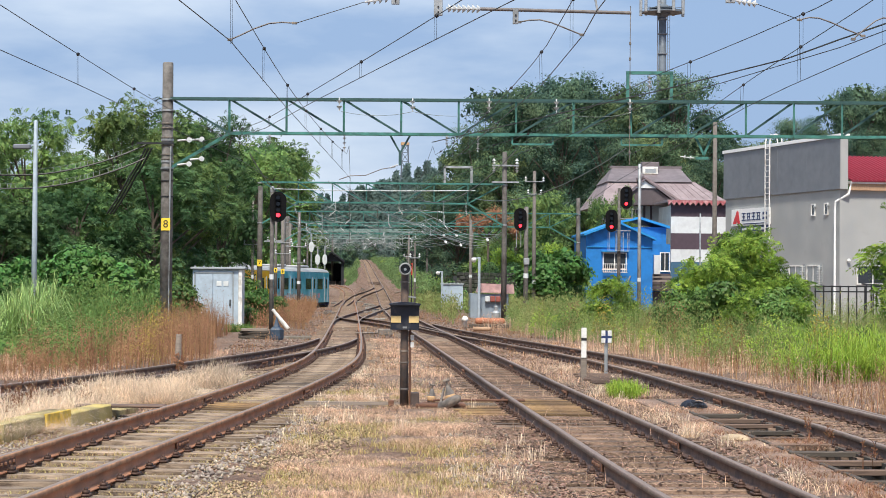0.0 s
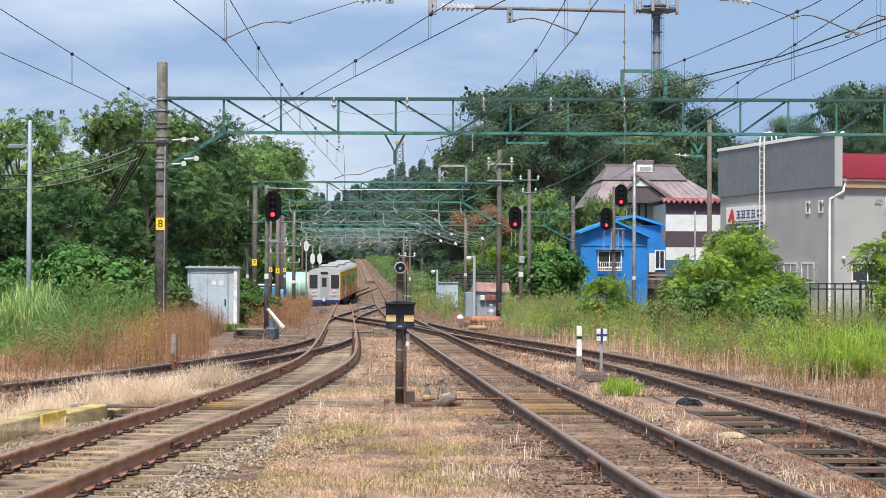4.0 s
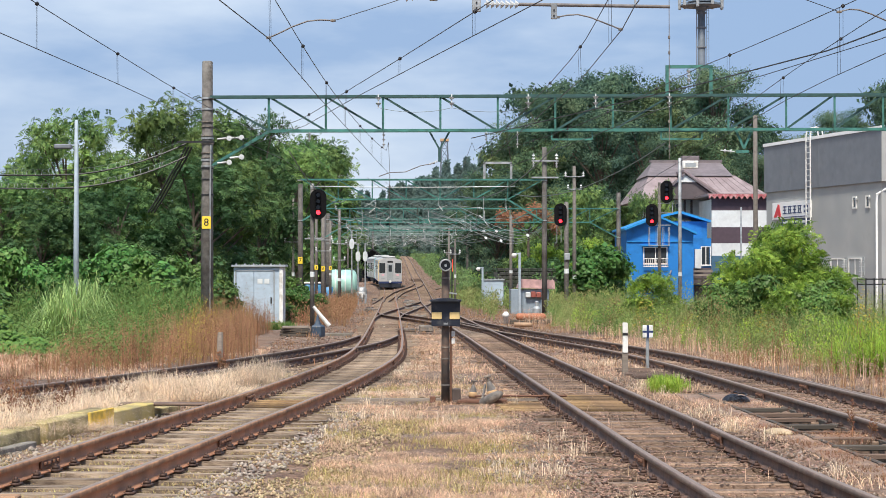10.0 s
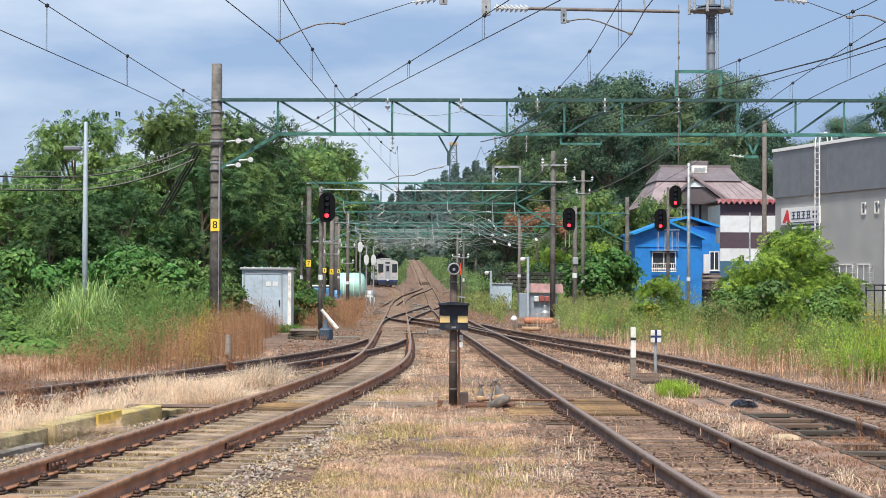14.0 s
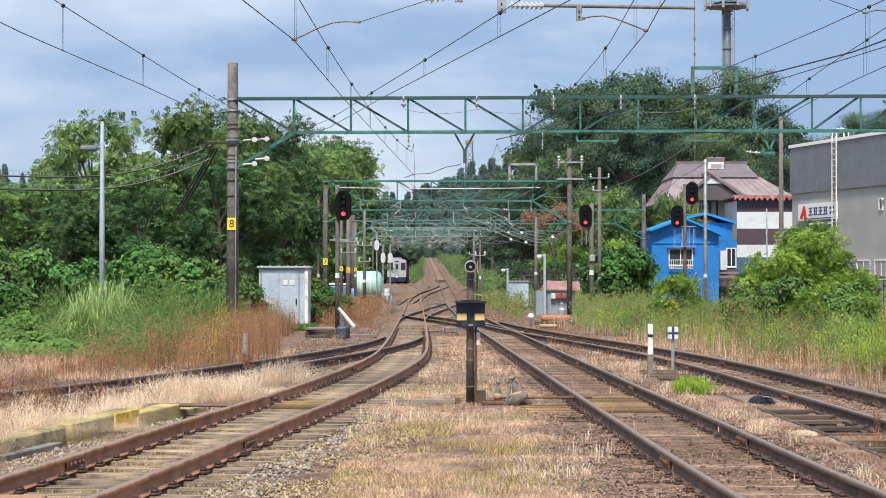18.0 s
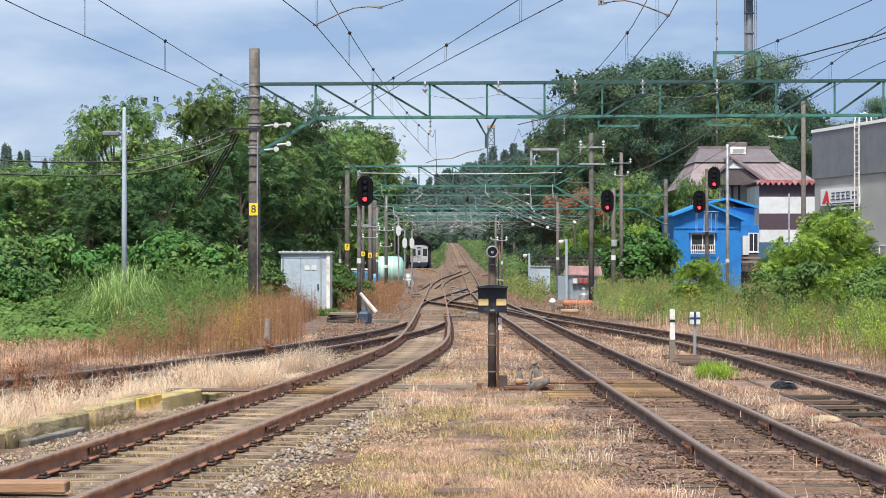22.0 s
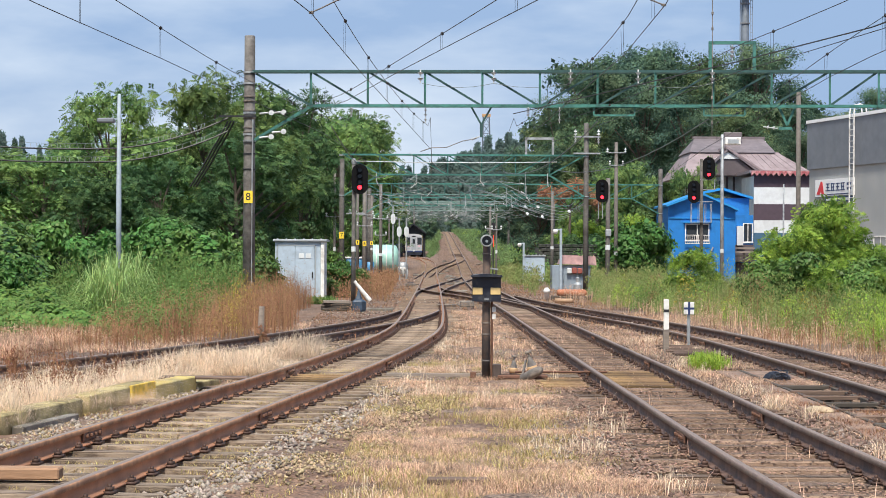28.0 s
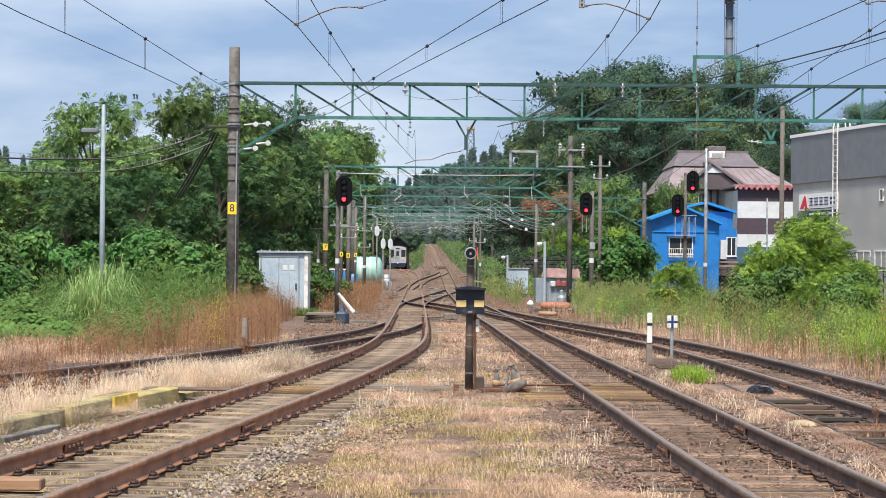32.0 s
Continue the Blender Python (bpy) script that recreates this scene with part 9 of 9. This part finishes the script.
# black fence
f = thing("black_fence", pose(17.6, 75, 0), "black steel railing fence above the weeds", "fence")
for i in range(11):
    part("post", box(new_bm(), (i * 0.32, -0.03, -0.5), (i * 0.32 + 0.045, 0.03, 1.68)), M_FENCE, f)
for z in (1.62, 1.42):
    part("rail", box(new_bm(), (-0.02, -0.02, z), (3.3, 0.02, z + 0.05)), M_FENCE, f)
part("side_rail", beam(new_bm(), (3.25, 0, 1.64), (3.9, 8, 1.75), 0.05), M_FENCE, f)
for i in range(1, 7):
    part("post", box(new_bm(), (3.25 + 0.1 * i, i * 1.2, -0.5), (3.3 + 0.1 * i, i * 1.2 + 0.05, 1.7)), M_FENCE, f)

# steel mast on the hill
t = thing("radio_mast", pose(62.3, 400, 8), "grey steel radio mast with ladder and antennas", "mast")
part("mast", lathe(new_bm(), ((0.9, -3), (0.82, 30), (0.75, 58)), 12), M_MAST, t, "", True)
for z in (36, 40, 44, 47):
    part("flange", lathe(new_bm(), ((0.8, z), (0.98, z + 0.05), (0.98, z + 0.3), (0.8, z + 0.35)), 14), M_DARKPANEL, t)
for x in (0.95, 1.4):
    part("ladder_rail", beam(new_bm(), (x, -0.6, 20), (x, -0.6, 50), 0.09), M_DARKPANEL, t)
for i in range(40):
    part("rung", beam(new_bm(), (0.95, -0.6, 21 + i * 0.72), (1.4, -0.6, 21 + i * 0.72), 0.06), M_DARKPANEL, t)
for x in (-1.05,):
    part("cable_run", beam(new_bm(), (x, -0.4, 10), (x, -0.4, 49), 0.16), M_DARKPANEL, t)
pl = part("platform", lathe(new_bm(), ((1.0, 48.5), (4.3, 48.5), (4.3, 48.8), (1.0, 48.8)), 16), M_MAST, t, "round antenna platform")
part("upper_ring", lathe(new_bm(), ((2.5, 49.3), (2.7, 49.3), (2.7, 49.5), (2.5, 49.5)), 16), M_MAST, pl)
part("collar", lathe(new_bm(), ((0.85, 47.6), (1.5, 48.2), (1.5, 49.8), (0.9, 50.2)), 12), M_MAST, pl)
for i in range(9):
    a = i * math.tau / 9 + 0.2
    x, y = 4.4 * math.cos(a), 4.4 * math.sin(a)
    part("antenna", soften(box(new_bm(), (x - 0.3, y - 0.2, 47.9 + 0.5 * (i % 2)), (x + 0.3, y + 0.2, 52.9)), 0.08), M_GALV, pl, "pale panel antenna")
    part("bracket", beam(new_bm(), (x * 0.55, y * 0.55, 49.4), (x, y, 49.4), 0.12), M_MAST, pl)
t = thing("lattice_tower", pose(22.6, 900, 26), "slender grey lattice tower beyond the hill", "tower")
for sx, sy in ((-1, -1), (1, -1), (1, 1), (-1, 1)):
    part("leg", beam(new_bm(), (sx * 2.4, sy * 2.4, 0), (sx * 1.3, sy * 1.3, 38), 0.42), M_MAST, t)
for i in range(9):
    w = 2.4 - i * 0.12
    part("brace", beam(new_bm(), (-w, -w, i * 4.2), (w, -w, i * 4.2 + 4.2), 0.3), M_MAST, t)
    part("brace", beam(new_bm(), (w, -w, i * 4.2), (-w, -w, i * 4.2 + 4.2), 0.3), M_MAST, t)
    part("ring", beam(new_bm(), (-w, -w, i * 4.2), (w, -w, i * 4.2), 0.3), M_MAST, t)
part("top_deck", box(new_bm(), (-1.9, -1.9, 37), (1.9, 1.9, 38.2)), M_OCHRE, t, "faded yellow top platform")

# engine shed
h = thing("engine_shed", pose(-3.66, 321.2, 0.9, 0, 0, 0.62), "black tarred wooden engine shed with open front and side", "shed")
half, eave, ridge, depth = 1.85, 3.75, 5.15, 40
part("side_wall", box(new_bm(), (half - 0.1, 0, -1.0), (half + 0.1, depth, eave)), M_SHED, h)
for i in range(4):
    part("post", box(new_bm(), (-half - 0.06, i * 13.0, -1.0), (-half + 0.06, i * 13.0 + 0.12, eave)), M_SHED, h)
part("back_wall", box(new_bm(), (-half, depth - 0.2, -1), (half, depth, eave)), M_SHED, h)
for s in (-1, 1):
    part("roof_slope", prism(new_bm(), [(0, ridge), (s * (half + 0.2), eave - 0.15), (s * (half + 0.2), eave + 0.1), (0, ridge + 0.25)], -0.8, depth + 0.3), M_SHED, h)
part("gable", prism(new_bm(), [(-half, eave), (half, eave), (0, ridge)], 0.0, 0.15), M_SHED, h)
part("front_post", box(new_bm(), (half - 0.32, -0.1, -1.0), (half - 0.104, 0.15, eave)), M_SHED, h)
ob = solid("shed_annexe", box(new_bm(), (-8.5, 300, -0.5), (-5.6, 330, 3.4)), M_TARP, "dark blue low building beside the shed", "building")


# ---- the train ----
CAR = 19.3


def rail_car(livery, label, lower=None, upper=None):
    """A two-ended diesel railcar, x across, y along (forwards), z up from the rail head."""
    c = thing("rail_car", Matrix(), label, "train", "cars of the train")
    half, zf, ze, zr = 1.38, 0.85, 3.2, 3.56
    outline = [(-half, zf), (half, zf), (half, ze), (half - 0.18, ze + 0.18), (half - 0.6, zr - 0.08), (0, zr), (-half + 0.6, zr - 0.08), (-half + 0.18, ze + 0.18), (-half, ze)]
    part("body", prism(new_bm(), outline, -CAR / 2, CAR / 2), livery, c)
    roof = [(half - 0.02, ze + 0.02), (half + 0.01, ze + 0.04), (half - 0.16, ze + 0.21), (half - 0.6, zr - 0.04), (0, zr + 0.04), (-half + 0.6, zr - 0.04), (-half + 0.16, ze + 0.21), (-half - 0.01, ze + 0.04), (-half + 0.02, ze + 0.02)]
    part("roof", prism(new_bm(), roof, -CAR / 2 + 0.02, CAR / 2 - 0.02), M_CARROOF, c, "grey roof")
    for y in (-4.2, 3.6):
        part("roof_unit", soften(box(new_bm(), (-0.75, y - 1.3, zr + 0.0), (0.75, y + 1.3, zr + 0.2)), 0.08), M_CARROOF, c)
    for s in (1,):
        for y, z, w, m in ((-0.4, 1.35, 0.5, M_OFFWHITE), (5.6, 1.4, 0.4, M_PINK), (-5.6, 1.3, 0.6, M_OFFWHITE)):
            part("side_motif", box(new_bm(), (s * (half + 0.016), y - w, z - 0.18), (s * (half + 0.022), y + w, z + 0.18)), m, c)
    part("silver_side", box(new_bm(), (-half - 0.0055, -CAR / 2 + 0.02, zf), (-half - 0.001, CAR / 2 - 0.02, ze)), M_SILVER, c, "bare silver side")
    if lower:
        for s in (1,):
            part("lower_band", box(new_bm(), (s * (half + 0.004), -CAR / 2 + 0.1, zf), (s * (half + 0.015), CAR / 2 - 0.1, zf + 0.85)), lower, c, "deeper coloured lower band")
    for s in (-1, 1):
        if s > 0:
            part("eave_band", box(new_bm(), (s * (half + 0.004), -CAR / 2 + 0.05, 2.9), (s * (half + 0.012), CAR / 2 - 0.05, ze)), upper or livery, c)
        for y in (-6.1, -1.8, 1.8, 6.1):
            part("window", box(new_bm(), (s * (half + 0.006), y - 0.95, 1.9), (s * (half + 0.02), y + 0.95, 2.72)), M_GLASS, c)
        for y in (-8.4, -3.9, 3.9, 8.4):
            for dy in (-0.62, 0.62):
                part("door_strip", box(new_bm(), (s * (half + 0.006), y + dy - 0.07, zf + 0.05), (s * (half + 0.03), y + dy + 0.07, 2.85)), M_OFFWHITE, c, "white strip beside the door")
            d = part("door", box(new_bm(), (s * (half + 0.006), y - 0.5, zf + 0.05), (s * (half + 0.025), y + 0.5, 2.85)), livery if s > 0 else M_SILVER, c, "sliding door")
            part("door_window", box(new_bm(), (s * (half + 0.027), y - 0.24, 1.95), (s * (half + 0.035), y + 0.24, 2.7)), M_GLASS, d)
    for e in (-1, 1):
        y = e * CAR / 2
        def face(x0, x1, z0, z1, out, mat, name, lab="", own=c):
            return part(name, soften(box(new_bm(), (x0, y + e * out, z0), (x1, y + e * (out + 0.03), z1)), 0.01), mat, own, lab)
        end = part("end_panel", prism(new_bm(), [(x * 0.985, z) for x, z in outline], min(y, y + e * 0.10), max(y, y + e * 0.10)), M_SILVER, c, "silver-white end panel")
        face(-1.27, -0.58, 1.85, 3.0, 0.104, M_GLASS, "windscreen", "", end)
        face(0.58, 1.27, 1.85, 3.0, 0.104, M_GLASS, "windscreen", "", end)
        gate = face(-0.38, 0.38, 1.0, 2.9, 0.104, M_HUT_EDGE, "gangway_door", "", end)
        face(-0.2, 0.2, 2.0, 2.75, 0.137, M_GLASS, "door_window", "", end)
        face(-0.32, 0.32, 3.06, 3.26, 0.104, M_BLACK, "destination_box", "", end)
        for s in (-1, 1):
            face(s * 0.85 - 0.16, s * 0.85 + 0.16, 1.5, 1.72, 0.104, M_PINK, "pink_panel", "pale pink panel", end)
            face(s * 0.85 - 0.22, s * 0.85 + 0.22, 1.15, 1.3, 0.104, M_HUT_EDGE, "lamp_panel", "", end)
        face(-1.36, 1.36, 0.62, 0.95, 0.06, M_SIGNBLUE, "end_skirt", "navy end skirt", end)
        part("coupler", rod(new_bm(), (0, y, 0.85), (0, y + e * 0.45, 0.85), 0.16, 0.12, 12), M_OFFWHITE, c)
        part("plough", prism(new_bm(), [(-1.2, 0.15), (1.2, 0.15), (1.3, 0.6), (-1.3, 0.6)], min(y, y + e * 0.12), max(y, y + e * 0.12)), M_DARKSKIRT, c)
    part("underframe", box(new_bm(), (-1.2, -CAR / 2 + 0.5, 0.72), (1.2, CAR / 2 - 0.5, 0.846)), M_DARKSKIRT, c)
    part("engine_case", box(new_bm(), (-1.15, -3.6, 0.28), (1.15, 3.4, 0.72)), M_DARKSKIRT, c)
    for y in (-6.6, 6.6):
        bg = part("bogie", box(new_bm(), (-0.8, y - 0.35, 0.45), (0.8, y + 0.35, 0.72)), M_DARKSKIRT, c)
        for s in (-1, 1):
            part("side_frame", soften(box(new_bm(), (s * 0.91 - 0.09, y - 1.5, 0.38), (s * 0.91 + 0.09, y + 1.5, 0.68)), 0.02), M_DARKSKIRT, bg)
        for dy in (-1.05, 1.05):
            for s in (-1, 1):
                part("wheel", rod(new_bm(), (s * 0.5, y + dy, 0.42), (s * 0.62, y + dy, 0.42), 0.42, sides=20), M_DARKSKIRT, bg)
    return c


car_front = rail_car(M_TEAL, "teal railcar leading the departing train")
car_rear = rail_car(M_ORANGE, "orange railcar with silver end at the rear", M_ORANGE_DEEP)

TRAIN_WAY = TRACK_PLATFORM[:8] + TRACK_LEFT[15:]
WAY = resample(((-22, 50), (-19, 68)) + TRAIN_WAY, 0.25)
# seconds and how far off the rear end is
REAR = ((0, 122), (1, 134.6), (2, 147.2), (3.25, 162), (4.4, 175), (5.5, 187), (6, 192.5), (7, 203), (8, 213), (9, 222.5), (10, 232), (11, 241), (12, 249.5), (13, 257.5), (14.5, 269),
        (16.5, 283), (18, 293), (20, 307), (21, 313.5), (22, 318.5), (22.8, 320.5), (32, 320.5))


def on_way(s):
    x, y = np.interp(s, WAY[:, 2], WAY[:, 0]), np.interp(s, WAY[:, 2], WAY[:, 1])
    return np.array((x, y, float(bed(x, y)) + 0.16))


def car_pose(s_mid):
    a, b = on_way(s_mid - 6.6), on_way(s_mid + 6.6)
    m, d = (a + b) / 2, b - a
    return pose(m[0], m[1], m[2], math.degrees(math.atan2(d[2], math.hypot(d[0], d[1]))), 0, math.degrees(math.atan2(-d[0], d[1])))


def motions():
    """The train runs off into the shed; the warning bar turns aside once every two seconds."""
    times = [i * 0.5 for i in range(47)] + [32.0]
    fine = np.arange(-1, 33, 0.1)
    far = np.interp(fine, [r[0] for r in REAR], [r[1] for r in REAR])
    far[fine < 0] += fine[fine < 0] * 11.7
    far = np.convolve(np.pad(far, 8, mode="edge"), np.ones(17) / 17, "valid")
    rows_rear, rows_front = [], []
    for t in times:
        s = float(np.interp(np.interp(t, fine, far), WAY[:, 1], WAY[:, 2]))
        rows_rear.append((t, car_pose(s + CAR / 2)))
        rows_front.append((t, car_pose(s + CAR * 1.5 + 0.5)))
    walk(car_rear, rows_rear)
    walk(car_front, rows_front)
    away, ahead = pose(0.03, -0.06, 2.98, 0, 0, 84), pose(0.03, -0.06, 2.98, 0, 0, 0)
    rows = [(0.0, away)]
    for k in range(16):
        t = 2 * k + 0.9
        rows += [(t - 0.1, away), (t, ahead), (t + 0.8, ahead), (t + 0.9, away)]
    walk(BAR, rows + [(32.0, away)])


motions()
